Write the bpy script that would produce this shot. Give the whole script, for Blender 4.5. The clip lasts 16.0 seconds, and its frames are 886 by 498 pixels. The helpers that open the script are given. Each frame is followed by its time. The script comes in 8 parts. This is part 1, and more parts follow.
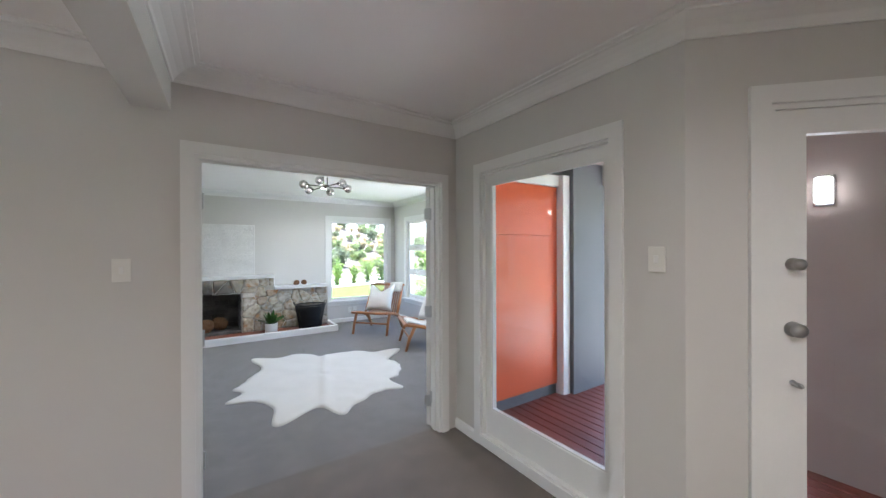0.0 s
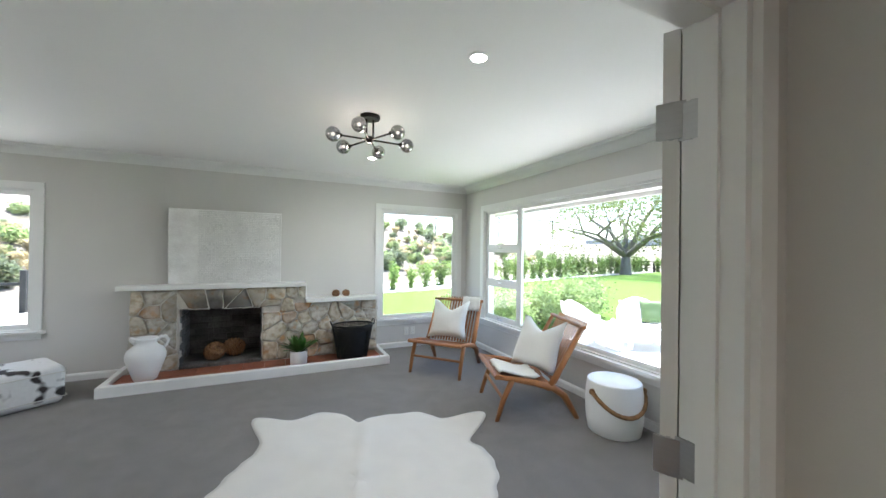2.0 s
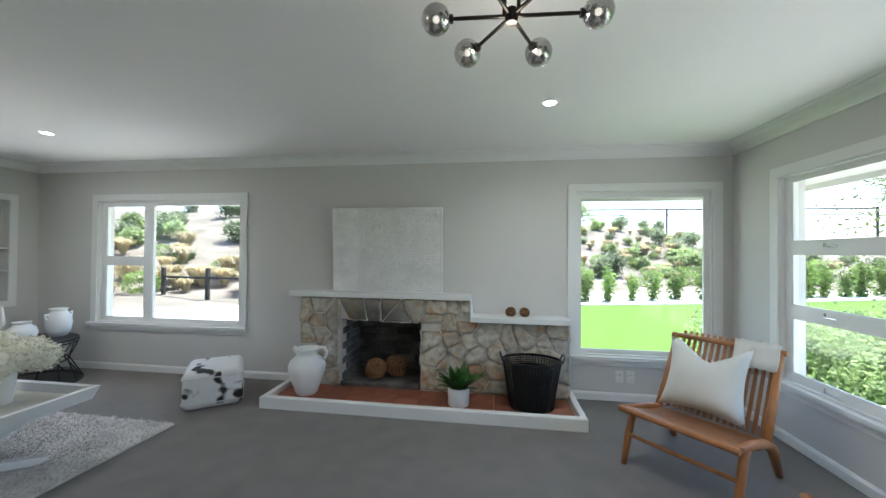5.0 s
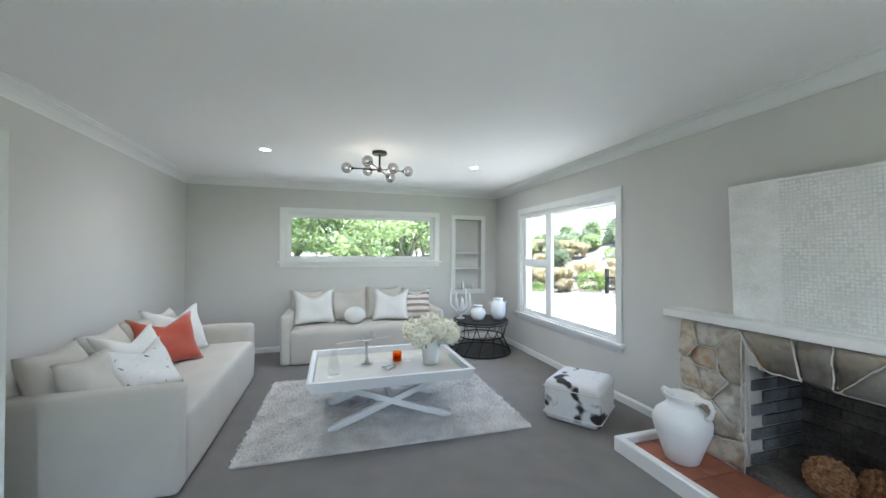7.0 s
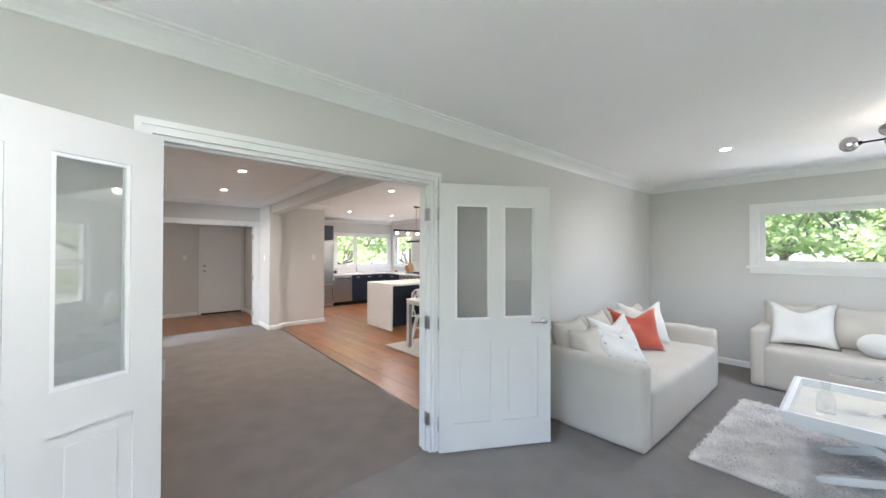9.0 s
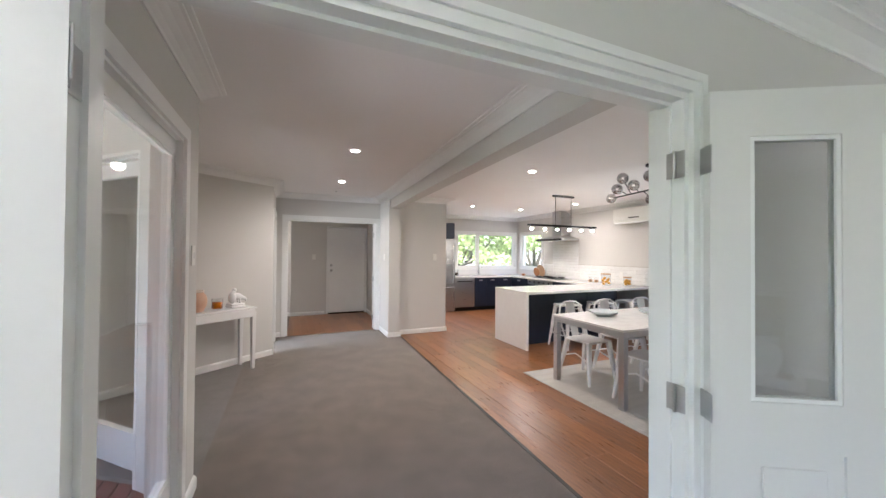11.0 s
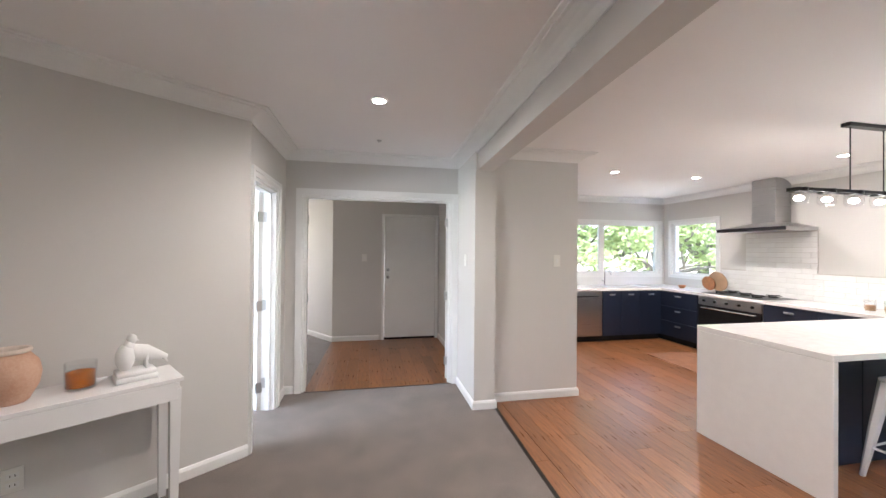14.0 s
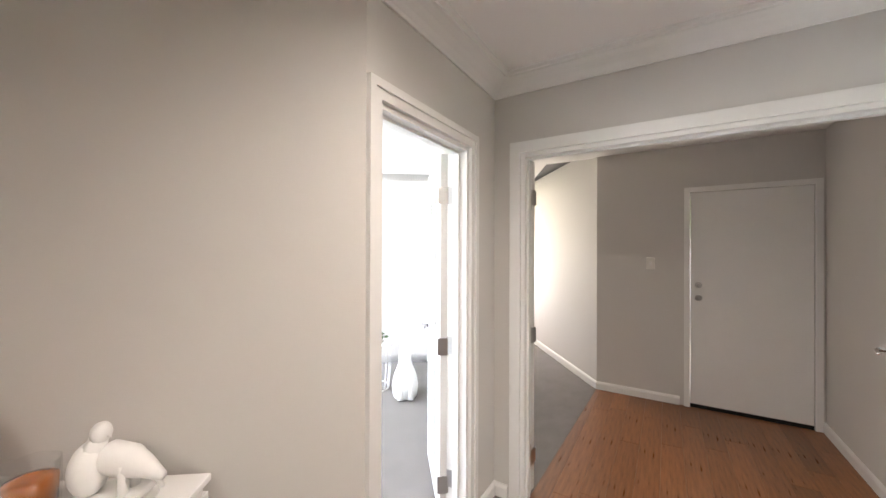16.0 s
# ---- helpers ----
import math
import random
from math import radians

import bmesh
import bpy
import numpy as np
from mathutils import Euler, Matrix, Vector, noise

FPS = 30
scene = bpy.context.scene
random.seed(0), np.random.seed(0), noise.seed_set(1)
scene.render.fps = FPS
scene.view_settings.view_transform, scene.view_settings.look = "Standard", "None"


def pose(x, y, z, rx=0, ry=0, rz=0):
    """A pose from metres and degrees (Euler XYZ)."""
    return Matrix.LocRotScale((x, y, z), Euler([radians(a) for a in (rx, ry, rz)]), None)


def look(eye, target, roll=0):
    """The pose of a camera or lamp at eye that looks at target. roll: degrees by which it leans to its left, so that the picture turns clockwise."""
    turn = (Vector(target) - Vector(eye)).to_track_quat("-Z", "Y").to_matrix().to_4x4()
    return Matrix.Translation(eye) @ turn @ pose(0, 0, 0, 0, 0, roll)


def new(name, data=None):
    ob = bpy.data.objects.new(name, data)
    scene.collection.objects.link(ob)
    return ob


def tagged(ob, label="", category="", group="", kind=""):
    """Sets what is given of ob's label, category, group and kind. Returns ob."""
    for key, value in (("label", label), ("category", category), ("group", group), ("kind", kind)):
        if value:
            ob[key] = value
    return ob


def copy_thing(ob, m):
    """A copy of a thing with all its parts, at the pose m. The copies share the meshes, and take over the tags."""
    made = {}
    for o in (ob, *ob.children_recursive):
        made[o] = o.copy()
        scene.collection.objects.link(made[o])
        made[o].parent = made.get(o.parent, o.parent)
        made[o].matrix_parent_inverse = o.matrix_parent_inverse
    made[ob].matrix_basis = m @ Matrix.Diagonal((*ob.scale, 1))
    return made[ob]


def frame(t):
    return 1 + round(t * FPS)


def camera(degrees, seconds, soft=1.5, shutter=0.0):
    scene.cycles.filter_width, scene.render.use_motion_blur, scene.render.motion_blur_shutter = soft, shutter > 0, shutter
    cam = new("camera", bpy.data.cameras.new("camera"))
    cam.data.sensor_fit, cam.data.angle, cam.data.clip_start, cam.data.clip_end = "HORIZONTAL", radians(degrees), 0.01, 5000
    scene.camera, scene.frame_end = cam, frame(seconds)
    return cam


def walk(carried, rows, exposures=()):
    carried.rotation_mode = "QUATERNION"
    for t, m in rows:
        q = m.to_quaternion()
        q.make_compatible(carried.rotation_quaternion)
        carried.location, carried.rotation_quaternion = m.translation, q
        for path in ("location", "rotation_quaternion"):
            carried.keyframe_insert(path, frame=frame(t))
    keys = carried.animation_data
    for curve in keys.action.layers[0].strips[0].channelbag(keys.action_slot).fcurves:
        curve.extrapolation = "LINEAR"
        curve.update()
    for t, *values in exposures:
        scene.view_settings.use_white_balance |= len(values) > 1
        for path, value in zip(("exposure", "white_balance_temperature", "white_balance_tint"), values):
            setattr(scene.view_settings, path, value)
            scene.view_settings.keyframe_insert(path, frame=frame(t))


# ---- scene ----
cam = camera(101.8, 16.0)
PATH = [
    (0, (-0.064, 0.053, 1.464), (1.047, 1.716, 1.46), -0.2),
    (0.5, (0.155, 0.569, 1.398), (1.13, 2.315, 1.415), 0.4),
    (1, (0.3, 1.082, 1.4), (1.186, 2.875, 1.417), 1.1),
    (1.5, (0.473, 1.625, 1.424), (1.32, 3.436, 1.435), 0.9),
    (2, (0.616, 2.031, 1.425), (1.46, 3.844, 1.439), 0.8),
    (2.5, (0.811, 2.372, 1.389), (1.646, 4.189, 1.418), 0.6),
    (3, (0.904, 2.643, 1.39), (1.751, 4.455, 1.412), 0.7),
    (5.5, (1.214, 3.723, 1.414), (0.444, 5.569, 1.438), 0.4),
    (6, (1.199, 4.065, 1.407), (-0.039, 5.636, 1.422), 0.2),
    (6.5, (1.202, 4.3, 1.416), (-0.416, 5.476, 1.433), 0.2),
    (7, (1.262, 4.472, 1.428), (-0.652, 5.054, 1.449), 0.2),
    (7.5, (1.413, 4.608, 1.43), (-0.586, 4.537, 1.458), 0.1),
    (8, (1.523, 4.797, 1.448), (-0.316, 4.01, 1.47), 0.3),
    (8.5, (1.56, 4.775, 1.456), (-0.012, 3.539, 1.479), 0.3),
    (9, (1.587, 4.61, 1.461), (0.27, 3.105, 1.481), 0.1),
    (9.5, (1.592, 4.393, 1.438), (0.456, 2.747, 1.471), 0.5),
    (10, (1.492, 4.067, 1.432), (0.513, 2.323, 1.465), 0.5),
    (12.5, (0.695, 2.052, 1.43), (-0.028, 0.187, 1.454), 0.6),
    (13, (0.617, 1.508, 1.421), (-0.1, -0.359, 1.442), 0.7),
    (13.5, (0.549, 1.026, 1.439), (-0.075, -0.874, 1.454), 0.6),
    (14, (0.512, 0.537, 1.448), (0.121, -1.424, 1.46), 0.5),
    (14.5, (0.486, 0.04, 1.471), (0.404, -1.959, 1.476), 0.6),
    (15, (0.437, -0.457, 1.464), (0.737, -2.434, 1.471), 0.4),
    (15.5, (0.457, -0.889, 1.459), (1.147, -2.767, 1.463), 0.4),
    (16, (0.483, -1.322, 1.452), (1.539, -3.02, 1.459), 0.2),
]
walk(cam, [(t, look(eye, target, roll)) for t, eye, target, roll in PATH],
     exposures=[(0, 2.85, 5650, 11), (0.5, 3.02, 5700, 10), (1, 2.68, 5800, 10), (1.5, 2.68, 5850, 9), (2, 2.55, 5950, 8), (3, 1.95, 6050, 7), (6, 2.32, 5700, 5), (7.5, 2.75, 5650, 7), (8.2, 2.76, 5650, 8), (9, 3.1, 5850, 11), (10, 2.95, 5900, 12), (12.5, 3.13, 5850, 13), (13.5, 3.15, 5850, 13), (14.5, 3.05, 5750, 12), (15, 3.1, 5900, 13), (16, 3.15, 6300, 14)])

# ---------------------------------------------------------------- light
world = bpy.data.worlds.new("sky")
scene.world = world
world.use_nodes = True
wn = world.node_tree
sky = wn.nodes.new("ShaderNodeTexSky")
sky.sky_type = "NISHITA"
sky.sun_disc = False
sky.sun_elevation = radians(70)
sky.sun_rotation = radians(40)
sky.air_density, sky.dust_density = 1.0, 1.6
wn.links.new(sky.outputs[0], wn.nodes["Background"].inputs[0])
wn.nodes["Background"].inputs[1].default_value = 0.15

sun = new("sun", bpy.data.lights.new("sun", "SUN"))
sun.data.energy, sun.data.angle, sun.data.color = 4.6, radians(0.55), (1.0, 0.95, 0.88)
sun.matrix_world = look((11, 13, 47), (0, 0, 0))


# ---------------------------------------------------------------- materials
MATS = {}


def mat(name, colour, rough=0.6, metal=0.0, scale=8.0, vary=0.08, bump=0.0, fine=80.0, second=None, stain=0.0, per_object=0.0, sheen=0.0, coat=0.0, stretch=(1, 1, 1)):
    """A painted, woven, stony or metal surface: a base colour, broad and fine variation, relief."""
    m = bpy.data.materials.new(name)
    m.use_nodes = True
    t = m.node_tree
    n, l = t.nodes, t.links
    bsdf = n["Principled BSDF"]
    co = n.new("ShaderNodeTexCoord")
    mp = n.new("ShaderNodeMapping")
    mp.inputs["Scale"].default_value = stretch
    l.new(co.outputs["Object"], mp.inputs[0])
    big = n.new("ShaderNodeTexNoise")
    big.inputs["Scale"].default_value = scale
    big.inputs["Detail"].default_value = 6
    l.new(mp.outputs[0], big.inputs["Vector"])
    small = n.new("ShaderNodeTexNoise")
    small.inputs["Scale"].default_value = fine
    small.inputs["Detail"].default_value = 3
    l.new(mp.outputs[0], small.inputs["Vector"])
    ramp = n.new("ShaderNodeValToRGB")
    c2 = second or tuple(c * (1 - 2 * vary) for c in colour)
    ramp.color_ramp.elements[0].color = (*c2, 1)
    ramp.color_ramp.elements[1].color = (*colour, 1)
    ramp.color_ramp.elements[0].position, ramp.color_ramp.elements[1].position = 0.35, 0.65
    mixv = n.new("ShaderNodeMath")
    mixv.operation = "MULTIPLY_ADD"
    mixv.inputs[1].default_value = 0.35
    l.new(small.outputs[0], mixv.inputs[0])
    half = n.new("ShaderNodeMath")
    half.operation = "MULTIPLY"
    half.inputs[1].default_value = 0.65
    l.new(big.outputs[0], half.inputs[0])
    l.new(half.outputs[0], mixv.inputs[2])
    l.new(mixv.outputs[0], ramp.inputs[0])
    col = ramp.outputs[0]
    if per_object:
        info = n.new("ShaderNodeObjectInfo")
        hsv = n.new("ShaderNodeHueSaturation")
        rng = n.new("ShaderNodeMapRange")
        rng.inputs[3].default_value, rng.inputs[4].default_value = 1 - per_object, 1 + per_object
        l.new(info.outputs["Random"], rng.inputs[0])
        l.new(rng.outputs[0], hsv.inputs["Value"])
        l.new(col, hsv.inputs["Color"])
        col = hsv.outputs[0]
    l.new(col, bsdf.inputs["Base Color"])
    bsdf.inputs["Metallic"].default_value = metal
    rr = n.new("ShaderNodeMapRange")
    rr.inputs[3].default_value, rr.inputs[4].default_value = max(rough - 0.08, 0.02), min(rough + 0.08, 1)
    l.new(big.outputs[0], rr.inputs[0])
    l.new(rr.outputs[0], bsdf.inputs["Roughness"])
    if sheen:
        bsdf.inputs["Sheen Weight"].default_value = sheen
    if coat:
        bsdf.inputs["Coat Weight"].default_value = coat
        bsdf.inputs["Coat Roughness"].default_value = 0.1
    if bump:
        b = n.new("ShaderNodeBump")
        b.inputs["Strength"].default_value = min(1.0, bump)
        b.inputs["Distance"].default_value = 0.004
        l.new(small.outputs[0], b.inputs["Height"])
        l.new(b.outputs[0], bsdf.inputs["Normal"])
    MATS[name] = m
    return m


def glass(name, tint=(1, 1, 1), gloss=1.0, rough=0.0, base=0.0):
    m = bpy.data.materials.new(name)
    m.use_nodes = True
    t = m.node_tree
    n, l = t.nodes, t.links
    n.remove(n["Principled BSDF"])
    tr = n.new("ShaderNodeBsdfTransparent")
    tr.inputs[0].default_value = (*tint, 1)
    gl = n.new("ShaderNodeBsdfGlossy")
    gl.inputs["Roughness"].default_value = rough
    lw = n.new("ShaderNodeLayerWeight")
    lw.inputs[0].default_value = 0.5
    fr = n.new("ShaderNodeMath")
    fr.operation = "POWER"
    fr.inputs[1].default_value = 4.0
    l.new(lw.outputs["Facing"], fr.inputs[0])
    mul = n.new("ShaderNodeMath")
    mul.operation = "MULTIPLY_ADD"
    mul.inputs[1].default_value = gloss
    mul.inputs[2].default_value = base
    mul.use_clamp = True
    l.new(fr.outputs[0], mul.inputs[0])
    mx = n.new("ShaderNodeMixShader")
    l.new(mul.outputs[0], mx.inputs[0])
    l.new(tr.outputs[0], mx.inputs[1])
    l.new(gl.outputs[0], mx.inputs[2])
    l.new(mx.outputs[0], n["Material Output"].inputs[0])
    MATS[name] = m
    return m


def glow(name, colour, strength):
    m = bpy.data.materials.new(name)
    m.use_nodes = True
    b = m.node_tree.nodes["Principled BSDF"]
    b.inputs["Base Color"].default_value = (0.8, 0.8, 0.8, 1)
    b.inputs["Emission Color"].default_value = (*colour, 1)
    b.inputs["Emission Strength"].default_value = strength
    return m


def patches(name, light, dark, scale, cut, rough=0.8, soft=0.03, fine=150):
    """A hide or mottled surface: patches of a second colour, with fine hair."""
    m = mat(name, light, rough, scale=30, vary=0.04, bump=0.6, fine=fine)
    n, l = m.node_tree.nodes, m.node_tree.links
    b = n["Principled BSDF"]
    old = b.inputs["Base Color"].links[0].from_socket
    tex = n.new("ShaderNodeTexNoise")
    tex.inputs["Scale"].default_value = scale
    tex.inputs["Detail"].default_value = 2
    co = [x for x in n if x.type == "TEX_COORD"][0]
    l.new(co.outputs["Object"], tex.inputs["Vector"])
    r = n.new("ShaderNodeValToRGB")
    r.color_ramp.elements[0].position, r.color_ramp.elements[1].position = cut - soft, cut + soft
    l.new(tex.outputs[0], r.inputs[0])
    mx = n.new("ShaderNodeMix")
    mx.data_type = "RGBA"
    l.new(r.outputs[0], mx.inputs[0])
    l.new(old, mx.inputs[6])
    mx.inputs[7].default_value = (*dark, 1)
    l.new(mx.outputs[2], b.inputs["Base Color"])
    return m


PAINT = mat("wall_paint", (0.63, 0.615, 0.59), 0.72, scale=2.0, vary=0.012, bump=0.12, fine=260)
CEIL_PAINT = mat("ceiling_paint", (0.86, 0.85, 0.84), 0.8, scale=1.5, vary=0.012, bump=0.08, fine=220)
TRIM = mat("white_gloss_trim", (0.80, 0.80, 0.785), 0.35, scale=5, vary=0.015, bump=0.04, fine=60)
DOOR_PAINT = mat("off_white_door_paint", (0.72, 0.71, 0.69), 0.4, scale=5, vary=0.015, bump=0.04, fine=60)
CARPET = mat("grey_carpet", (0.200, 0.182, 0.170), 0.98, scale=5.5, vary=0.11, bump=1.0, fine=420, sheen=0.2)
# The same carpet tinted browner: the hall lamps' warm light put into its colour.
WARM_LIT_CARPET = mat("warm_lit_hall_carpet", (0.195, 0.160, 0.136), 0.98, scale=4.2, vary=0.16, bump=1.0, fine=420, sheen=0.2)
PLANK = mat("oak_plank", (0.31, 0.13, 0.050), 0.30, scale=6, vary=0.24, bump=0.03, fine=60, per_object=0.22, stretch=(9, 0.9, 1))
JOINT = mat("pale_lime_mortar", (0.66, 0.63, 0.565), 0.9, scale=10, vary=0.12, bump=0.4, fine=60)


def fieldstone(name):
    """Rough stone: one tone for each stone, mottled, with rust stains and a smoke stain over the fire."""
    m = mat(name, (0.5, 0.47, 0.42), 0.88, scale=11, vary=0.2, fine=45, second=(0.3, 0.28, 0.25))
    n, l = m.node_tree.nodes, m.node_tree.links
    b = n["Principled BSDF"]
    co = [x for x in n if x.type == "TEX_COORD"][0]
    info = n.new("ShaderNodeObjectInfo")
    tone = n.new("ShaderNodeValToRGB")
    tones = ((0.0, (0.40, 0.39, 0.36)), (0.25, (0.56, 0.53, 0.47)), (0.5, (0.48, 0.42, 0.33)), (0.72, (0.60, 0.55, 0.45)), (0.86, (0.44, 0.29, 0.17)), (1.0, (0.50, 0.47, 0.42)))
    while len(tone.color_ramp.elements) < len(tones):
        tone.color_ramp.elements.new(0.5)
    for e, (p, c) in zip(tone.color_ramp.elements, tones):
        e.position, e.color = p, (*c, 1)
    l.new(info.outputs["Random"], tone.inputs[0])

    def cloud(scale, lo, hi, detail=6):
        t = n.new("ShaderNodeTexNoise")
        t.inputs["Scale"].default_value, t.inputs["Detail"].default_value = scale, detail
        l.new(co.outputs["Object"], t.inputs["Vector"])
        r = n.new("ShaderNodeMapRange")
        r.inputs[1].default_value, r.inputs[2].default_value = lo, hi
        l.new(t.outputs[0], r.inputs[0])
        return t.outputs[0], r.outputs[0]

    def blend(fac, a, c, mode="MIX"):
        x = n.new("ShaderNodeMix")
        x.data_type, x.blend_type = "RGBA", mode
        l.new(fac, x.inputs[0])
        l.new(a, x.inputs[6])
        x.inputs[7].default_value = (*c, 1)
        return x.outputs[2]

    raw, mottle = cloud(17, 0.42, 0.66, 9)
    col = blend(mottle, tone.outputs[0], (0.66, 0.61, 0.54), "MULTIPLY")
    col = blend(cloud(6.5, 0.57, 0.70)[1], col, (0.44, 0.24, 0.10))
    col = blend(cloud(5.0, 0.64, 0.74)[1], col, (0.66, 0.63, 0.57))
    # smoke stain that spreads up from the mouth of the fire
    sep = n.new("ShaderNodeVectorMath")
    sep.operation = "SUBTRACT"
    sep.inputs[1].default_value = (0.02, 6.95, 0.76)
    l.new(co.outputs["Object"], sep.inputs[0])
    sc = n.new("ShaderNodeVectorMath")
    sc.operation = "MULTIPLY"
    sc.inputs[1].default_value = (2.0, 0.0, 5.0)
    l.new(sep.outputs[0], sc.inputs[0])
    ln = n.new("ShaderNodeVectorMath")
    ln.operation = "LENGTH"
    l.new(sc.outputs[0], ln.inputs[0])
    add = n.new("ShaderNodeMath")
    add.operation = "ADD"
    l.new(ln.outputs["Value"], add.inputs[0])
    l.new(raw, add.inputs[1])
    sm = n.new("ShaderNodeMapRange")
    sm.inputs[1].default_value, sm.inputs[2].default_value = 1.75, 0.85
    sm.inputs[3].default_value, sm.inputs[4].default_value = 0.0, 0.82
    l.new(add.outputs[0], sm.inputs[0])
    col = blend(sm.outputs[0], col, (0.055, 0.05, 0.045))
    l.new(col, b.inputs["Base Color"])
    bp = n.new("ShaderNodeBump")
    bp.inputs["Strength"].default_value, bp.inputs["Distance"].default_value = 0.9, 0.012
    l.new(raw, bp.inputs["Height"])
    l.new(bp.outputs[0], b.inputs["Normal"])
    return m


ROCK = fieldstone("mottled_fieldstone")
GEL = mat("amber_gel", (0.66, 0.20, 0.014), 0.15, scale=20, vary=0.25)
MORTAR = mat("mortar", (0.58, 0.55, 0.51), 0.95, scale=12, vary=0.12, bump=0.8, fine=120)
SOOT = mat("sooty_firebrick", (0.15, 0.14, 0.13), 0.95, scale=5, bump=0.6, fine=60, second=(0.035, 0.033, 0.03), per_object=0.35)
TERRA = mat("terracotta_tile", (0.33, 0.115, 0.065), 0.55, scale=10, vary=0.15, bump=0.25, fine=90, per_object=0.12)
LINEN = mat("oatmeal_linen", (0.60, 0.56, 0.50), 0.95, scale=4, vary=0.04, bump=0.6, fine=500, sheen=0.15)
CUSH_W = mat("white_linen", (0.78, 0.77, 0.74), 0.95, scale=5, vary=0.03, bump=0.6, fine=450, sheen=0.15)
CUSH_R = mat("rust_velvet", (0.48, 0.075, 0.035), 0.85, scale=7, vary=0.12, bump=0.4, fine=300, sheen=0.5)
CUSH_G = mat("green_velvet", (0.11, 0.17, 0.06), 0.85, scale=7, vary=0.12, bump=0.4, fine=300, sheen=0.4)
TEAK = mat("teak", (0.43, 0.175, 0.058), 0.42, scale=5, vary=0.18, bump=0.15, fine=90, stretch=(4, 4, 0.8))
CANE = mat("woven_leather_cord", (0.33, 0.14, 0.05), 0.55, scale=30, vary=0.2, bump=0.5, fine=200)
WHITE_CER = mat("matt_white_ceramic", (0.80, 0.80, 0.79), 0.55, scale=8, vary=0.02, bump=0.15, fine=60)
WHITE_GLOSS = mat("white_lacquer", (0.80, 0.80, 0.80), 0.22, scale=6, vary=0.01, bump=0.02)
TRAY = mat("cream_lacquer", (0.70, 0.66, 0.56), 0.25, scale=5, vary=0.04)
RESIN = mat("white_resin", (0.82, 0.82, 0.81), 0.4, scale=6, vary=0.02, bump=0.1)
BLACK = mat("black_iron", (0.018, 0.018, 0.02), 0.4, metal=0.5, scale=12, vary=0.2, bump=0.1)
BRONZE = mat("dark_bronze", (0.04, 0.035, 0.03), 0.35, metal=0.8, scale=12, vary=0.2)
CHROME = mat("chrome", (0.72, 0.72, 0.72), 0.14, metal=1.0, scale=12, vary=0.03)
STEEL = mat("brushed_steel", (0.52, 0.52, 0.52), 0.3, metal=1.0, scale=3, vary=0.05, bump=0.05, fine=200, stretch=(1, 1, 30))
NAVY = mat("navy_cabinet_paint", (0.010, 0.016, 0.035), 0.4, scale=6, vary=0.1, bump=0.03)
QUARTZ = mat("white_quartz", (0.80, 0.79, 0.77), 0.2, scale=14, vary=0.02, coat=0.2)
TILE_W = mat("white_glazed_tile", (0.78, 0.78, 0.77), 0.08, scale=6, vary=0.02, bump=0.03, fine=20, per_object=0.04)
PLASTIC = mat("white_plastic", (0.78, 0.77, 0.73), 0.4, scale=10, vary=0.02)
TERRACOTTA_POT = mat("washed_terracotta", (0.52, 0.30, 0.20), 0.85, scale=8, bump=0.4, fine=90, second=(0.60, 0.40, 0.29))
POT_RIM = mat("chalky_rim", (0.74, 0.65, 0.56), 0.9, scale=14, vary=0.1, bump=0.3)
AMBER = glass("amber_glass", (0.96, 0.55, 0.14), 0.5)
CLEAR = glass("clear_glass", (0.97, 0.975, 0.975), 0.55)


def leafy(name, colour, second):
    """Foliage that lets some light through."""
    m = mat(name, colour, 0.6, scale=1.5, second=second, per_object=0.25)
    n, l = m.node_tree.nodes, m.node_tree.links
    b = n["Principled BSDF"]
    tr = n.new("ShaderNodeBsdfTranslucent")
    l.new(b.inputs["Base Color"].links[0].from_socket, tr.inputs[0])
    mx = n.new("ShaderNodeMixShader")
    mx.inputs[0].default_value = 0.55
    l.new(b.outputs[0], mx.inputs[1])
    l.new(tr.outputs[0], mx.inputs[2])
    l.new(mx.outputs[0], n["Material Output"].inputs[0])
    return m


PANE = glass("window_pane", (0.97, 0.985, 0.98), 0.6, 0.0, 0.02)
DOOR_PANE = glass("door_pane", (0.92, 0.93, 0.925), 0.8, 0.0, 0.10)
SMOKE = glass("smoked_glass", (0.50, 0.485, 0.48), 0.7, 0.02, 0.34)
LEAF_D = mat("plant_leaf", (0.075, 0.20, 0.03), 0.4, scale=12, vary=0.25, bump=0.1, second=(0.02, 0.06, 0.014))
CONE = mat("pine_cone", (0.30, 0.15, 0.06), 0.85, scale=60, bump=0.5, second=(0.07, 0.032, 0.015))
# Greyer than the canvas: shade between the raised dabs put into the colour.
GROUND_SHADE = mat("shaded_canvas_ground", (0.76, 0.755, 0.74), 0.9, scale=6, bump=1.0, fine=120, second=(0.64, 0.635, 0.62))
CANVAS = mat("impasto_canvas", (0.90, 0.895, 0.88), 0.85, scale=5, bump=1.0, fine=70, second=(0.70, 0.69, 0.67), stretch=(1, 1, 1.5))
SHAG = mat("shag_wool", (0.84, 0.81, 0.78), 1.0, scale=5, bump=1.0, fine=150, second=(0.50, 0.475, 0.46), sheen=0.3)
FLATWEAVE = mat("flatweave_wool", (0.55, 0.53, 0.49), 1.0, scale=5, vary=0.06, bump=1.0, fine=60, stretch=(0.3, 3, 1))
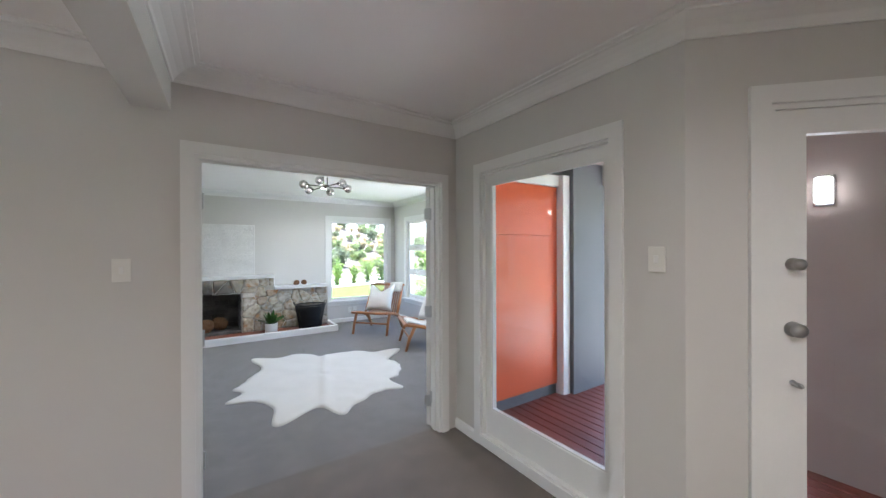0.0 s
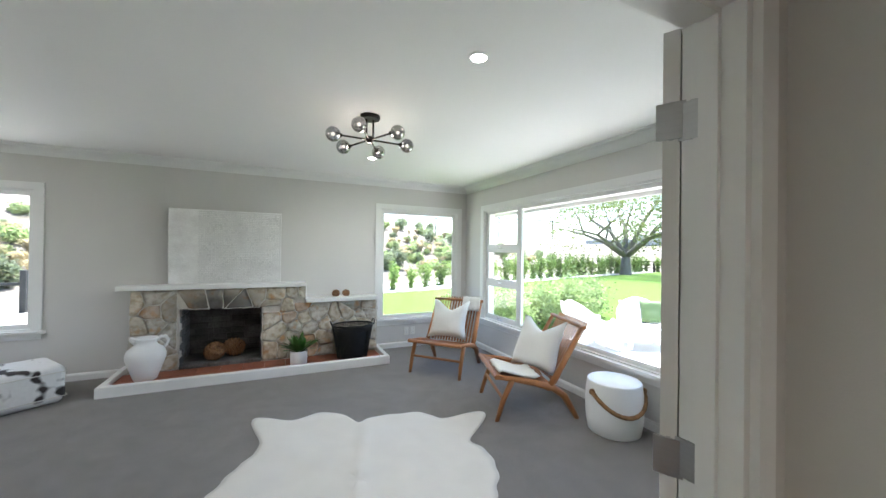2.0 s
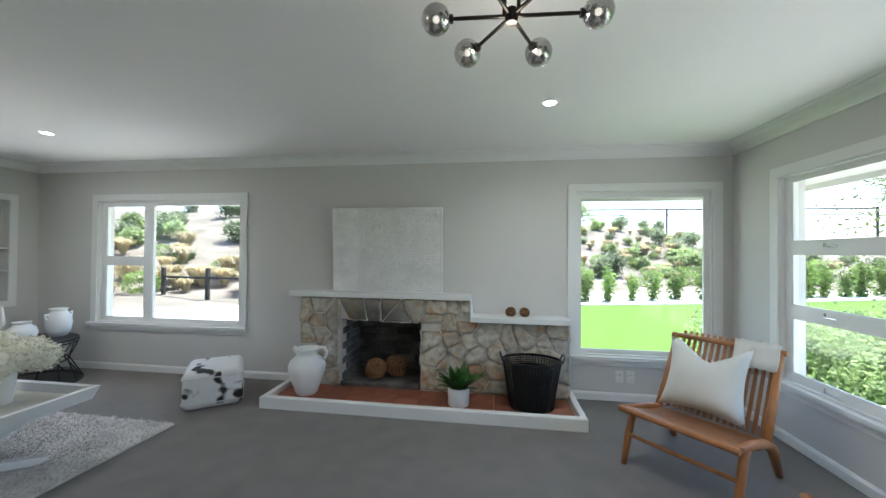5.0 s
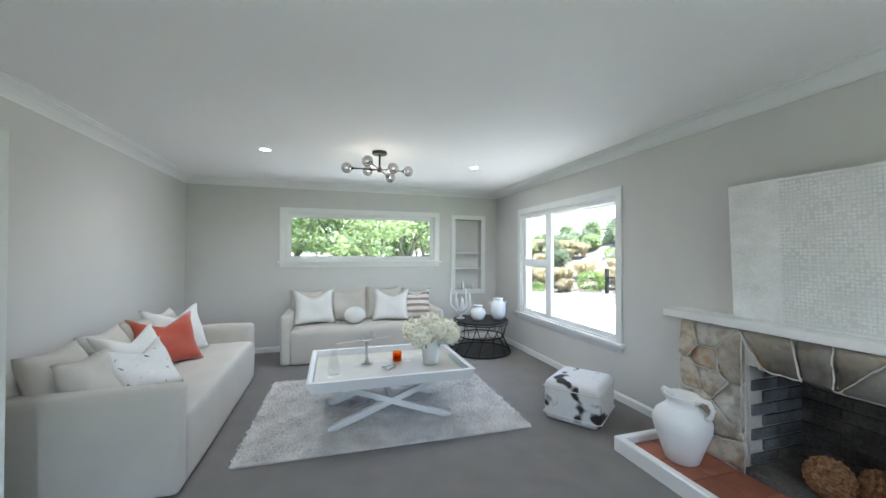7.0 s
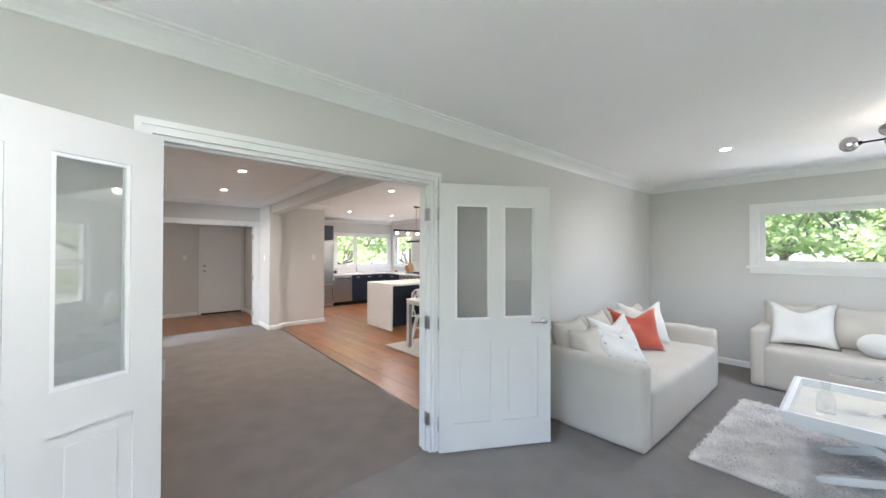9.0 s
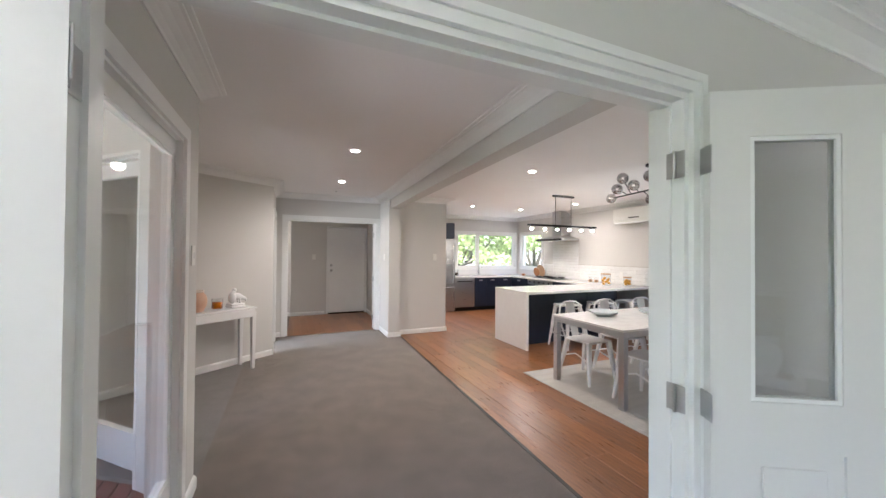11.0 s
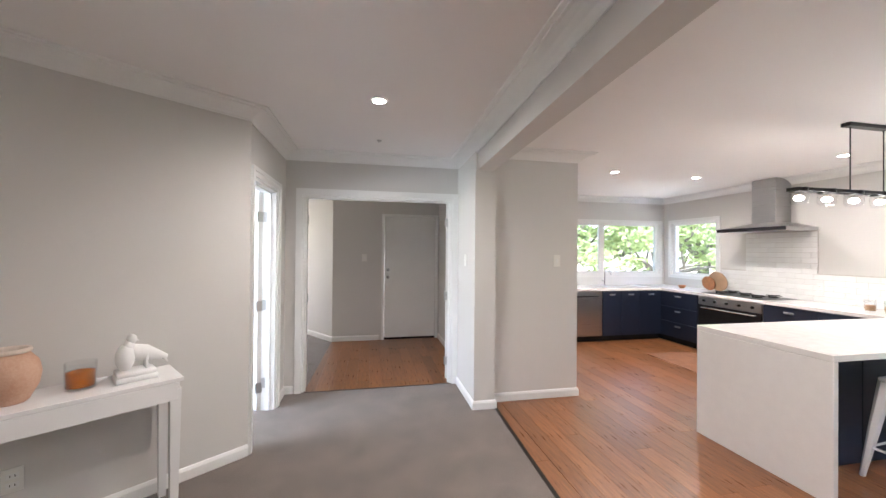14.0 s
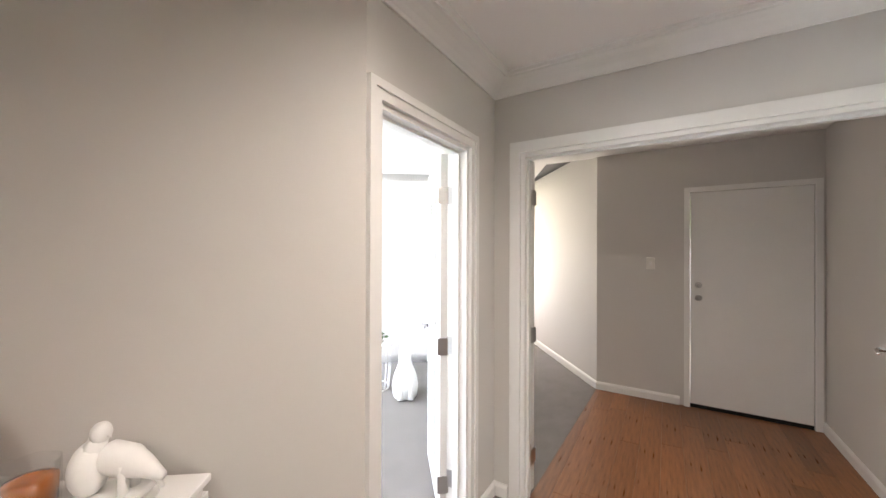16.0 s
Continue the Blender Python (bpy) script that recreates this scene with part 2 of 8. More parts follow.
JUTE = mat("jute_mat", (0.50, 0.33, 0.20), 1.0, scale=6, vary=0.1, bump=1.0, fine=120)
HIDE = mat("cream_hide", (0.63, 0.60, 0.55), 0.85, scale=5, vary=0.04, bump=0.5, fine=300, sheen=0.3)
RED_MAT = mat("rust_flat_mat", (0.30, 0.14, 0.075), 1.0, scale=6, vary=0.15, bump=1.0, fine=120)
FIREBRICK = mat("grey_firebrick", (0.21, 0.215, 0.22), 0.95, scale=6, bump=0.6, fine=60, second=(0.07, 0.07, 0.07), per_object=0.3)
COWHIDE = patches("spotted_cowhide", (0.72, 0.71, 0.70), (0.03, 0.022, 0.02), 5.5, 0.60)
ROPE = mat("jute_rope", (0.36, 0.20, 0.09), 0.95, scale=30, vary=0.25, bump=1.0, fine=120)
SCATTER = patches("dashed_linen", (0.76, 0.75, 0.73), (0.10, 0.09, 0.085), 26, 0.68)


def banded(name, light, dark, per_metre):
    """Tufted cloth with level bands of two colours, broken up by noise."""
    m = mat(name, light, 0.95, scale=20, vary=0.06, bump=1.0, fine=90)
    n, l = m.node_tree.nodes, m.node_tree.links
    b = n["Principled BSDF"]
    old = b.inputs["Base Color"].links[0].from_socket
    co = [x for x in n if x.type == "TEX_COORD"][0]
    xyz = n.new("ShaderNodeSeparateXYZ")
    l.new(co.outputs["Object"], xyz.inputs[0])
    wob = n.new("ShaderNodeTexNoise")
    wob.inputs["Scale"].default_value = 22
    l.new(co.outputs["Object"], wob.inputs["Vector"])
    ph = n.new("ShaderNodeMath")
    ph.operation = "MULTIPLY_ADD"
    ph.inputs[1].default_value = per_metre * 6.283
    l.new(xyz.outputs[2], ph.inputs[0])
    l.new(wob.outputs[0], ph.inputs[2])
    sn = n.new("ShaderNodeMath")
    sn.operation = "SINE"
    l.new(ph.outputs[0], sn.inputs[0])
    mr = n.new("ShaderNodeMapRange")
    mr.inputs[1].default_value, mr.inputs[2].default_value = 0.0, 0.35
    l.new(sn.outputs[0], mr.inputs[0])
    mx = n.new("ShaderNodeMix")
    mx.data_type = "RGBA"
    l.new(mr.outputs[0], mx.inputs[0])
    l.new(old, mx.inputs[6])
    mx.inputs[7].default_value = (*dark, 1)
    l.new(mx.outputs[2], b.inputs["Base Color"])
    return m


STRIPED = banded("tufted_stripe_linen", (0.76, 0.73, 0.69), (0.30, 0.22, 0.17), 11)
GINGER = patches("ginger_jar_glaze", (0.02, 0.022, 0.03), (0.30, 0.31, 0.33), 17, 0.57, rough=0.18, soft=0.05)
PALE_GLAZE = mat("pale_celadon_glaze", (0.66, 0.71, 0.72), 0.15, scale=6, vary=0.04)
PETAL = mat("cream_petal", (0.86, 0.84, 0.74), 0.8, scale=20, vary=0.05, second=(0.78, 0.75, 0.60))
ORANGE = mat("orange_fibre_panel", (0.70, 0.115, 0.028), 0.35, scale=3, vary=0.06, bump=0.03)
CLAD = mat("grey_render", (0.16, 0.16, 0.165), 0.75, scale=5, vary=0.1, bump=0.3, fine=40)
RENDER_P = mat("pale_render", (0.40, 0.33, 0.31), 0.85, scale=4, vary=0.05, bump=0.4, fine=60)
DECK = mat("red_stained_deck", (0.22, 0.055, 0.038), 0.38, scale=6, vary=0.15, bump=0.2, fine=80, per_object=0.15, stretch=(8, 0.8, 1))
PATIO = mat("pale_patio_boards", (0.56, 0.54, 0.50), 0.8, scale=4, vary=0.08, bump=0.2, fine=60, per_object=0.08)
LAWN = mat("mown_lawn", (0.090, 0.155, 0.030), 0.95, scale=0.7, bump=0.8, fine=60, second=(0.075, 0.120, 0.022))
EARTH = mat("dry_bank_earth", (0.21, 0.178, 0.158), 0.97, scale=0.9, bump=0.8, fine=6, second=(0.12, 0.105, 0.08))
GRAVEL = mat("pale_gravel", (0.58, 0.55, 0.51), 0.95, scale=1.2, vary=0.1, bump=0.8, fine=40)
for m in (LAWN, EARTH):
    m.node_tree.nodes["Principled BSDF"].inputs["Specular IOR Level"].default_value = 0.1
FOL_A = leafy("leaf_green", (0.27, 0.36, 0.10), (0.15, 0.22, 0.06))
FOL_B = leafy("leaf_yellow_green", (0.40, 0.46, 0.22), (0.24, 0.30, 0.13))
FOL_C = leafy("leaf_grey_green", (0.30, 0.34, 0.20), (0.18, 0.21, 0.12))
FOL_T = leafy("dry_tussock", (0.56, 0.46, 0.30), (0.42, 0.36, 0.20))
FOL_TREE = leafy("tree_leaf", (0.24, 0.29, 0.09), (0.12, 0.15, 0.05))
FOL_BUSH = leafy("pale_bush_leaf", (0.36, 0.43, 0.20), (0.15, 0.21, 0.07))
TREE_BARK = mat("grey_tree_bark", (0.21, 0.185, 0.16), 0.9, scale=4, vary=0.25, bump=1.0, fine=30)
BARK = mat("bark", (0.13, 0.105, 0.085), 0.9, scale=4, vary=0.25, bump=1.0, fine=30)
CONCRETE = mat("road_concrete", (0.38, 0.38, 0.39), 0.85, scale=1.0, vary=0.08, bump=0.3)
FENCE = mat("black_stained_timber", (0.022, 0.021, 0.02), 0.7, scale=8, vary=0.2, bump=0.4)
SOFFIT = mat("soffit_board", (0.66, 0.63, 0.61), 0.7, scale=4, vary=0.03, bump=0.1)
LAMP_ON = glow("lamp_disc", (1.0, 0.93, 0.82), 14)
BULB_DIM = glow("dimmed_globe_lamp", (1.0, 0.88, 0.72), 0.6)
BULB = glow("frosted_bulb", (1.0, 0.90, 0.76), 3.5)
PORCH_LAMP = glow("porch_lamp_shade", (1.0, 0.93, 0.82), 1.6)
DARK = mat("dark_gap", (0.012, 0.012, 0.012), 0.9, scale=10, vary=0.1)


# ---------------------------------------------------------------- building helpers
def part(name, bm, material, parent=None, label="", smooth=False, m=None):
    me = bpy.data.meshes.new(name)
    if smooth:
        for f in bm.faces:
            f.smooth = True
    bm.to_mesh(me)
    bm.free()
    me.materials.append(material)
    ob = new(name, me)
    if parent is not None:
        ob.parent = parent
    if m is not None:
        ob.matrix_basis = m
    if label:
        ob["label"] = label
    return ob


def share(name, ob, parent, m):
    """Another object on the same mesh."""
    o = new(name, ob.data)
    o.parent = parent
    o.matrix_basis = m
    return o


def thing(name, label, category, m=None, group="", kind=""):
    ob = new(name)
    ob.empty_display_size = 0.1
    if m is not None:
        ob.matrix_basis = m
    return tagged(ob, label, category, group, kind)


def structure(name, bm, material, label, category):
    return tagged(part(name, bm, material), label, category, kind="structure")


def box(x0, x1, y0, y1, z0, z1, r=0.0, seg=2, bm=None):
    """A box with rounded edges, as a bmesh (or added to one)."""
    b = bmesh.new()
    bmesh.ops.create_cube(b, size=1)
    for v in b.verts:
        v.co = ((x0 + x1) / 2 + v.co.x * (x1 - x0), (y0 + y1) / 2 + v.co.y * (y1 - y0), (z0 + z1) / 2 + v.co.z * (z1 - z0))
    if r:
        bmesh.ops.bevel(b, geom=b.edges[:], offset=r, segments=seg, affect="EDGES", profile=0.5)
    return join(bm, b)


def join(bm, b):
    if bm is None:
        return b
    me = bpy.data.meshes.new("tmp")
    b.to_mesh(me)
    b.free()
    bm.from_mesh(me)
    bpy.data.meshes.remove(me)
    return bm


def lathe(profile, seg=28, bm=None, cx=0, cy=0):
    """Turned shape from (radius, height) pairs."""
    b = bmesh.new()
    rings = []
    for r, z in profile:
        if r < 1e-5:
            rings.append([b.verts.new((cx, cy, z))])
        else:
            rings.append([b.verts.new((cx + r * math.cos(2 * math.pi * i / seg), cy + r * math.sin(2 * math.pi * i / seg), z)) for i in range(seg)])
    for a, c in zip(rings, rings[1:]):
        for i in range(seg):
            j = (i + 1) % seg
            if len(a) == 1 and len(c) > 1:
                b.faces.new((a[0], c[i], c[j]))
            elif len(c) == 1 and len(a) > 1:
                b.faces.new((a[i], a[j], c[0]))
            elif len(a) > 1 and len(c) > 1:
                b.faces.new((a[i], a[j], c[j], c[i]))
    bmesh.ops.recalc_face_normals(b, faces=b.faces[:])
    return join(bm, b)


def tube(points, radius, seg=8, bm=None, closed=False):
    """A round bar along points; radius is one number or one for each point."""
    b = bmesh.new()
    pts = [Vector(p) for p in points]
    n = len(pts)
    rad = [radius] * n if isinstance(radius, (int, float)) else radius
    rings = []
    side = None
    for i, p in enumerate(pts):
        if closed:
            d = pts[(i + 1) % n] - pts[i - 1]
        else:
            d = pts[min(i + 1, n - 1)] - pts[max(i - 1, 0)]
        d.normalize()
        if side is None:
            side = d.orthogonal().normalized()
        side = (side - d * side.dot(d))
        side = side.normalized() if side.length > 1e-6 else d.orthogonal().normalized()
        up = d.cross(side)
        rings.append([b.verts.new(p + rad[i] * (side * math.cos(2 * math.pi * k / seg) + up * math.sin(2 * math.pi * k / seg))) for k in range(seg)])
    pairs = list(zip(rings, rings[1:])) + ([(rings[-1], rings[0])] if closed else [])
    for a, c in pairs:
        for k in range(seg):
            b.faces.new((a[k], a[(k + 1) % seg], c[(k + 1) % seg], c[k]))
    if not closed:
        b.faces.new(rings[0][::-1])
        b.faces.new(rings[-1])
    bmesh.ops.recalc_face_normals(b, faces=b.faces[:])
    return join(bm, b)


def ball(r, c=(0, 0, 0), seg=20, bm=None, squash=(1, 1, 1)):
    b = bmesh.new()
    bmesh.ops.create_uvsphere(b, u_segments=seg, v_segments=max(6, seg // 2), radius=r)
    for v in b.verts:
        v.co = (c[0] + v.co.x * squash[0], c[1] + v.co.y * squash[1], c[2] + v.co.z * squash[2])
    return join(bm, b)


def holed(o, u, s0, s1, z0, z1, d0, d1, holes=(), bm=None):
    """An upright slab along the plan direction u from o, from d0 to d1 to the left of u, with rectangular openings (s0, s1, z0, z1)."""
    u = Vector((u[0], u[1], 0)).normalized()
    n = Vector((-u.y, u.x, 0))
    o = Vector((o[0], o[1], 0))
    ss = sorted({round(v, 5) for v in [s0, s1] + [c for h in holes for c in h[:2]] if s0 - 1e-6 <= v <= s1 + 1e-6})
    zs = sorted({round(v, 5) for v in [z0, z1] + [c for h in holes for c in h[2:4]] if z0 - 1e-6 <= v <= z1 + 1e-6})

    def solid(i, k):
        if not (0 <= i < len(ss) - 1 and 0 <= k < len(zs) - 1):
            return False
        s, z = (ss[i] + ss[i + 1]) / 2, (zs[k] + zs[k + 1]) / 2
        return not any(h[0] < s < h[1] and h[2] < z < h[3] for h in holes)

    b = bmesh.new()
    cache = {}

    def v(i, k, d):
        key = (i, k, d)
        if key not in cache:
            cache[key] = b.verts.new(o + u * ss[i] + n * d + Vector((0, 0, zs[k])))
        return cache[key]

    for i in range(len(ss) - 1):
        for k in range(len(zs) - 1):
            if not solid(i, k):
                continue
            b.faces.new((v(i, k, d0), v(i + 1, k, d0), v(i + 1, k + 1, d0), v(i, k + 1, d0)))
            b.faces.new((v(i, k, d1), v(i, k + 1, d1), v(i + 1, k + 1, d1), v(i + 1, k, d1)))
            for di, dk, e in ((-1, 0, ((i, k), (i, k + 1))), (1, 0, ((i + 1, k + 1), (i + 1, k))), (0, -1, ((i + 1, k), (i, k))), (0, 1, ((i, k + 1), (i + 1, k + 1)))):
                if not solid(i + di, k + dk):
                    (a, c), (e2, f) = e
                    b.faces.new((v(a, c, d0), v(e2, f, d0), v(e2, f, d1), v(a, c, d1)))
    bmesh.ops.recalc_face_normals(b, faces=b.faces[:])
    return join(bm, b)


def sweep(points, profile, closed=False, bm=None):
    """A moulding along plan points; the profile's (d, z) pairs, d to the left of the way."""
    b = bmesh.new()
    pts = [Vector((p[0], p[1])) for p in points]
    n = len(pts)
    rings = []
    for i in range(n):
        dirs = []
        if closed or i > 0:
            dirs.append((pts[i] - pts[i - 1]).normalized())
        if closed or i < n - 1:
            dirs.append((pts[(i + 1) % n] - pts[i]).normalized())
        ns = [Vector((-d.y, d.x)) for d in dirs]
        m = sum(ns, Vector((0, 0)))
        m = m / max(m.dot(ns[0]), 0.2)
        rings.append([b.verts.new((pts[i].x + m.x * d, pts[i].y + m.y * d, z)) for d, z in profile])
    pairs = list(zip(rings, rings[1:])) + ([(rings[-1], rings[0])] if closed else [])
    k = len(profile)
    for a, c in pairs:
        for j in range(k):
            b.faces.new((a[j], a[(j + 1) % k], c[(j + 1) % k], c[j]))
    if not closed:
        b.faces.new(rings[0][::-1])
        b.faces.new(rings[-1])
    bmesh.ops.recalc_face_normals(b, faces=b.faces[:])
    return join(bm, b)


def cushion(w, h, d, n=14, pinch=0.10, seed=0, wave=0.012, chop=0.0):
    """A stuffed square cushion standing in the xz plane, its base at z = 0."""
    rnd = random.Random(seed)
    ph = [rnd.uniform(0, 6.28) for _ in range(4)]
    b = bmesh.new()
    grids = []
    for side in (-1, 1):
        g = []
        for i in range(n + 1):
            row = []
            for j in range(n + 1):
                u, v = 2 * i / n - 1, 2 * j / n - 1
                t = max(0.0, (1 - u ** 4) * (1 - v ** 4)) ** 0.55
                e = 1 - pinch * (1 - v * v) * u * u
                f = 1 - pinch * (1 - u * u) * v * v
                y = side * (d / 2 * t + wave * t * math.sin(3 * u + ph[0]) * math.sin(4 * v + ph[1]))
                dip = chop * h * max(0.0, 1 - abs(u + 0.1 * math.sin(ph[2])) / 0.8) * max(0.0, v) ** 1.5
                row.append(b.verts.new((u * w / 2 * e * (1 - 0.05 * chop * v), y * (1 - 1.2 * chop * max(0.0, v)), h / 2 + v * h / 2 * f - dip)))
            g.append(row)
        grids.append(g)
    for s, g in enumerate(grids):
        for i in range(n):
            for j in range(n):
                q = (g[i][j], g[i + 1][j], g[i + 1][j + 1], g[i][j + 1])
                b.faces.new(q if s == 0 else q[::-1])
    bmesh.ops.remove_doubles(b, verts=b.verts[:], dist=0.0005)
    bmesh.ops.recalc_face_normals(b, faces=b.faces[:])
    return b


def soft_box(x0, x1, y0, y1, z0, z1, r, amp=0.006, seed=0, cuts=13):
    """A padded or slip-covered block: rounded edges, faintly rumpled faces."""
    b = bmesh.new()
    bmesh.ops.create_cube(b, size=2)
    bmesh.ops.subdivide_edges(b, edges=b.edges[:], cuts=cuts, use_grid_fill=True)
    c = Vector(((x0 + x1) / 2, (y0 + y1) / 2, (z0 + z1) / 2))
    h = ((x1 - x0) / 2, (y1 - y0) / 2, (z1 - z0) / 2)
    for v in b.verts:
        p = [math.copysign(1 - (1 - min(1.0, abs(q))) ** 1.8, q) for q in v.co]
        t = Vector([a * k for a, k in zip(p, h)])
        q = Vector([max(-(k - r), min(k - r, a)) for a, k in zip(t, h)])
        d = t - q
        if d.length > 1e-6:
            t = q + d.normalized() * r
        w = t + c
        out = d.normalized() if d.length > 1e-6 else Vector((0, 0, 0))
        rum = noise.noise((w.x * 4.5, w.y * 4.5, w.z * 1.6 + seed)) + 0.5 * noise.noise((w.x * 11, w.y * 11, w.z * 4 + seed))
        v.co = w + out * amp * rum
    return b


def leaves(count, size, radii, seed, hollow=0.55, droop=0.0, lumps=None, bm=None):
    """Many small folded leaves spread through a lumpy ellipsoid."""
    rnd = random.Random(seed)
    verts, faces = [], []
    lumps = lumps or [((0, 0, 0), 1.0)]
    for _ in range(count):
        c, s = rnd.choice(lumps)
        d = Vector((rnd.gauss(0, 1), rnd.gauss(0, 1), rnd.gauss(0, 1))).normalized()
        r = (hollow + (1 - hollow) * rnd.random()) * s
        p = Vector((c[0] + d.x * radii[0] * r, c[1] + d.y * radii[1] * r, c[2] + d.z * radii[2] * r))
        a = Vector((rnd.gauss(0, 1), rnd.gauss(0, 1), rnd.gauss(0, 0.6) - droop)).normalized()
        w = a.cross(Vector((rnd.gauss(0, 1), rnd.gauss(0, 1), rnd.gauss(0, 1)))).normalized()
        L = size * rnd.uniform(0.6, 1.3)
        i = len(verts)
        verts += [p, p + a * L * 0.5 + w * L * 0.28, p + a * L, p + a * L * 0.5 - w * L * 0.28]
        faces.append((i, i + 1, i + 2, i + 3))
    me = bpy.data.meshes.new("leaves")
    me.from_pydata([tuple(v) for v in verts], [], faces)
    return me


def mesh_part(name, me, material, parent, m=None, label=""):
    if not me.materials:
        me.materials.append(material)
    ob = new(name, me)
    ob.parent = parent
    if m is not None:
        ob.matrix_basis = m
    if label:
        ob["label"] = label
    return ob


# ---------------------------------------------------------------- the house: walls, floors, ceilings
CEIL = 2.44
UX, UY = 0.793, 0.609          # the turned bedroom wing: its long direction
VX, VY = 0.609, -0.793


def wing(u, v):
    return (1.48 + UX * u + VX * v, -3.435 + UY * u + VY * v)


def wall(name, label, *args, paint=None):
    return structure(name, holed(*args), paint or PAINT, label, "wall")


wall("wall_north", "pale grey painted wall round the stone fireplace", (-4.36, 7.13), (1, 0), -0.18, 7.94, 0, CEIL + 0.1, 0, 0.18,
     [(0.86, 2.74, 0.56, 2.0), (6.35, 7.59, 0.43, 2.03), (3.99, 4.855, 0.06, 0.74)])
wall("wall_east", "pale grey painted wall with the wide picture window", (3.40, 7.13), (0, -1), 0, 4.69, 0, CEIL + 0.1, 0, 0.18,
     [(0.55, 4.18, 0.46, 2.03)])
wall("wall_west", "pale grey painted wall with a high window and niche", (-4.36, 2.44), (0, 1), 0, 4.69, 0, CEIL + 0.1, 0, 0.18,
     [(1.37, 3.60, 1.30, 2.0), (3.95, 4.41, 0.82, 1.98)])
wall("wall_doors", "pale grey painted wall with a wide double doorway", (-4.36, 2.565), (1, 0), -0.65, 6.16, 0, CEIL + 0.1, -0.125, 0,
     [(4.26, 5.87, -1, 1.985)])
wall("wall_doors_end", "pale grey painted wall beside the double doorway", (1.80, 2.565), (1, 0), 0, 1.60, 0, CEIL + 0.1, -0.045, 0)
wall("wall_porch", "grey rendered outside wall behind the porch", (1.80, 2.565), (1, 0), 0, 1.60, -0.2, CEIL + 0.1, -0.065, -0.047, paint=CLAD)
wall("wall_dining", "pale grey painted wall of the kitchen and dining room", (-4.85, -5.25), (0, 1), -0.16, 7.69, 0, CEIL + 0.1, 0, 0.16,
     [(0.17, 1.06, 1.06, 1.99), (4.74, 7.2, 0.42, 2.07)])
wall("wall_kitchen", "pale grey painted wall behind the kitchen sink", (-1.42, -5.25), (-1, 0), 0, 3.43, 0, CEIL + 0.1, 0, 0.16,
     [(1.50, 3.33, 1.06, 1.99)])
wall("wall_hall_end", "pale grey painted wall with a wide inner doorway", (1.48, -3.315), (-1, 0), 0, 1.90, 0, CEIL + 0.1, 0, 0.12,
     [(0.285, 1.84, -1, 2.01)])
wall("wall_bedroom_door", "short pale grey wall with a white doorway", (1.36, -3.315), (0, 1), 0, 1.095, 0, CEIL + 0.1, -0.12, 0,
     [(0.335, 1.025, -1, 1.985)])
wall("wall_console", "pale grey painted wall behind the console table", (1.35, -2.22), (UX, UY), 0, 2.346, 0, CEIL + 0.1, -0.12, 0)
wall("wall_front_door", "slanting pale grey wall round the front door", (1.66, 0.76), (1, -1), 0, 2.19, 0, CEIL + 0.1, 0, 0.14,
     [(0.31, 1.13, -1, 2.05)])
wall("wall_sidelight", "pale grey painted wall round a tall fixed window", (1.66, 2.44), (0, -1), 0, 1.68, 0, CEIL + 0.1, 0, 0.14,
     [(0.32, 1.34, 0.08, 2.02)])
structure("wall_nib", box(-1.54, -0.62, -2.90, -2.78, 0, CEIL + 0.1), PAINT, "pale grey painted nib wall beside the kitchen", "wall")
structure("wall_pantry", box(-1.54, -1.42, -5.25, -2.90, 0, CEIL + 0.1), PAINT, "pale grey painted wall beside the fridge", "wall")
structure("wall_post", box(-0.62, -0.42, -3.435, -2.64, 0, CEIL + 0.1), PAINT, "pale grey painted post under the ceiling beam", "wall")
wall("wall_passage_end", "shaded grey wall at the end of the passage", (1.11, -5.40), (-1, 0), 0, 1.83, 0, CEIL + 0.1, 0, 0.12, [(0.81, 1.65, -1, 2.0)])
structure("wall_passage_side", box(-0.72, -0.60, -5.40, -3.435, 0, CEIL + 0.1), PAINT, "shaded grey wall along the passage", "wall")
wall("wall_passage_turn", "slanting grey wall of the turning passage", (1.11, -5.40), (VX, VY), 0, 2.7, 0, CEIL + 0.1, -0.12, 0)
wall("wall_passage_bedroom", "grey wall between passage and bedroom", wing(0, 0), (VX, VY), 0, 3.95, 0, CEIL + 0.1, 0, 0.10)
wall("wall_passage_window", "far passage wall with a window", (2.76, -7.54), (UX, UY), -0.2, 1.6, 0, CEIL + 0.1, -0.12, 0, [(0.25, 1.2, 0.7, 2.0)])
wall("wall_bedroom_far", "sunlit white bedroom wall", wing(0.1, 2.42), (UX, UY), 0, 3.3, 0, CEIL + 0.1, -0.12, 0)
wall("wall_bedroom_outer", "bedroom outside wall with a wide window", wing(3.3, 2.42), (-VX, -VY), 0, 3.6, 0, CEIL + 0.1, -0.14, 0, [(0.5, 3.0, 0.5, 2.1)])


def prism(points, z0, z1, bm=None):
    b = bmesh.new()
    lo = [b.verts.new((x, y, z0)) for x, y in points]
    hi = [b.verts.new((x, y, z1)) for x, y in points]
    b.faces.new(lo[::-1])
    b.faces.new(hi)
    for i in range(len(points)):
        j = (i + 1) % len(points)
        b.faces.new((lo[i], lo[j], hi[j], hi[i]))
    bmesh.ops.recalc_face_normals(b, faces=b.faces[:])
    return join(bm, b)


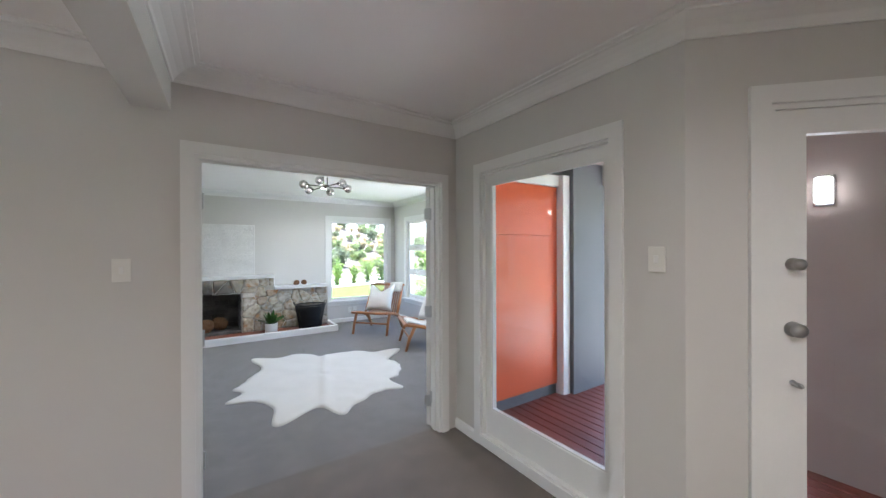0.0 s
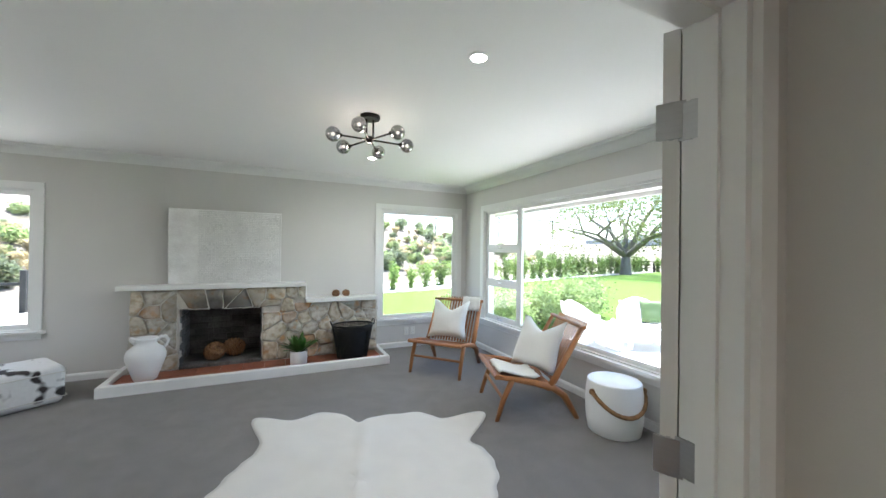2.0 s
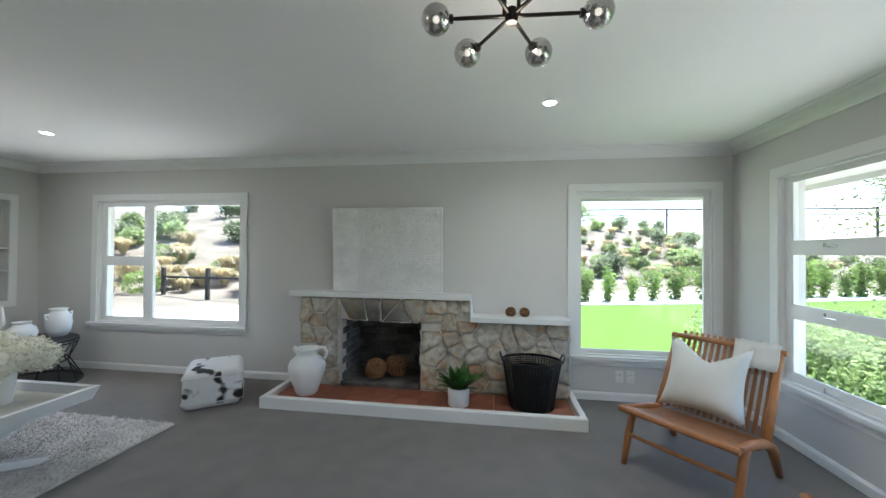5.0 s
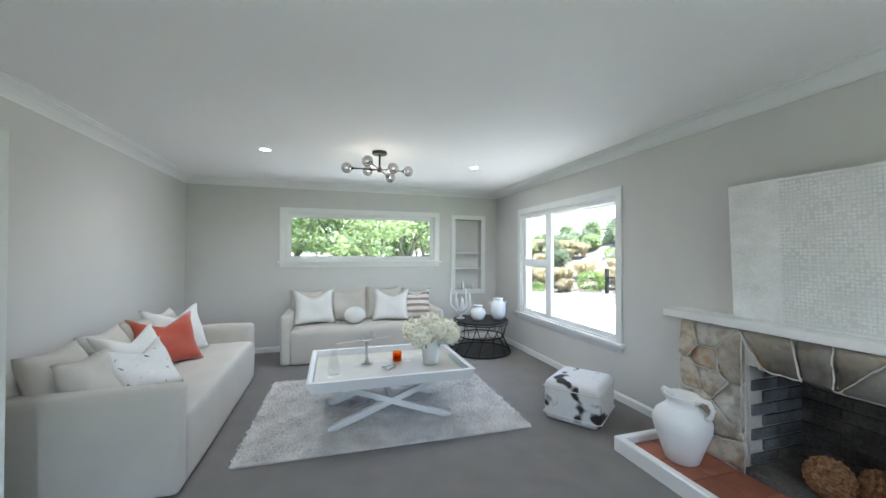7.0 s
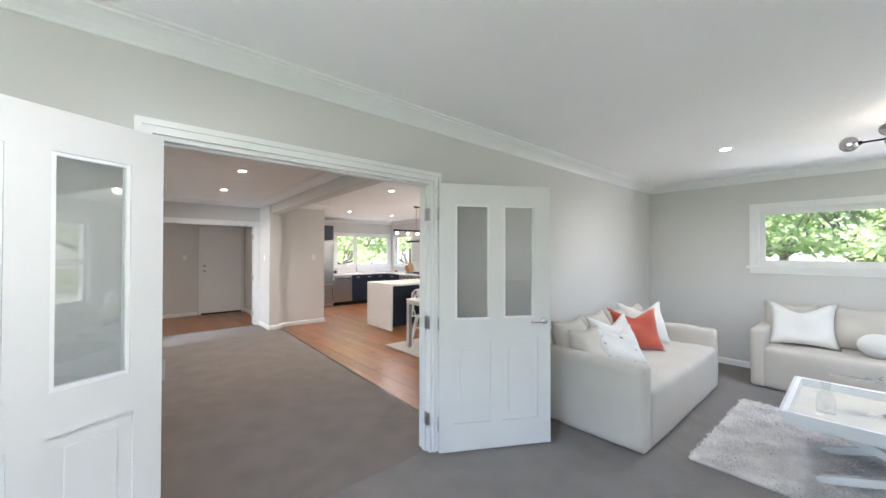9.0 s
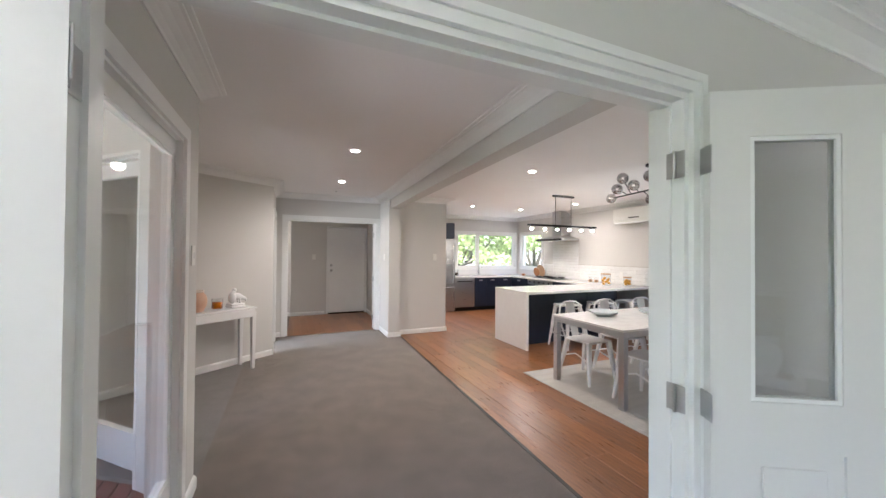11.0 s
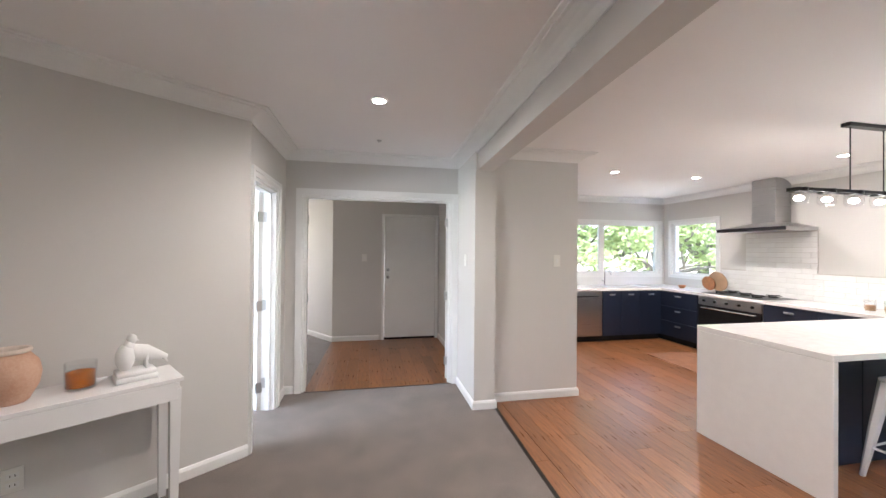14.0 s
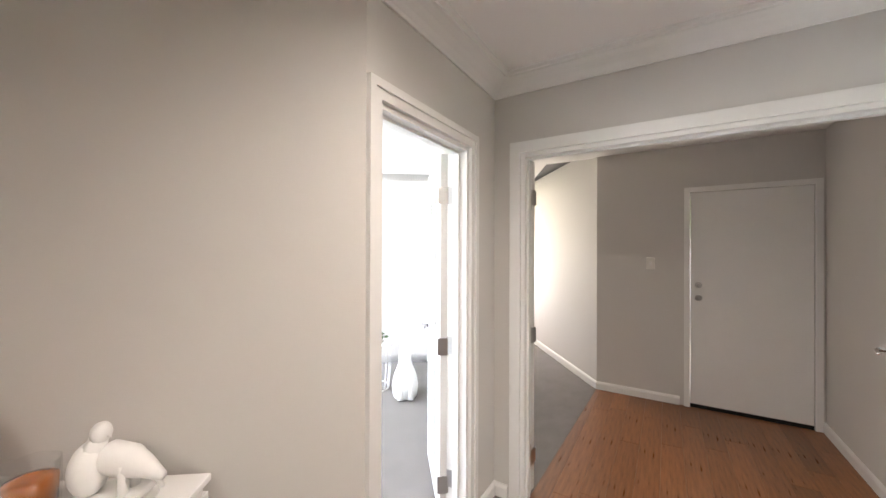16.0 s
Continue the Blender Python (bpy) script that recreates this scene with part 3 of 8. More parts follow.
WING = [(1.66, 0.76), (1.66, -5.45), (2.72, -7.56), wing(1.6, 4.0), wing(3.42, 2.5), wing(3.42, -1.1)]
WINGF = [(1.66, 0.76), (1.66, -5.40), (1.08, -5.41), (2.68, -7.62), wing(1.6, 4.0), wing(3.42, 2.5), wing(3.42, -1.1)]
floor_living = structure("floor_living", box(-4.36, 3.40, 2.53, 7.13, -0.25, 0.004), CARPET, "mid-grey cut-pile carpet in the living room", "carpet")
floor_base = structure("floor_dining", box(-4.85, 1.66, -5.52, 2.53, -0.25, -0.012), MORTAR, "screeded floor under the boards", "floor")
structure("floor_wing", prism(WINGF, -0.25, -0.002), CARPET, "grey carpet in the entry, passage and bedroom", "carpet")


def seam(y):
    return -0.62 + 0.043 * (y + 2.6)


structure("floor_hall", prism([(1.66, 2.53), (seam(2.53), 2.53), (seam(-2.64), -2.64), (-0.42, -2.64), (-0.42, -3.315), (1.66, -3.315)], -0.01, 0.004),
          WARM_LIT_CARPET, "grey-brown hall carpet, its brown deepened for the lamps' warm light", "carpet")
structure("floor_passage_carpet", prism([(1.17, -3.316), (1.66, -3.316), (1.66, -5.45), (1.11, -5.40)], -0.01, 0.004), CARPET, "dark grey carpet in the passage", "carpet")
structure("trim_floor_bar", prism([(seam(2.4) - 0.022, 2.44), (seam(-2.64) - 0.022, -2.64), (seam(-2.64) + 0.006, -2.64), (seam(2.4) + 0.006, 2.44)], -0.01, 0.007),
          BRONZE, "thin dark metal bar between carpet and boards", "floor trim")
structure("trim_door_bar", box(-0.36, 1.195, -3.322, -3.312, -0.01, 0.007), BRONZE, "thin dark metal bar across the doorway", "floor trim")
c = box(-4.5, 3.5, 2.44, 7.25, CEIL, CEIL + 0.12)
c = box(-4.95, 1.66, -5.45, 2.44, CEIL, CEIL + 0.12, bm=c)
c = prism(WING, CEIL, CEIL + 0.12, c)
structure("ceiling", c, CEIL_PAINT, "flat white plastered ceiling", "ceiling")
# roof deck and eaves
c = box(-5.7, 4.2, 2.6, 7.95, CEIL + 0.13, CEIL + 0.3)
c = box(-5.7, 4.2, -6.1, 2.6, CEIL + 0.13, CEIL + 0.3, bm=c)
c = prism([wing(-2.0, -1.3), wing(-2, 4.6), wing(4.1, 4.6), wing(4.1, -1.8)], CEIL + 0.14, CEIL + 0.31, c)
structure("roof", c, CLAD, "low dark roof over the house", "roof")
c = box(3.58, 4.2, 2.63, 7.95, 2.10, 2.13)
c = box(-5.7, 3.58, 7.31, 7.95, 2.10, 2.13, bm=c)
structure("trim_soffit", c, SOFFIT, "cream boarded eaves soffit", "soffit")
structure("trim_fascia_east", box(4.2, 4.23, -0.9, 7.95, 2.05, 2.60), SOFFIT, "cream painted fascia board", "fascia")
structure("trim_fascia_north", box(-5.7, 4.2, 7.95, 7.98, 2.05, 2.60), SOFFIT, "cream painted fascia board", "fascia")
structure("ceiling_porch", prism([(1.81, 2.54), (1.81, 0.83), (3.34, -0.70), (4.19, -0.70), (4.19, 2.54)], 2.36, 2.40), SOFFIT, "pinkish white porch ceiling", "ceiling")

# beam between hall and dining room
bm = prism([(-0.44, -2.64), (-0.59, -2.64), (-0.365, 2.44), (-0.20, 2.44)], 2.195, CEIL)
structure("trim_beam", bm, PAINT, "painted beam between hall and dining room", "beam")

COVE = [(0, CEIL), (0, CEIL - 0.088), (0.010, CEIL - 0.088), (0.016, CEIL - 0.076), (0.036, CEIL - 0.056), (0.066, CEIL - 0.036), (0.098, CEIL - 0.024), (0.112, CEIL - 0.022), (0.114, CEIL - 0.014), (0.136, CEIL - 0.010), (0.138, CEIL)]
BASE = [(0, 0), (0.016, 0), (0.016, 0.062), (0.008, 0.078), (0, 0.082)]


def cornice(pts, closed=False, label="white plaster cove cornice"):
    structure("trim_cornice", sweep(pts, COVE, closed), TRIM, label, "cornice")


def skirting(pts, label="white painted skirting board"):
    structure("baseboard", sweep(pts, BASE), TRIM, label, "skirting")


cornice([(-4.36, 2.565), (3.40, 2.565), (3.40, 7.13), (-4.36, 7.13)], True)
cornice([(-0.2, 2.44), (-0.44, -2.64), (-0.42, -3.315), (1.36, -3.315), (1.36, -2.215), (3.21, -0.79), (1.66, 0.76), (1.66, 2.44)], True)
cornice([(-0.38, 2.44), (-4.85, 2.44), (-4.85, -5.25), (-1.54, -5.25), (-1.54, -2.78), (-0.62, -2.78)])
cornice([wing(3.3, 2.42), wing(0.1, 2.42)])
skirting([(1.60, 2.565), (3.40, 2.565), (3.40, 7.13), (1.95, 7.13)])
skirting([(-0.90, 7.13), (-4.36, 7.13), (-4.36, 2.565), (-0.16, 2.565)])
skirting([(-0.24, 2.44), (-4.85, 2.44), (-4.85, -1.0)])
skirting([(-1.54, -4.6), (-1.54, -2.78), (-0.62, -2.78), (-0.62, -2.64), (-0.42, -2.64), (-0.42, -3.29)])
skirting([(1.27, -3.315), (1.36, -3.315), (1.36, -3.06)])
skirting([(1.352, -2.218), (3.21, -0.79), (2.53, -0.11)])
skirting([(1.83, 0.59), (1.66, 0.76), (1.66, 1.04)])
skirting([(1.66, 2.15), (1.66, 2.44)])
skirting([(-0.60, -3.435), (-0.60, -5.40), (-0.54, -5.40)])
skirting([(0.38, -5.40), (1.11, -5.40), (2.70, -7.47)])
skirting([wing(0.1, 2.42), wing(3.3, 2.42)][::-1])


# ---------------------------------------------------------------- windows and doors
def window(name, label, o, u, s0, s1, z0, z1, panes, casing=0.075, depth=0.05, sill=True, inset=0.03, casing_z0=None):
    """A window in the wall that runs along u from o: casing, frame with the panes' openings, a sill board."""
    w = thing(name, label, "window", kind="structure")
    cz = z0 if casing_z0 is None else casing_z0
    part("casing", holed(o, u, s0 - casing, s1 + casing, cz - (0 if sill else casing), z1 + casing, -0.018, -0.0015, [(s0, s1, cz if sill else z0, z1)] if not sill else [(s0, s1, cz - 1, z1)]), TRIM, w)
    part("window_frame", holed(o, u, s0, s1, z0, z1, inset, inset + depth, panes), TRIM, w)
    part("lining", holed(o, u, s0 + 0.0015, s1 - 0.0015, z0 + 0.0015, z1 - 0.0015, -0.002, inset, [(s0 + 0.014, s1 - 0.014, z0 + 0.014, z1 - 0.014)]), TRIM, w)
    for p in panes:
        g = part("pane", holed(o, u, p[0] - 0.006, p[1] + 0.006, p[2] - 0.006, p[3] + 0.006, inset + 0.02, inset + 0.025), PANE, w)
        g.visible_shadow = False
        uu = Vector((u[0], u[1], 0)).normalized()
        part("glazing_bead", holed(o, u, p[0] - 0.003, p[1] + 0.003, p[2] - 0.003, p[3] + 0.003, inset + 0.004, inset + 0.018, [(p[0] + 0.012, p[1] - 0.012, p[2] + 0.012, p[3] - 0.012)]), TRIM, w)
    if sill:
        part("window_sill", holed(o, u, s0 - casing - 0.03, s1 + casing + 0.03, z0 - 0.03, z0, -0.05, inset), TRIM, w)
        part("apron", holed(o, u, s0 - casing, s1 + casing, z0 - 0.09, z0 - 0.03, -0.016, -0.0015), TRIM, w)
    return w


def stay(parent, x, y, z, rz):
    b = box(-0.05, 0.05, -0.006, 0.006, 0, 0.008, 0.002)
    b = lathe([(0, 0), (0.008, 0), (0.008, 0.03), (0, 0.034)], 8, b, 0.04, 0)
    part("window_stay", b, CHROME, parent, "small chrome casement stay", m=pose(x, y, z, 0, 0, rz))


w1 = window("window_1", "white timber window onto the driveway", (-4.36, 7.13), (1, 0), 0.86, 2.74, 0.56, 2.0,
            [(0.93, 1.46, 0.615, 1.245), (0.93, 1.46, 1.33, 1.945), (1.56, 2.70, 0.61, 1.955)])
w2 = window("window_2", "white timber picture window onto lawn and bank", (-4.36, 7.13), (1, 0), 6.35, 7.59, 0.43, 2.03, [(6.40, 7.54, 0.475, 1.98)])
# casements either side of a wide fixed pane
L3 = [(0.62, 1.31, a, b) for a, b in ((0.53, 0.955), (1.04, 1.435), (1.52, 1.985))]
R3 = [(3.42, 4.10, a, b) for a, b in ((0.53, 0.955), (1.04, 1.435), (1.52, 1.985))]
w3 = window("window_3", "wide white picture window with casements each side", (3.40, 7.13), (0, -1), 0.55, 4.18, 0.46, 2.03, L3 + [(1.38, 3.29, 0.50, 1.99)] + R3)
for s, zz in ((0.97, 0.485), (0.97, 0.99), (0.97, 1.47), (3.76, 0.485), (3.76, 0.99), (3.76, 1.47)):
    stay(w3, 3.405, 7.13 - s, zz + 0.008, 90)
w4 = window("window_4", "long high white window onto trees", (-4.36, 2.44), (0, 1), 1.37, 3.60, 1.30, 2.0, [(1.43, 3.54, 1.36, 1.945)])
# niche with two shelves in the west wall
n1 = thing("trim_niche", "recessed white niche with two shelves", "niche", kind="structure")
part("niche_back", holed((-4.36, 2.44), (0, 1), 3.90, 4.46, 0.77, 2.03, 0.115, 0.128), PAINT, n1)
part("niche_casing", holed((-4.36, 2.44), (0, 1), 3.88, 4.48, 0.75, 2.05, -0.018, -0.0015, [(3.95, 4.41, 0.82, 1.98)]), TRIM, n1)
for zz in (1.16, 1.42):
    part("niche_shelf", holed((-4.36, 2.44), (0, 1), 3.951, 4.409, zz, zz + 0.014, 0.0, 0.114), TRIM, n1)
w5 = window("window_5", "white timber window over the kitchen sink", (-1.42, -5.25), (-1, 0), 1.50, 3.33, 1.06, 1.99, [(1.56, 2.10, 1.10, 1.95), (2.19, 3.28, 1.10, 1.95)], sill=False, casing=0.05)
w6 = window("window_6", "white timber kitchen corner window", (-4.85, -5.25), (0, 1), 0.17, 1.06, 1.06, 1.99, [(0.22, 1.01, 1.10, 1.95)], sill=False, casing=0.05)
w7 = window("window_7", "large white dining window with top lights", (-4.85, -5.25), (0, 1), 4.74, 7.2, 0.42, 2.07,
            [(4.80, 5.44, 0.48, 1.53), (4.80, 5.44, 1.63, 2.02), (5.53, 6.40, 0.48, 1.53), (5.53, 6.40, 1.63, 2.02), (6.49, 7.14, 0.48, 1.53), (6.49, 7.14, 1.63, 2.02)])
w8 = window("window_8", "tall fixed white sidelight onto the porch", (1.66, 2.44), (0, -1), 0.32, 1.34, 0.08, 2.02, [(0.392, 1.295, 0.28, 1.93)], sill=False, casing=0.07)
w9 = window("window_9", "white bedroom window", wing(3.3, 2.42), (-VX, -VY), 0.5, 3.0, 0.5, 2.1, [(0.56, 1.7, 0.56, 2.04), (1.8, 2.94, 0.56, 2.04)])
w10 = window("window_10", "white passage window", (2.76, -7.54), (UX, UY), 0.25, 1.2, 0.7, 2.0, [(0.31, 1.14, 0.76, 1.94)])


def casing(name, o, u, s0, s1, z1, d0, d1, width=0.062, label="white moulded door casing"):
    """Stepped casing round a doorway on one face of a wall."""
    c = thing(name, label, "door casing", kind="structure")
    a, b = sorted((d0, d1))
    near = d1
    part("architrave", holed(o, u, s0 - width, s1 + width, 0, z1 + width, a, b, [(s0, s1, -1, z1)]), TRIM, c)
    e0, e1 = sorted((near, near + (0.009 if near > (a + b) / 2 else -0.009)))
    part("moulding", holed(o, u, s0 - width, s1 + width, 0, z1 + width, e0, e1, [(s0 - width * 0.55, s1 + width * 0.55, -1, z1 + width * 0.55)]), TRIM, c)
    return c


def lining(parent, o, u, s0, s1, z1, d0, d1, stop=None):
    part("jamb_lining", holed(o, u, s0, s1, 0.0, z1, d0, d1, [(s0 + 0.022, s1 - 0.022, -1, z1 - 0.022)]), TRIM, parent)
    if stop:
        part("door_stop", holed(o, u, s0 + 0.022, s1 - 0.022, 0.0, z1 - 0.022, stop[0], stop[1], [(s0 + 0.034, s1 - 0.034, -1, z1 - 0.034)]), TRIM, parent)


def hinge(parent, m):
    b = box(-0.032, 0.032, -0.002, 0.002, -0.045, 0.045, 0.001, 1)
    b = tube([(0, -0.006, -0.047), (0, -0.006, 0.047)], 0.006, 8, b)
    part("hinge", b, STEEL, parent, "brushed steel butt hinge", m=m)


def lever(parent, x, z, side, way, two=False):
    """A lever handle on a round rose on the leaf's face."""
    b = lathe([(0, 0), (0.026, 0), (0.026, 0.007), (0.020, 0.010), (0.010, 0.012), (0.010, 0.045), (0, 0.045)], 20)
    b = tube([(0, 0, 0.04), (0.03 * way, 0, 0.045), (0.115 * way, 0, 0.043), (0.122 * way, 0, 0.036)], [0.010, 0.009, 0.008, 0.006], 10, b)
    part("handle", b, CHROME, parent, "chrome lever handle", True, m=pose(x, side * 0.018, z, -90 * side, 0, 0))


def panel_leaf(name, label, width, height, m, glazed=True, hinges=True, lever_at=1, kind="structure"):
    """A panelled door leaf, 36 mm thick: hinge edge at x = 0, y in the middle of its thickness."""
    d = thing(name, label, "door", m, kind=kind)
    st, mid = 0.105, 0.09
    cx = width / 2
    z_lo, z_mid = 0.20, 0.86
    lights = [(st, cx - mid / 2, 0.98, height - 0.16), (cx + mid / 2, width - st, 0.98, height - 0.16)]
    if glazed:
        lights = [(st + 0.015, cx - mid / 2 - 0.008, 0.955, height - 0.15), (cx + mid / 2 + 0.012, width - st - 0.03, 0.955, height - 0.15)]
    low = [(st, cx - mid / 2, z_lo, z_mid - 0.06), (cx + mid / 2, width - st, z_lo, z_mid - 0.06)]
    part("leaf", holed((0, 0), (1, 0), 0, width, 0, height, -0.018, 0.018, lights + low), DOOR_PAINT, d)
    for p in lights:
        g = part("pane", holed((0, 0), (1, 0), p[0], p[1], p[2], p[3], -0.003, 0.003), DOOR_PANE if glazed else TRIM, d, "clear glass pane" if glazed else "")
        for s in (-1, 1):
            a, b2 = sorted((s * 0.006, s * 0.015))
            part("bead", holed((0, 0), (1, 0), p[0] + 0.001, p[1] - 0.001, p[2] + 0.001, p[3] - 0.001, a, b2, [(p[0] + 0.014, p[1] - 0.014, p[2] + 0.014, p[3] - 0.014)]), TRIM, d)
    for p in low:
        part("panel", holed((0, 0), (1, 0), p[0], p[1], p[2], p[3], -0.009, 0.009), DOOR_PAINT, d)
        for s in (-1, 1):
            part("raised_field", box(p[0] + 0.05, p[1] - 0.05, min(s * 0.009, s * 0.015), max(s * 0.009, s * 0.015), p[2] + 0.05, p[3] - 0.05, 0.004, 1), DOOR_PAINT, d)
    for s in (-1, 1):
        lever(d, width - 0.055, 0.93, s, -1)
    if hinges:
        for z in (0.20, 0.93, height - 0.22):
            hinge(d, pose(-0.003, 0, z, 0, 0, 90))
    return d


# double doorway into the living room
d1 = casing("door_1", (-4.36, 2.44), (1, 0), 4.26, 5.87, 1.985, -0.02, -0.0015, label="white casing of the double doorway, hall side")
casing("door_2", (-4.36, 2.565), (1, 0), 4.26, 5.87, 1.985, 0.0015, 0.02, label="white casing of the double doorway, living room side")
lining(d1, (-4.36, 2.44), (1, 0), 4.26, 5.87, 1.985, -0.002, 0.127, (0.045, 0.085))
ang_r = math.degrees(math.atan2(3.05 - 2.61, -0.855 + 0.098))
panel_leaf("door_3", "white panelled half-glazed door leaf standing open", 0.87, 1.955, pose(-0.122, 2.612, 0.012, 0, 0, ang_r))
panel_leaf("door_4", "white panelled half-glazed door leaf folded back", 0.82, 1.955, pose(1.479, 2.587, 0.012, 0, 0, 26.4))
# bedroom doorway
d5 = casing("door_5", (1.36, -3.315), (0, 1), 0.335, 1.025, 1.985, 0.0015, 0.02, width=0.068, label="white casing of the bedroom doorway")
lining(d5, (1.36, -3.315), (0, 1), 0.335, 1.025, 1.985, -0.122, 0.002, (-0.075, -0.04))
panel_leaf("door_6", "plain white bedroom door standing open", 0.65, 1.95, pose(1.487, -2.945, 0.012, 0, 0, -50), glazed=False)
# wide doorway to the passage
d7 = casing("door_7", (1.48, -3.315), (-1, 0), 0.285, 1.84, 2.01, -0.02, -0.0015, label="white casing of the passage doorway")
lining(d7, (1.48, -3.315), (-1, 0), 0.285, 1.84, 2.01, -0.002, 0.122, (0.04, 0.075))
panel_leaf("door_8", "white panelled door leaf open into the passage", 0.73, 1.98, pose(-0.334, -3.455, 0.012, 0, 0, -105))
panel_leaf("door_9", "white panelled door leaf folded against the passage wall", 0.73, 1.98, pose(1.171, -3.462, 0.012, 0, 0, -8))
for z in (0.25, 0.95, 1.74):
    hinge(d7, pose(1.195 - 0.023, -3.40, z, 0, 0, 90))
    hinge(d7, pose(-0.36 + 0.023, -3.40, z, 0, 0, 90))
for z in (0.25, 0.95, 1.74):
    hinge(d1, pose(1.51 - 0.023, 2.545, z, 0, 0, 90))
    hinge(d1, pose(-0.09 + 0.023, 2.545, z, 0, 0, 90))
for z in (0.25, 0.95, 1.74):
    hinge(d5, pose(1.44, -2.98 + 0.023, z, 0, 0, 0))
# flush door at the passage end
d10 = casing("door_10", (1.11, -5.40), (-1, 0), 0.81, 1.65, 2.0, -0.018, -0.0015, width=0.045, label="painted casing of the passage end door")
part("leaf", holed((1.11, -5.40), (-1, 0), 0.815, 1.645, 0.035, 1.995, 0.004, 0.044), TRIM, d10, "flush painted door leaf")
# Near-black strip put where there is only a shaded gap below the leaf.
part("draught_strip", holed((1.11, -5.40), (-1, 0), 0.815, 1.645, 0.0, 0.034, 0.0, 0.04), DARK, d10, "dark strip standing in for the shaded gap under the door")
for z in (1.02, 1.14):
    b = lathe([(0, 0), (0.028, 0), (0.028, 0.012), (0.018, 0.02), (0.022, 0.05), (0.012, 0.06), (0, 0.06)], 18)
    part("door_knob", b, STEEL, d10, "small steel knob", True, m=pose(0.235, -5.397, z, -90, 0, 0))
# glazed front door in the slanting wall
FD = Vector((0.7071, -0.7071, 0))
d11 = casing("door_11", (1.66, 0.76), (1, -1), 0.31, 1.13, 2.05, -0.02, -0.0015, width=0.075, label="white casing of the glazed front door")
lining(d11, (1.66, 0.76), (1, -1), 0.31, 1.13, 2.05, -0.002, 0.142, (0.06, 0.1))
part("leaf", holed((1.66, 0.76), (1, -1), 0.335, 1.105, 0.012, 2.025, 0.005, 0.045, [(0.445, 0.995, 0.25, 1.925)]), TRIM, d11, "white door leaf with a full-height pane")
g = part("pane", holed((1.66, 0.76), (1, -1), 0.44, 1.0, 0.245, 1.93, 0.02, 0.026), PANE, d11)
g.visible_shadow = False
for z, r in ((1.394, 0.026), (1.129, 0.031), (0.909, 0.012)):
    b = lathe([(0, 0), (r, 0), (r, 0.008), (r * 0.5, 0.014), (r * 0.9, 0.03), (r * 0.9, 0.045), (r * 0.4, 0.055), (0, 0.055)], 20)
    p = Vector((1.66, 0.76, z)) + FD * 0.395 + Vector((-0.7071, -0.7071, 0)) * -0.004
    part("door_knob", b, STEEL, d11, "brushed steel knob", True, m=pose(p.x, p.y, p.z, 0, 0, 45) @ pose(0, 0, 0, 0, -90, 0))


# ---------------------------------------------------------------- outside
def bank_foot(x):
    """Where the planted bank begins, north of the house."""
    return 19.5 + max(min((x + 3) * 0.75, 0), -10.5) + 0.33 * max(0.0, min(x - 4.3, 34))


def hill(x, y):
    """Height of the open ground: flat round the house, planted banks to the north and east."""
    t = min(max((y - bank_foot(x)) / 24, 0), 1)
    k = 1 - min(max((x - 14) / 22, 0), 1) * 0.7
    e = min(max((x - 42) / 16, 0), 1)
    h = -0.34 + 5.2 * k * (t * t * (3 - 2 * t)) + 1.7 * e * e * (3 - 2 * e)
    far = max(0.0, math.hypot(x, y) - 50)
    return h + min(far * 0.012, 0.5) + (0.25 * noise.noise((x * 0.15, y * 0.15, 0.3)) if far > 0 or t > 0.02 else 0.0)


def ground_sheet():
    xs = sorted({-900, -400, -200, -120, 120, 200, 400, 900} | set(range(-80, 81, 4)))
    ys = sorted({-900, -400, -200, -120, 120, 200, 400, 900} | set(range(-80, 81, 4)) | {18, 19, 21, 22, 23, 25, 26, 27, 29, 30, 31})
    verts = [(x, y, hill(x, y)) for y in ys for x in xs]
    n = len(xs)
    faces = [(j * n + i, j * n + i + 1, (j + 1) * n + i + 1, (j + 1) * n + i) for j in range(len(ys) - 1) for i in range(n - 1)]
    me = bpy.data.meshes.new("ground")
    me.from_pydata(verts, [], faces)
    for p in me.polygons:
        p.use_smooth = True
    me.materials.append(EARTH)
    return tagged(new("ground", me), "dry open ground rising to a planted bank", "ground", kind="structure")


ground_sheet()
structure("ground_lawn", prism([(3.9, -14), (34, -14), (35, 8), (36.5, 14.6), (37.5, 21), (33.6, 24.6), (19.6, 20.9), (8.3, 17.0), (4.3, 15.9), (0.2, 14.6), (0.2, 7.5), (3.9, 7.5)], -0.36, -0.27), LAWN, "bright green mown lawn", "lawn")
structure("ground_lawn_west", prism([(-40, -12), (-9.5, -12), (-9.5, 9), (-40, 9)], -0.36, -0.27), LAWN, "sunlit green lawn beside the house", "lawn")
structure("ground_drive", prism([(-30, 7.4), (0.0, 7.4), (0.0, 14.8), (-4, 15.5), (-9, 12.5), (-16, 9.5), (-30, 8.6)], -0.36, -0.285), GRAVEL, "pale dusty driveway", "driveway")
structure("ground_gravel", prism([(0.2, 14.75), (4.3, 16.05), (8.3, 17.15), (19.6, 21.05), (33.6, 24.75), (33.6, 27.5), (19.6, 23.8), (4, 19.3), (-0.3, 18)], -0.36, -0.26), GRAVEL, "pale gravel strip along the lawn", "gravel")
structure("pavement_path", prism([(-9.3, -9), (-5.05, -9), (-5.05, 7.2), (-9.3, 7.2)], -0.36, -0.275), GRAVEL, "pale concrete path by the house", "path")

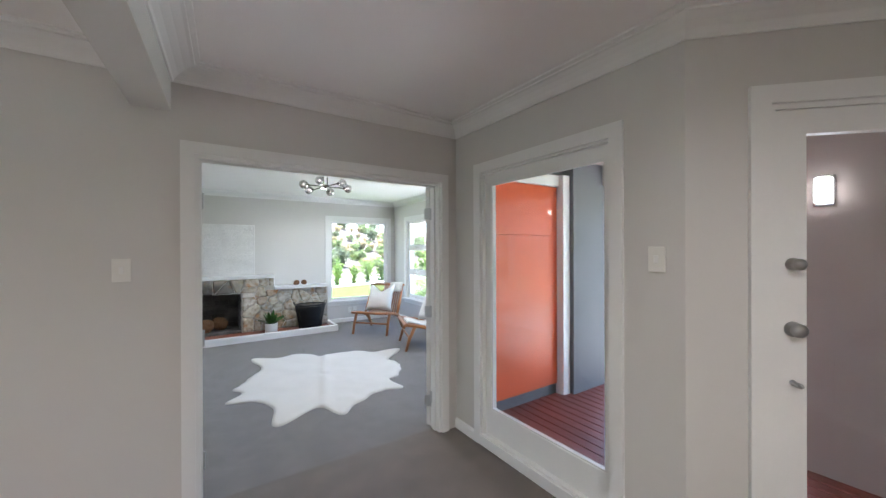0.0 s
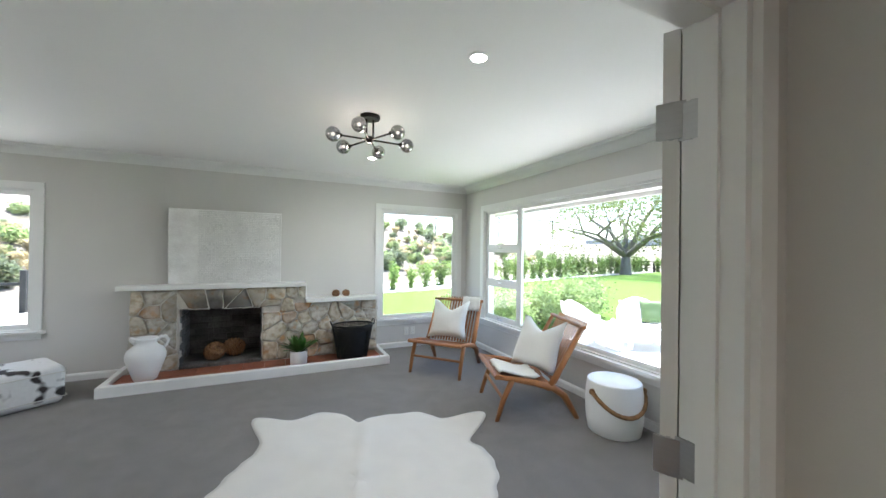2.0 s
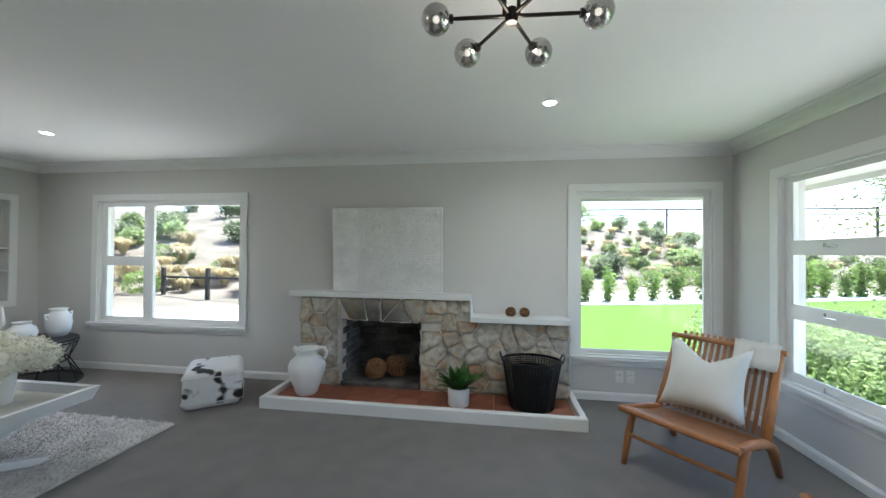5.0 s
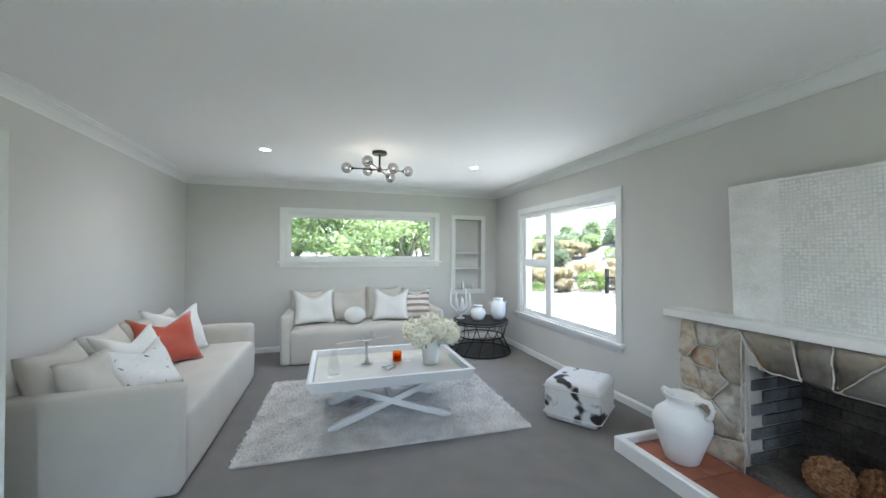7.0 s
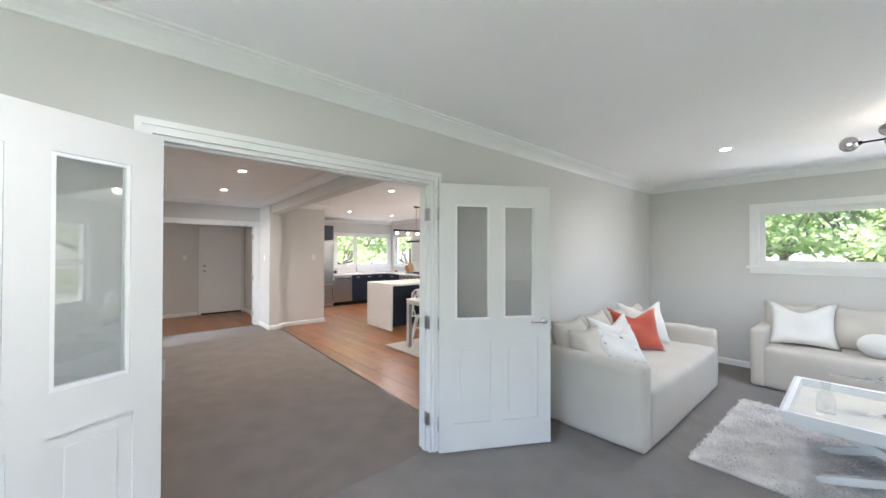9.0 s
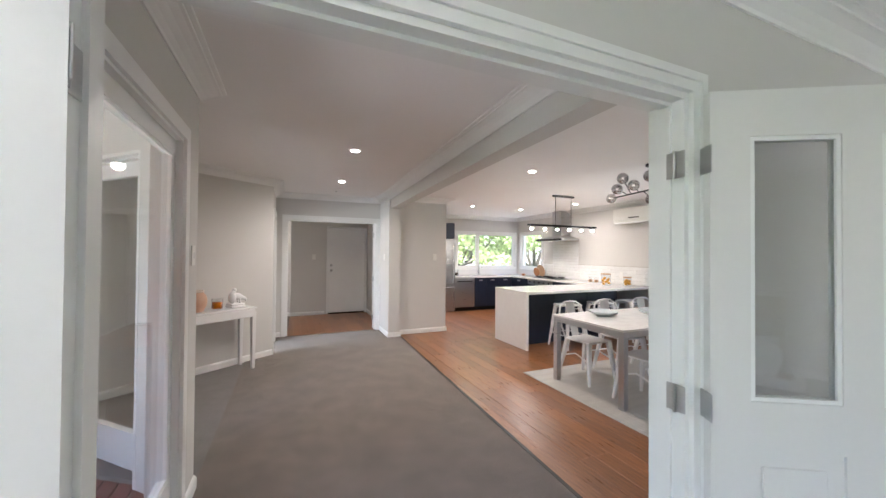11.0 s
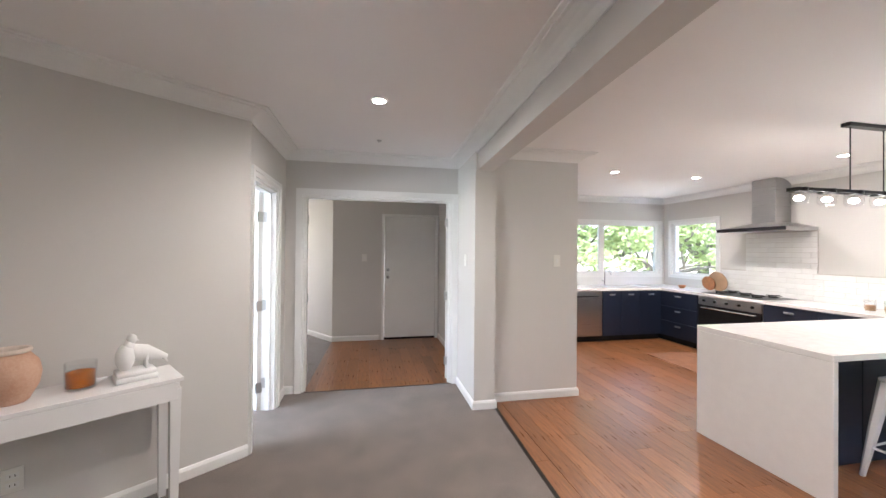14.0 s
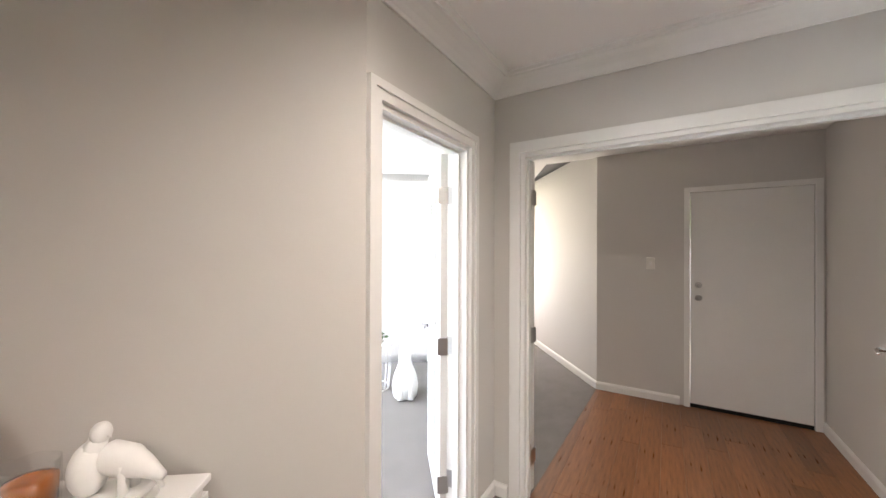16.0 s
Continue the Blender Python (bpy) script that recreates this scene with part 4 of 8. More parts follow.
# patio and porch boards
patio = thing("patio", "sun-bleached pale timber patio", "patio", kind="structure")
part("substructure", box(3.62, 8.3, -3.0, 7.88, -0.35, -0.19), FENCE, patio)
pb = part("patio_board", box(0, 0.136, 0, 5.43, -0.185, -0.155, 0.004, 1), PATIO, patio, m=pose(3.70, -3.0, 0))
k = 0
for i in range(33):
    for j in range(2):
        if i or j:
            share("patio_board", pb, patio, pose(3.70 + 0.14 * i, -3.0 + 5.44 * j, 0))
porch = thing("porch_deck", "red-stained timber porch deck boards", "deck", kind="structure")
part("substructure", box(1.82, 3.9, -0.8, 2.54, -0.3, -0.07), FENCE, porch)
db = part("deck_board", box(0, 0.092, 0, 3.34, -0.066, -0.03, 0.004, 1), DECK, porch, m=pose(1.82, -0.8, 0))
for i in range(1, 21):
    share("deck_board", db, porch, pose(1.82 + 0.098 * i, -0.8, 0))
# porch wall dressing
pw = thing("trim_porch_panels", "glossy orange wall panels with white edge trim", "wall panel", kind="structure")
for a, b in ((0.08, 1.585), (1.588, 2.08)):
    part("orange_panel", box(1.86, 2.96, 2.476, 2.499, a, b, 0.002, 1), ORANGE, pw)
part("edge_trim", box(2.965, 3.07, 2.40, 2.499, -0.03, 2.20, 0.004, 1), TRIM, pw)
part("head_trim", box(1.84, 2.965, 2.45, 2.499, 2.085, 2.20, 0.004, 1), TRIM, pw)
structure("wall_column", box(3.075, 3.74, 2.36, 2.62, -0.3, 2.36), CLAD, "dark grey rendered porch column", "column")
structure("trim_porch_beam", box(3.58, 3.74, -0.9, 2.36, 2.14, 2.36), SOFFIT, "pale porch edge beam", "beam")
structure("wall_porch_side", box(3.30, 3.50, -0.72, 0.78, -0.3, 2.36), RENDER_P, "pinkish rendered porch side wall", "wall")
pl = thing("porch_light", "lit white rounded porch wall light", "wall light", pose(3.30, 0.62, 1.83))
part("back_plate", box(-0.02, -0.001, -0.05, 0.05, -0.10, 0.10, 0.008), CHROME, pl)
part("shade", box(-0.075, -0.021, -0.042, 0.042, -0.085, 0.085, 0.02, 3), PORCH_LAMP, pl, "glowing white shade")


# planting
def shrub_mesh(seed, n, size, r, hollow=0.5, lumps=5, low=0.3):
    rnd = random.Random(seed)
    ls = [((rnd.uniform(-0.5, 0.5) * r[0], rnd.uniform(-0.5, 0.5) * r[1], rnd.uniform(low, 1.3) * r[2]), rnd.uniform(0.4, 0.75)) for _ in range(lumps)]
    return leaves(n, size, r, seed, hollow, 0.0, ls)


def stems(n, h, r, seed):
    rnd = random.Random(seed)
    b = None
    for i in range(n):
        a = rnd.uniform(0, 6.28)
        b = tube([(0.02 * math.cos(a), 0.02 * math.sin(a), 0), (r * 0.4 * math.cos(a), r * 0.4 * math.sin(a), h * 0.5), (r * math.cos(a), r * math.sin(a), h)], [0.014, 0.010, 0.004], 5, b)
    return b


def planted(name, label, cat, group, me, material, spots, stem=None, stem_mat=None, lawn_z=None):
    first = None
    for x, y, s, rz in spots:
        z = hill(x, y) if lawn_z is None else lawn_z
        m = Matrix.LocRotScale((x, y, z), Euler((0, 0, radians(rz))), (s, s, s))
        if first is None:
            t = thing(name, label, cat, m, group)
            part("stem", stem, stem_mat or BARK, t)
            mesh_part("crown", me, material, t)
            first = t
        else:
            t = copy_thing(first, Matrix.LocRotScale((x, y, z), Euler((0, 0, radians(rz))), (s / first.scale[0],) * 3))
            t.matrix_basis = m


rnd = random.Random(5)


def bank(n, x0, x1, d0, d1, s0, s1):
    """Spots on the bank between two distances behind its foot."""
    out = []
    for _ in range(n):
        x = rnd.uniform(x0, x1)
        out.append((x, bank_foot(x) + rnd.uniform(d0, d1), rnd.uniform(s0, s1), rnd.uniform(0, 360)))
    return out


# young hedge along the gravel
EDGE = [Vector(p) for p in ((-0.2, 15.2), (4.3, 16.9), (19.6, 21.9), (33.6, 25.6), (38.6, 21.2), (37.4, 14.6), (36.0, 8), (35.2, -8))]
line = []
for p, q in zip(EDGE, EDGE[1:]):
    k = int((q - p).length / 0.95)
    line += [tuple(p.lerp(q, i / k) + Vector((rnd.uniform(-0.15, 0.15), rnd.uniform(-0.15, 0.15)))) for i in range(k)]
planted("young_shrub", "young leafy hedge shrub in the gravel strip", "shrub", "young hedge along the lawn", shrub_mesh(11, 760, 0.095, (0.30, 0.30, 0.66), 0.15, 10, 0.1), FOL_A,
        [(x, y, rnd.uniform(0.95, 1.3) * (1 + 0.4 * min(1, max(0, (x - 6) / 20))), rnd.uniform(0, 360)) for x, y in line], stems(5, 0.9, 0.15, 3), lawn_z=-0.27)
planted("round_shrub", "clipped round green shrub on the bank", "shrub", "round shrubs on the bank", leaves(900, 0.12, (0.75, 0.75, 0.6), 21, 0.75, 0.0, [((0, 0, 0.55), 1.0)]), FOL_A,
        bank(60, -22, 24, 0.6, 14, 0.35, 0.8) + bank(22, 0, 14, 0.8, 7, 0.35, 0.6), stems(4, 0.4, 0.1, 4))
planted("yellow_shrub", "yellow-green flax-like shrub on the bank", "shrub", "loose shrubs on the bank", shrub_mesh(31, 900, 0.22, (0.9, 0.9, 0.6), 0.3), FOL_B,
        bank(90, -26, 30, 2.5, 18, 0.4, 1.0) + bank(30, 0, 15, 1.5, 14, 0.4, 0.8), stems(5, 0.6, 0.2, 6))
planted("grey_shrub", "grey-green wiry shrub on the bank", "shrub", "wiry shrubs on the bank", shrub_mesh(41, 900, 0.16, (0.8, 0.8, 0.7), 0.2), FOL_C,
        bank(110, -24, 36, 3, 22, 0.4, 1.3), stems(6, 0.7, 0.2, 7))


def tussock_mesh(seed, n, h, r):
    rr = random.Random(seed)
    verts, faces = [], []
    for _ in range(n):
        a, k = rr.uniform(0, 6.28), rr.uniform(0.2, 1)
        d = Vector((math.cos(a), math.sin(a), 0))
        w = Vector((-d.y, d.x, 0)) * 0.012
        p0, p1, p2 = d * r * 0.12 * k, d * r * 0.5 * k + Vector((0, 0, h * rr.uniform(0.6, 0.9))), d * r * k + Vector((0, 0, h * rr.uniform(0.5, 1.0)))
        i = len(verts)
        verts += [tuple(p0 - w), tuple(p0 + w), tuple(p1 + w), tuple(p1 - w), tuple(p2)]
        faces += [(i, i + 1, i + 2, i + 3), (i + 3, i + 2, i + 4)]
    me = bpy.data.meshes.new("tussock")
    me.from_pydata(verts, [], faces)
    return me


planted("tussock", "dry golden tussock grass clump", "grass clump", "tussocks on the bank", tussock_mesh(51, 420, 0.8, 0.7), FOL_T,
        bank(70, -22, 30, 1.5, 16, 0.5, 1.2) + bank(45, -1, 15, 1, 16, 0.5, 1.0) + bank(75, -24, -5, 0.6, 10, 0.7, 1.4) + [(rnd.uniform(39.5, 50), rnd.uniform(-8, 24), rnd.uniform(0.9, 1.7), rnd.uniform(0, 360)) for _ in range(110)], stems(5, 0.3, 0.1, 8), FOL_T)


def tree(name, label, m, height, spread_r, crown_z, seed, count, leaf, material, trunk_r, lumps=14, hollow=0.35, group="", lean=0.0):
    """A tapered trunk that forks into limbs, and a loose crown of many leaves."""
    rr = random.Random(seed)
    t = thing(name, label, "tree", m, group)
    fork = crown_z[0] * 0.8
    b = tube([(0, 0, -0.3), (0.02, 0.01, 0.15), (lean * 0.4, 0.04, fork * 0.6), (lean, 0, fork)], [trunk_r * 1.5, trunk_r * 1.1, trunk_r * 0.9, trunk_r * 0.8], 12)
    tips = []
    limbs = 7
    for i in range(limbs):
        a = 6.283 * i / limbs + rr.uniform(-0.3, 0.3)
        r = spread_r * rr.uniform(0.55, 0.9)
        zt = rr.uniform(crown_z[0] * 1.1, crown_z[1] * 0.85)
        p = [(lean, 0, fork - 0.1), (lean + r * 0.28 * math.cos(a), r * 0.28 * math.sin(a), fork + (zt - fork) * 0.45), (lean + r * 0.6 * math.cos(a + 0.15), r * 0.6 * math.sin(a + 0.15), fork + (zt - fork) * 0.72), (lean + r * math.cos(a), r * math.sin(a), zt)]
        b = tube(p, [trunk_r * 0.55, trunk_r * 0.38, trunk_r * 0.24, trunk_r * 0.08], 8, b)
        tips.append(p[-1])
        for q in (1, 2):
            e = (p[q][0] + rr.uniform(-0.35, 0.35) * r, p[q][1] + rr.uniform(-0.35, 0.35) * r, p[q][2] + rr.uniform(0.15, 0.5) * (crown_z[1] - crown_z[0]))
            b = tube([p[q], tuple((Vector(p[q]) + Vector(e)) / 2 + Vector((0, 0, 0.1))), e], [trunk_r * 0.25, trunk_r * 0.15, trunk_r * 0.05], 6, b)
            tips.append(e)
    part("trunk", b, TREE_BARK, t, smooth=True)
    ls = [(p, rr.uniform(0.5, 1.0)) for p in tips]
    ls += [((lean + rr.uniform(-1, 1) * spread_r * 0.7, rr.uniform(-1, 1) * spread_r * 0.7, rr.uniform(crown_z[0], crown_z[1])), rr.uniform(0.4, 0.9)) for _ in range(lumps)]
    k = spread_r * 0.36
    mesh_part("crown", leaves(count, leaf, (k, k, k * 0.55), seed + 1, hollow, 0.3, ls), material, t)
    return t


tree("spreading_tree", "wide spreading garden tree on the lawn", pose(27.0, 22.7, -0.3, 0, 0, 40), 9.5, 9.2, (2.0, 9.6), 61, 15000, 0.21, FOL_TREE, 0.42, lumps=30, hollow=0.2)
# leafy screen west of the house
trees_w = [(-15, 1.5, 1), (-16.5, 4.8, 1.1), (-14.6, 7.6, 0.95), (-18, 10.5, 1.2), (-22, -2, 1.3), (-20, -6, 1.2), (-26, 2, 1.3), (-27, 7, 1.2)]
first = tree("screen_tree", "dense green tree behind the house", pose(-15, 1.5, -0.3), 6, 3.4, (1.6, 5.6), 71, 5200, 0.22, FOL_B, 0.2, lumps=18, hollow=0.35, group="trees west of the house")
for x, y, s in trees_w[1:]:
    t = copy_thing(first, pose(x, y, -0.3, 0, 0, x * 37))
    t.matrix_basis = Matrix.LocRotScale((x, y, -0.3), Euler((0, 0, x * 0.7)), (s, s, s))
for i, (x, y, s) in enumerate([(-2.6, -10.2, 0.8), (-5.6, -10.8, 0.9), (-8.6, -9.4, 0.8), (-11.5, -7.0, 0.9), (0.8, -12, 1.0), (-13, -12, 1.2), (-7, -15, 1.3), (132, 70, 1.2), (139, 69, 1.0), (146, 66, 1.2), (95.5, 31, 0.85), (97, 26, 0.95), (94, 35, 0.7)]):
    t = copy_thing(first, pose(x, y, -0.3))
    t.matrix_basis = Matrix.LocRotScale((x, y, hill(x, y)), Euler((0, 0, i * 1.7)), (s, s, s))
    tagged(t, "dense green tree beyond the kitchen windows" if y < 0 else "dark far tree beyond the lawn", group="trees south of the kitchen" if y < 0 else "far trees")
for i, (x, y, s) in enumerate([(4.5, 33, 0.55), (-6, 36, 0.6), (-12, 33, 0.5), (9, 38, 0.45), (1, 41, 0.5), (-17, 38, 0.6), (-3.5, 30, 0.42)]):
    t = copy_thing(first, pose(x, y, 0))
    t.matrix_basis = Matrix.LocRotScale((x, y, hill(x, y)), Euler((0, 0, i * 2.1)), (s, s, s))
    tagged(t, "small bushy tree on the bank", group="trees on the bank")
# pale flowering bush beside the patio
planted("patio_bush", "loose pale-leaved bush beside the patio", "bush", "bushes beside the patio", shrub_mesh(81, 3000, 0.07, (0.75, 0.75, 0.6), 0.2, 10), FOL_BUSH,
        [(5.3, 8.7, 1.0, 0), (6.3, 8.8, 1.05, 80), (7.3, 8.9, 1.15, 200), (8.3, 9.2, 1.0, 140), (4.4, 8.9, 0.9, 300)], stems(8, 0.6, 0.3, 9), lawn_z=-0.27)

# boundary fence, rails along the bank top, overpass and pole
fence = thing("paddock_fence", "black-stained post and rail fence", "fence")
fx = [(31.0 + 1.6 * i, 26.2 - 0.25 * i - 0.12 * i * i) for i in range(8)]
fp = None
for x, y in fx:
    if fp is None:
        fp = part("post", box(-0.07, 0.07, -0.07, 0.07, -0.4, 1.05, 0.01, 1), FENCE, fence, m=pose(x, y, -0.3))
    else:
        share("post", fp, fence, pose(x, y, -0.3))
for (xa, ya), (xb, yb) in zip(fx, fx[1:]):
    for zz in (0.2, 0.5, 0.8):
        part("rail", tube([(xa, ya, zz - 0.1), (xb, yb, zz - 0.1)], 0.055, 4), FENCE, fence)
f2 = thing("drive_fence", "black post and rail fence beside the driveway", "fence")
px = [(-5.2 - 1.9 * i, 14.9 + 0.1 * i) for i in range(4)]
p2 = part("post", box(-0.06, 0.06, -0.06, 0.06, -0.3, 1.1, 0.01, 1), FENCE, f2, m=pose(px[0][0], px[0][1], -0.3))
for x, y in px[1:]:
    share("post", p2, f2, pose(x, y, -0.3))
for (xa, ya), (xb, yb) in zip(px, px[1:]):
    part("rail", tube([(xa, ya, 0.45), (xb, yb, 0.45)], 0.05, 4), FENCE, f2)
gr = thing("guard_rail", "thin dark guard rail along the bank top", "railing")
part("rail", tube([(-60, 46, 6.6), (40, 46, 6.4)], 0.10, 4), FENCE, gr)
part("rail", tube([(-60, 46, 6.0), (40, 46, 5.8)], 0.06, 4), FENCE, gr)
for i in range(11):
    part("post", box(-60 + 10 * i - 0.06, -60 + 10 * i + 0.06, 45.9, 46.1, 3.5, 6.6), FENCE, gr)
br = thing("overpass", "pale concrete road overpass far behind the lawn", "bridge")
br.matrix_basis = pose(62.0, 48.2, 5.1, 0, -1.2, 15)
part("deck", box(0, 100, 0, 10, -2.0, -0.8, 0.1, 1), CONCRETE, br)
part("parapet", box(0, 100, -0.3, 0, -1.1, 0, 0.05, 1), CONCRETE, br)
for x in (12, 40, 68, 92):
    part("pier", box(x, x + 1.6, 3, 6, -7, -2.0, 0.1, 1), CONCRETE, br)
lp = thing("lamp_pole", "tall grey street pole beside the overpass", "pole", pose(70.9, 41.4, 0))
part("shaft", tube([(0, 0, -1), (0, 0, 14)], [0.22, 0.13], 8), CONCRETE, lp)
part("arm", tube([(0, 0, 13.8), (1.6, 0, 14.3)], 0.07, 6), CONCRETE, lp)
# white tank and rail fence beyond the dining window
tk = thing("water_tank", "white plastic water tank beside the lawn", "tank", pose(-10.6, -1.35, -0.28))
part("body", lathe([(0, 0), (0.85, 0), (0.9, 0.05), (0.9, 1.45), (0.82, 1.6), (0.25, 1.8), (0.25, 1.86), (0, 1.86)], 28), RESIN, tk, smooth=True)
f3 = thing("lawn_fence", "dark post and rail fence across the side lawn", "fence")
p3 = part("post", box(-0.06, 0.06, -0.06, 0.06, -0.3, 1.15, 0.01, 1), FENCE, f3, m=pose(-18.5, -8, -0.27))
for i in range(1, 9):
    share("post", p3, f3, pose(-18.5, -8 + 2 * i, -0.27))
for zz in (0.1, 0.4, 0.7):
    part("rail", box(-18.47, -18.43, -8, 8, zz, zz + 0.1), FENCE, f3)


def patio_chair(m):
    """A moulded resin tub chair: one curved shell on four stub legs."""
    t = thing("patio_chair", "white moulded resin tub armchair on the patio", "outdoor chair", m, "patio chairs")
    b = bmesh.new()
    rows = []
    n = 26
    for i in range(n + 1):
        a = radians(-65 + 310 * i / n)
        back = max(0.0, math.sin(a)) ** 1.3
        top = 0.50 + 0.30 * back
        col = []
        for r, z in ((0.30, 0.33), (0.33, 0.42), (0.365, top - 0.03), (0.39, top), (0.44, top - 0.02), (0.43, 0.40), (0.36, 0.20)):
            col.append(b.verts.new((r * math.cos(a) * 0.98, r * math.sin(a) * 0.92, z)))
        rows.append(col)
    for p, q in zip(rows, rows[1:]):
        for k in range(6):
            b.faces.new((p[k], p[k + 1], q[k + 1], q[k]))
    b.faces.new(rows[0][::-1])
    b.faces.new(rows[-1])
    bmesh.ops.recalc_face_normals(b, faces=b.faces[:])
    part("shell", b, RESIN, t, smooth=True)
    part("seat", box(-0.34, 0.34, -0.38, 0.33, 0.20, 0.36, 0.05, 3), RESIN, t)
    for x, y in ((-0.31, -0.33), (0.31, -0.33), (-0.28, 0.28), (0.28, 0.28)):
        part("leg", tube([(x, y, 0.30), (x * 1.08, y * 1.08, 0)], [0.055, 0.035], 8), RESIN, t)
    return t


patio_chair(pose(6.42, 6.22, -0.155, 0, 0, -33))
patio_chair(pose(5.46, 6.52, -0.155, 0, 0, 80))
for x, y, z, rz, mt, lb in ((6.66, 6.22, 0.20, -45, CUSH_G, "olive green velvet cushion on a patio chair"), (6.40, 6.40, 0.20, -12, SCATTER, "leaf-patterned white cushion on a patio chair"), (5.27, 6.68, 0.20, 80, SCATTER, "leaf-patterned white cushion on a patio chair")):
    tagged(part("outdoor_cushion", cushion(0.42, 0.42, 0.14, seed=3), mt, smooth=True, m=pose(x, y, z, -18, 0, rz)), lb, "cushion")


# ---------------------------------------------------------------- ceiling lights
def lamp(name, kind, x, y, z, watts, tone, soft=0.06):
    o = new(name, bpy.data.lights.new(name, kind))
    o.data.energy, o.data.color, o.data.shadow_soft_size = watts, tone, soft
    o.matrix_world = pose(x, y, z)
    return o


def downlight(x, y, watts, tone):
    t = thing("downlight", "small round recessed downlight, switched on", "downlight", pose(x, y, CEIL), "recessed downlights")
    part("trim_ring", lathe([(0.040, 0.0), (0.058, 0.0), (0.060, -0.004), (0.056, -0.008), (0.041, -0.008), (0.040, 0.0)], 24), TRIM, t)
    part("lens", lathe([(0, -0.003), (0.040, -0.003), (0.040, -0.001), (0, -0.001)], 24), LAMP_ON, t, "glowing lens")
    o = lamp("downlight_beam", "SPOT", x, y, CEIL - 0.03, watts, tone)
    o.data.spot_size, o.data.spot_blend = radians(174), 0.9



def window_lamp(name, eye, target, width, height, watts, tone=(0.95, 0.98, 1.0)):
    """An area lamp in a window opening; its tone is the sky's unless given."""
    o = new(name, bpy.data.lights.new(name, "AREA"))
    o.data.shape, o.data.size, o.data.size_y = "RECTANGLE", width, height
    o.data.energy, o.data.color = watts, tone
    o.matrix_world = look(eye, target)


e0, e1 = wing(3.22, 0.67), wing(1.0, 0.67)
window_lamp("bedroom_window_daylight", (*e0, 1.3), (*e1, 1.1), 2.4, 1.5, 22)
e0 = (2.76 + UX * 0.725 - VX * 0.1, -7.54 + UY * 0.725 - VY * 0.1)
# Added fill lamp: its warm tone stands in for bounce off the passage boards.
window_lamp("passage_warm_fill", (*e0, 1.35), (e0[0] - VX, e0[1] - VY, 1.2), 0.9, 1.2, 7, (1.0, 0.86, 0.72))
COOL, WARM = (1.0, 0.965, 0.93), (1.0, 0.86, 0.72)
for x, y in ((1.56, 3.65), (1.56, 5.93), (-2.70, 6.06), (-2.62, 3.82)):
    downlight(x, y, 9, COOL)
for x, y in ((0.56, -0.23), (0.47, -1.87)):
    downlight(x, y, 9 if y > -1 else 12, WARM)
for x, y in ((-1.56, -0.23), (-2.41, -3.38), (-3.66, -3.44), (-4.1, -2.2)):
    downlight(x, y, 15 if x > -4 else 6, WARM)
# the branching ceiling lights


def globe(parent, p, r=0.054, tip=None):
    """A smoked glass globe with a lamp inside and a dark cap."""
    g = part("globe", ball(r, p, 20), SMOKE, parent, "smoked glass globe", True)
    g.visible_shadow = False
    part("bulb", ball(0.013, p, 10), BULB_DIM, g, "small frosted lamp", True)


def chandelier(m, angles, label, reach=0.34, drop=0.21):
    t = thing("chandelier", label, "ceiling light", m)
    part("canopy", lathe([(0, 0), (0.075, 0), (0.075, -0.022), (0.068, -0.028), (0, -0.028)], 24), BRONZE, t)
    for dx in (-0.025, 0.025):
        part("stem", tube([(dx, 0, -0.02), (dx, 0, -drop + 0.01)], 0.007, 8), BRONZE, t)
    part("hub", lathe([(0, -drop - 0.025), (0.02, -drop - 0.025), (0.026, -drop), (0.02, -drop + 0.025), (0, -drop + 0.025)], 16), BRONZE, t)
    for k, (a, r1, r2, tilt) in enumerate(angles):
        c, s = math.cos(radians(a)), math.sin(radians(a))
        z1, z2 = -drop + tilt, -drop - tilt
        part("arm", tube([(r1 * c, r1 * s, z1), (-r2 * c, -r2 * s, z2)], 0.007, 8), BRONZE, t)
        for r, sg, z in ((r1, 1, z1), (r2, -1, z2)):
            part("cap", tube([(sg * (r - 0.012) * c, sg * (r - 0.012) * s, z), (sg * (r + 0.012) * c, sg * (r + 0.012) * s, z)], 0.016, 10), BRONZE, t)
            globe(t, (sg * (r + 0.05) * c, sg * (r + 0.05) * s, z))
    return t


chandelier(pose(1.249, 4.727, CEIL), [(3, 0.25, 0.22, 0.0), (-43, 0.18, 0.18, 0.035), (238, 0.18, 0.17, 0.035)], "dark bronze ceiling light with six smoked glass globes", drop=0.18)
chandelier(pose(-2.38, 4.91, CEIL), [(88, 0.24, 0.27, 0.0), (-35, 0.19, 0.19, 0.03), (24, 0.20, 0.19, -0.03)], "dark bronze ceiling light with six smoked globes over the coffee table", drop=0.18)

# what the globes' lamps and the row pendant give
for x, y, z, watts in ((1.25, 4.74, 2.20, 0.7), (-2.38, 4.91, 2.20, 0.8), (-3.55, -1.52, 1.78, 0.8), (-2.83, -1.52, 1.78, 0.8)):
    lamp("ceiling_light_glow", "POINT", x, y, z, watts, (1.0, 0.84, 0.68), 0.05)


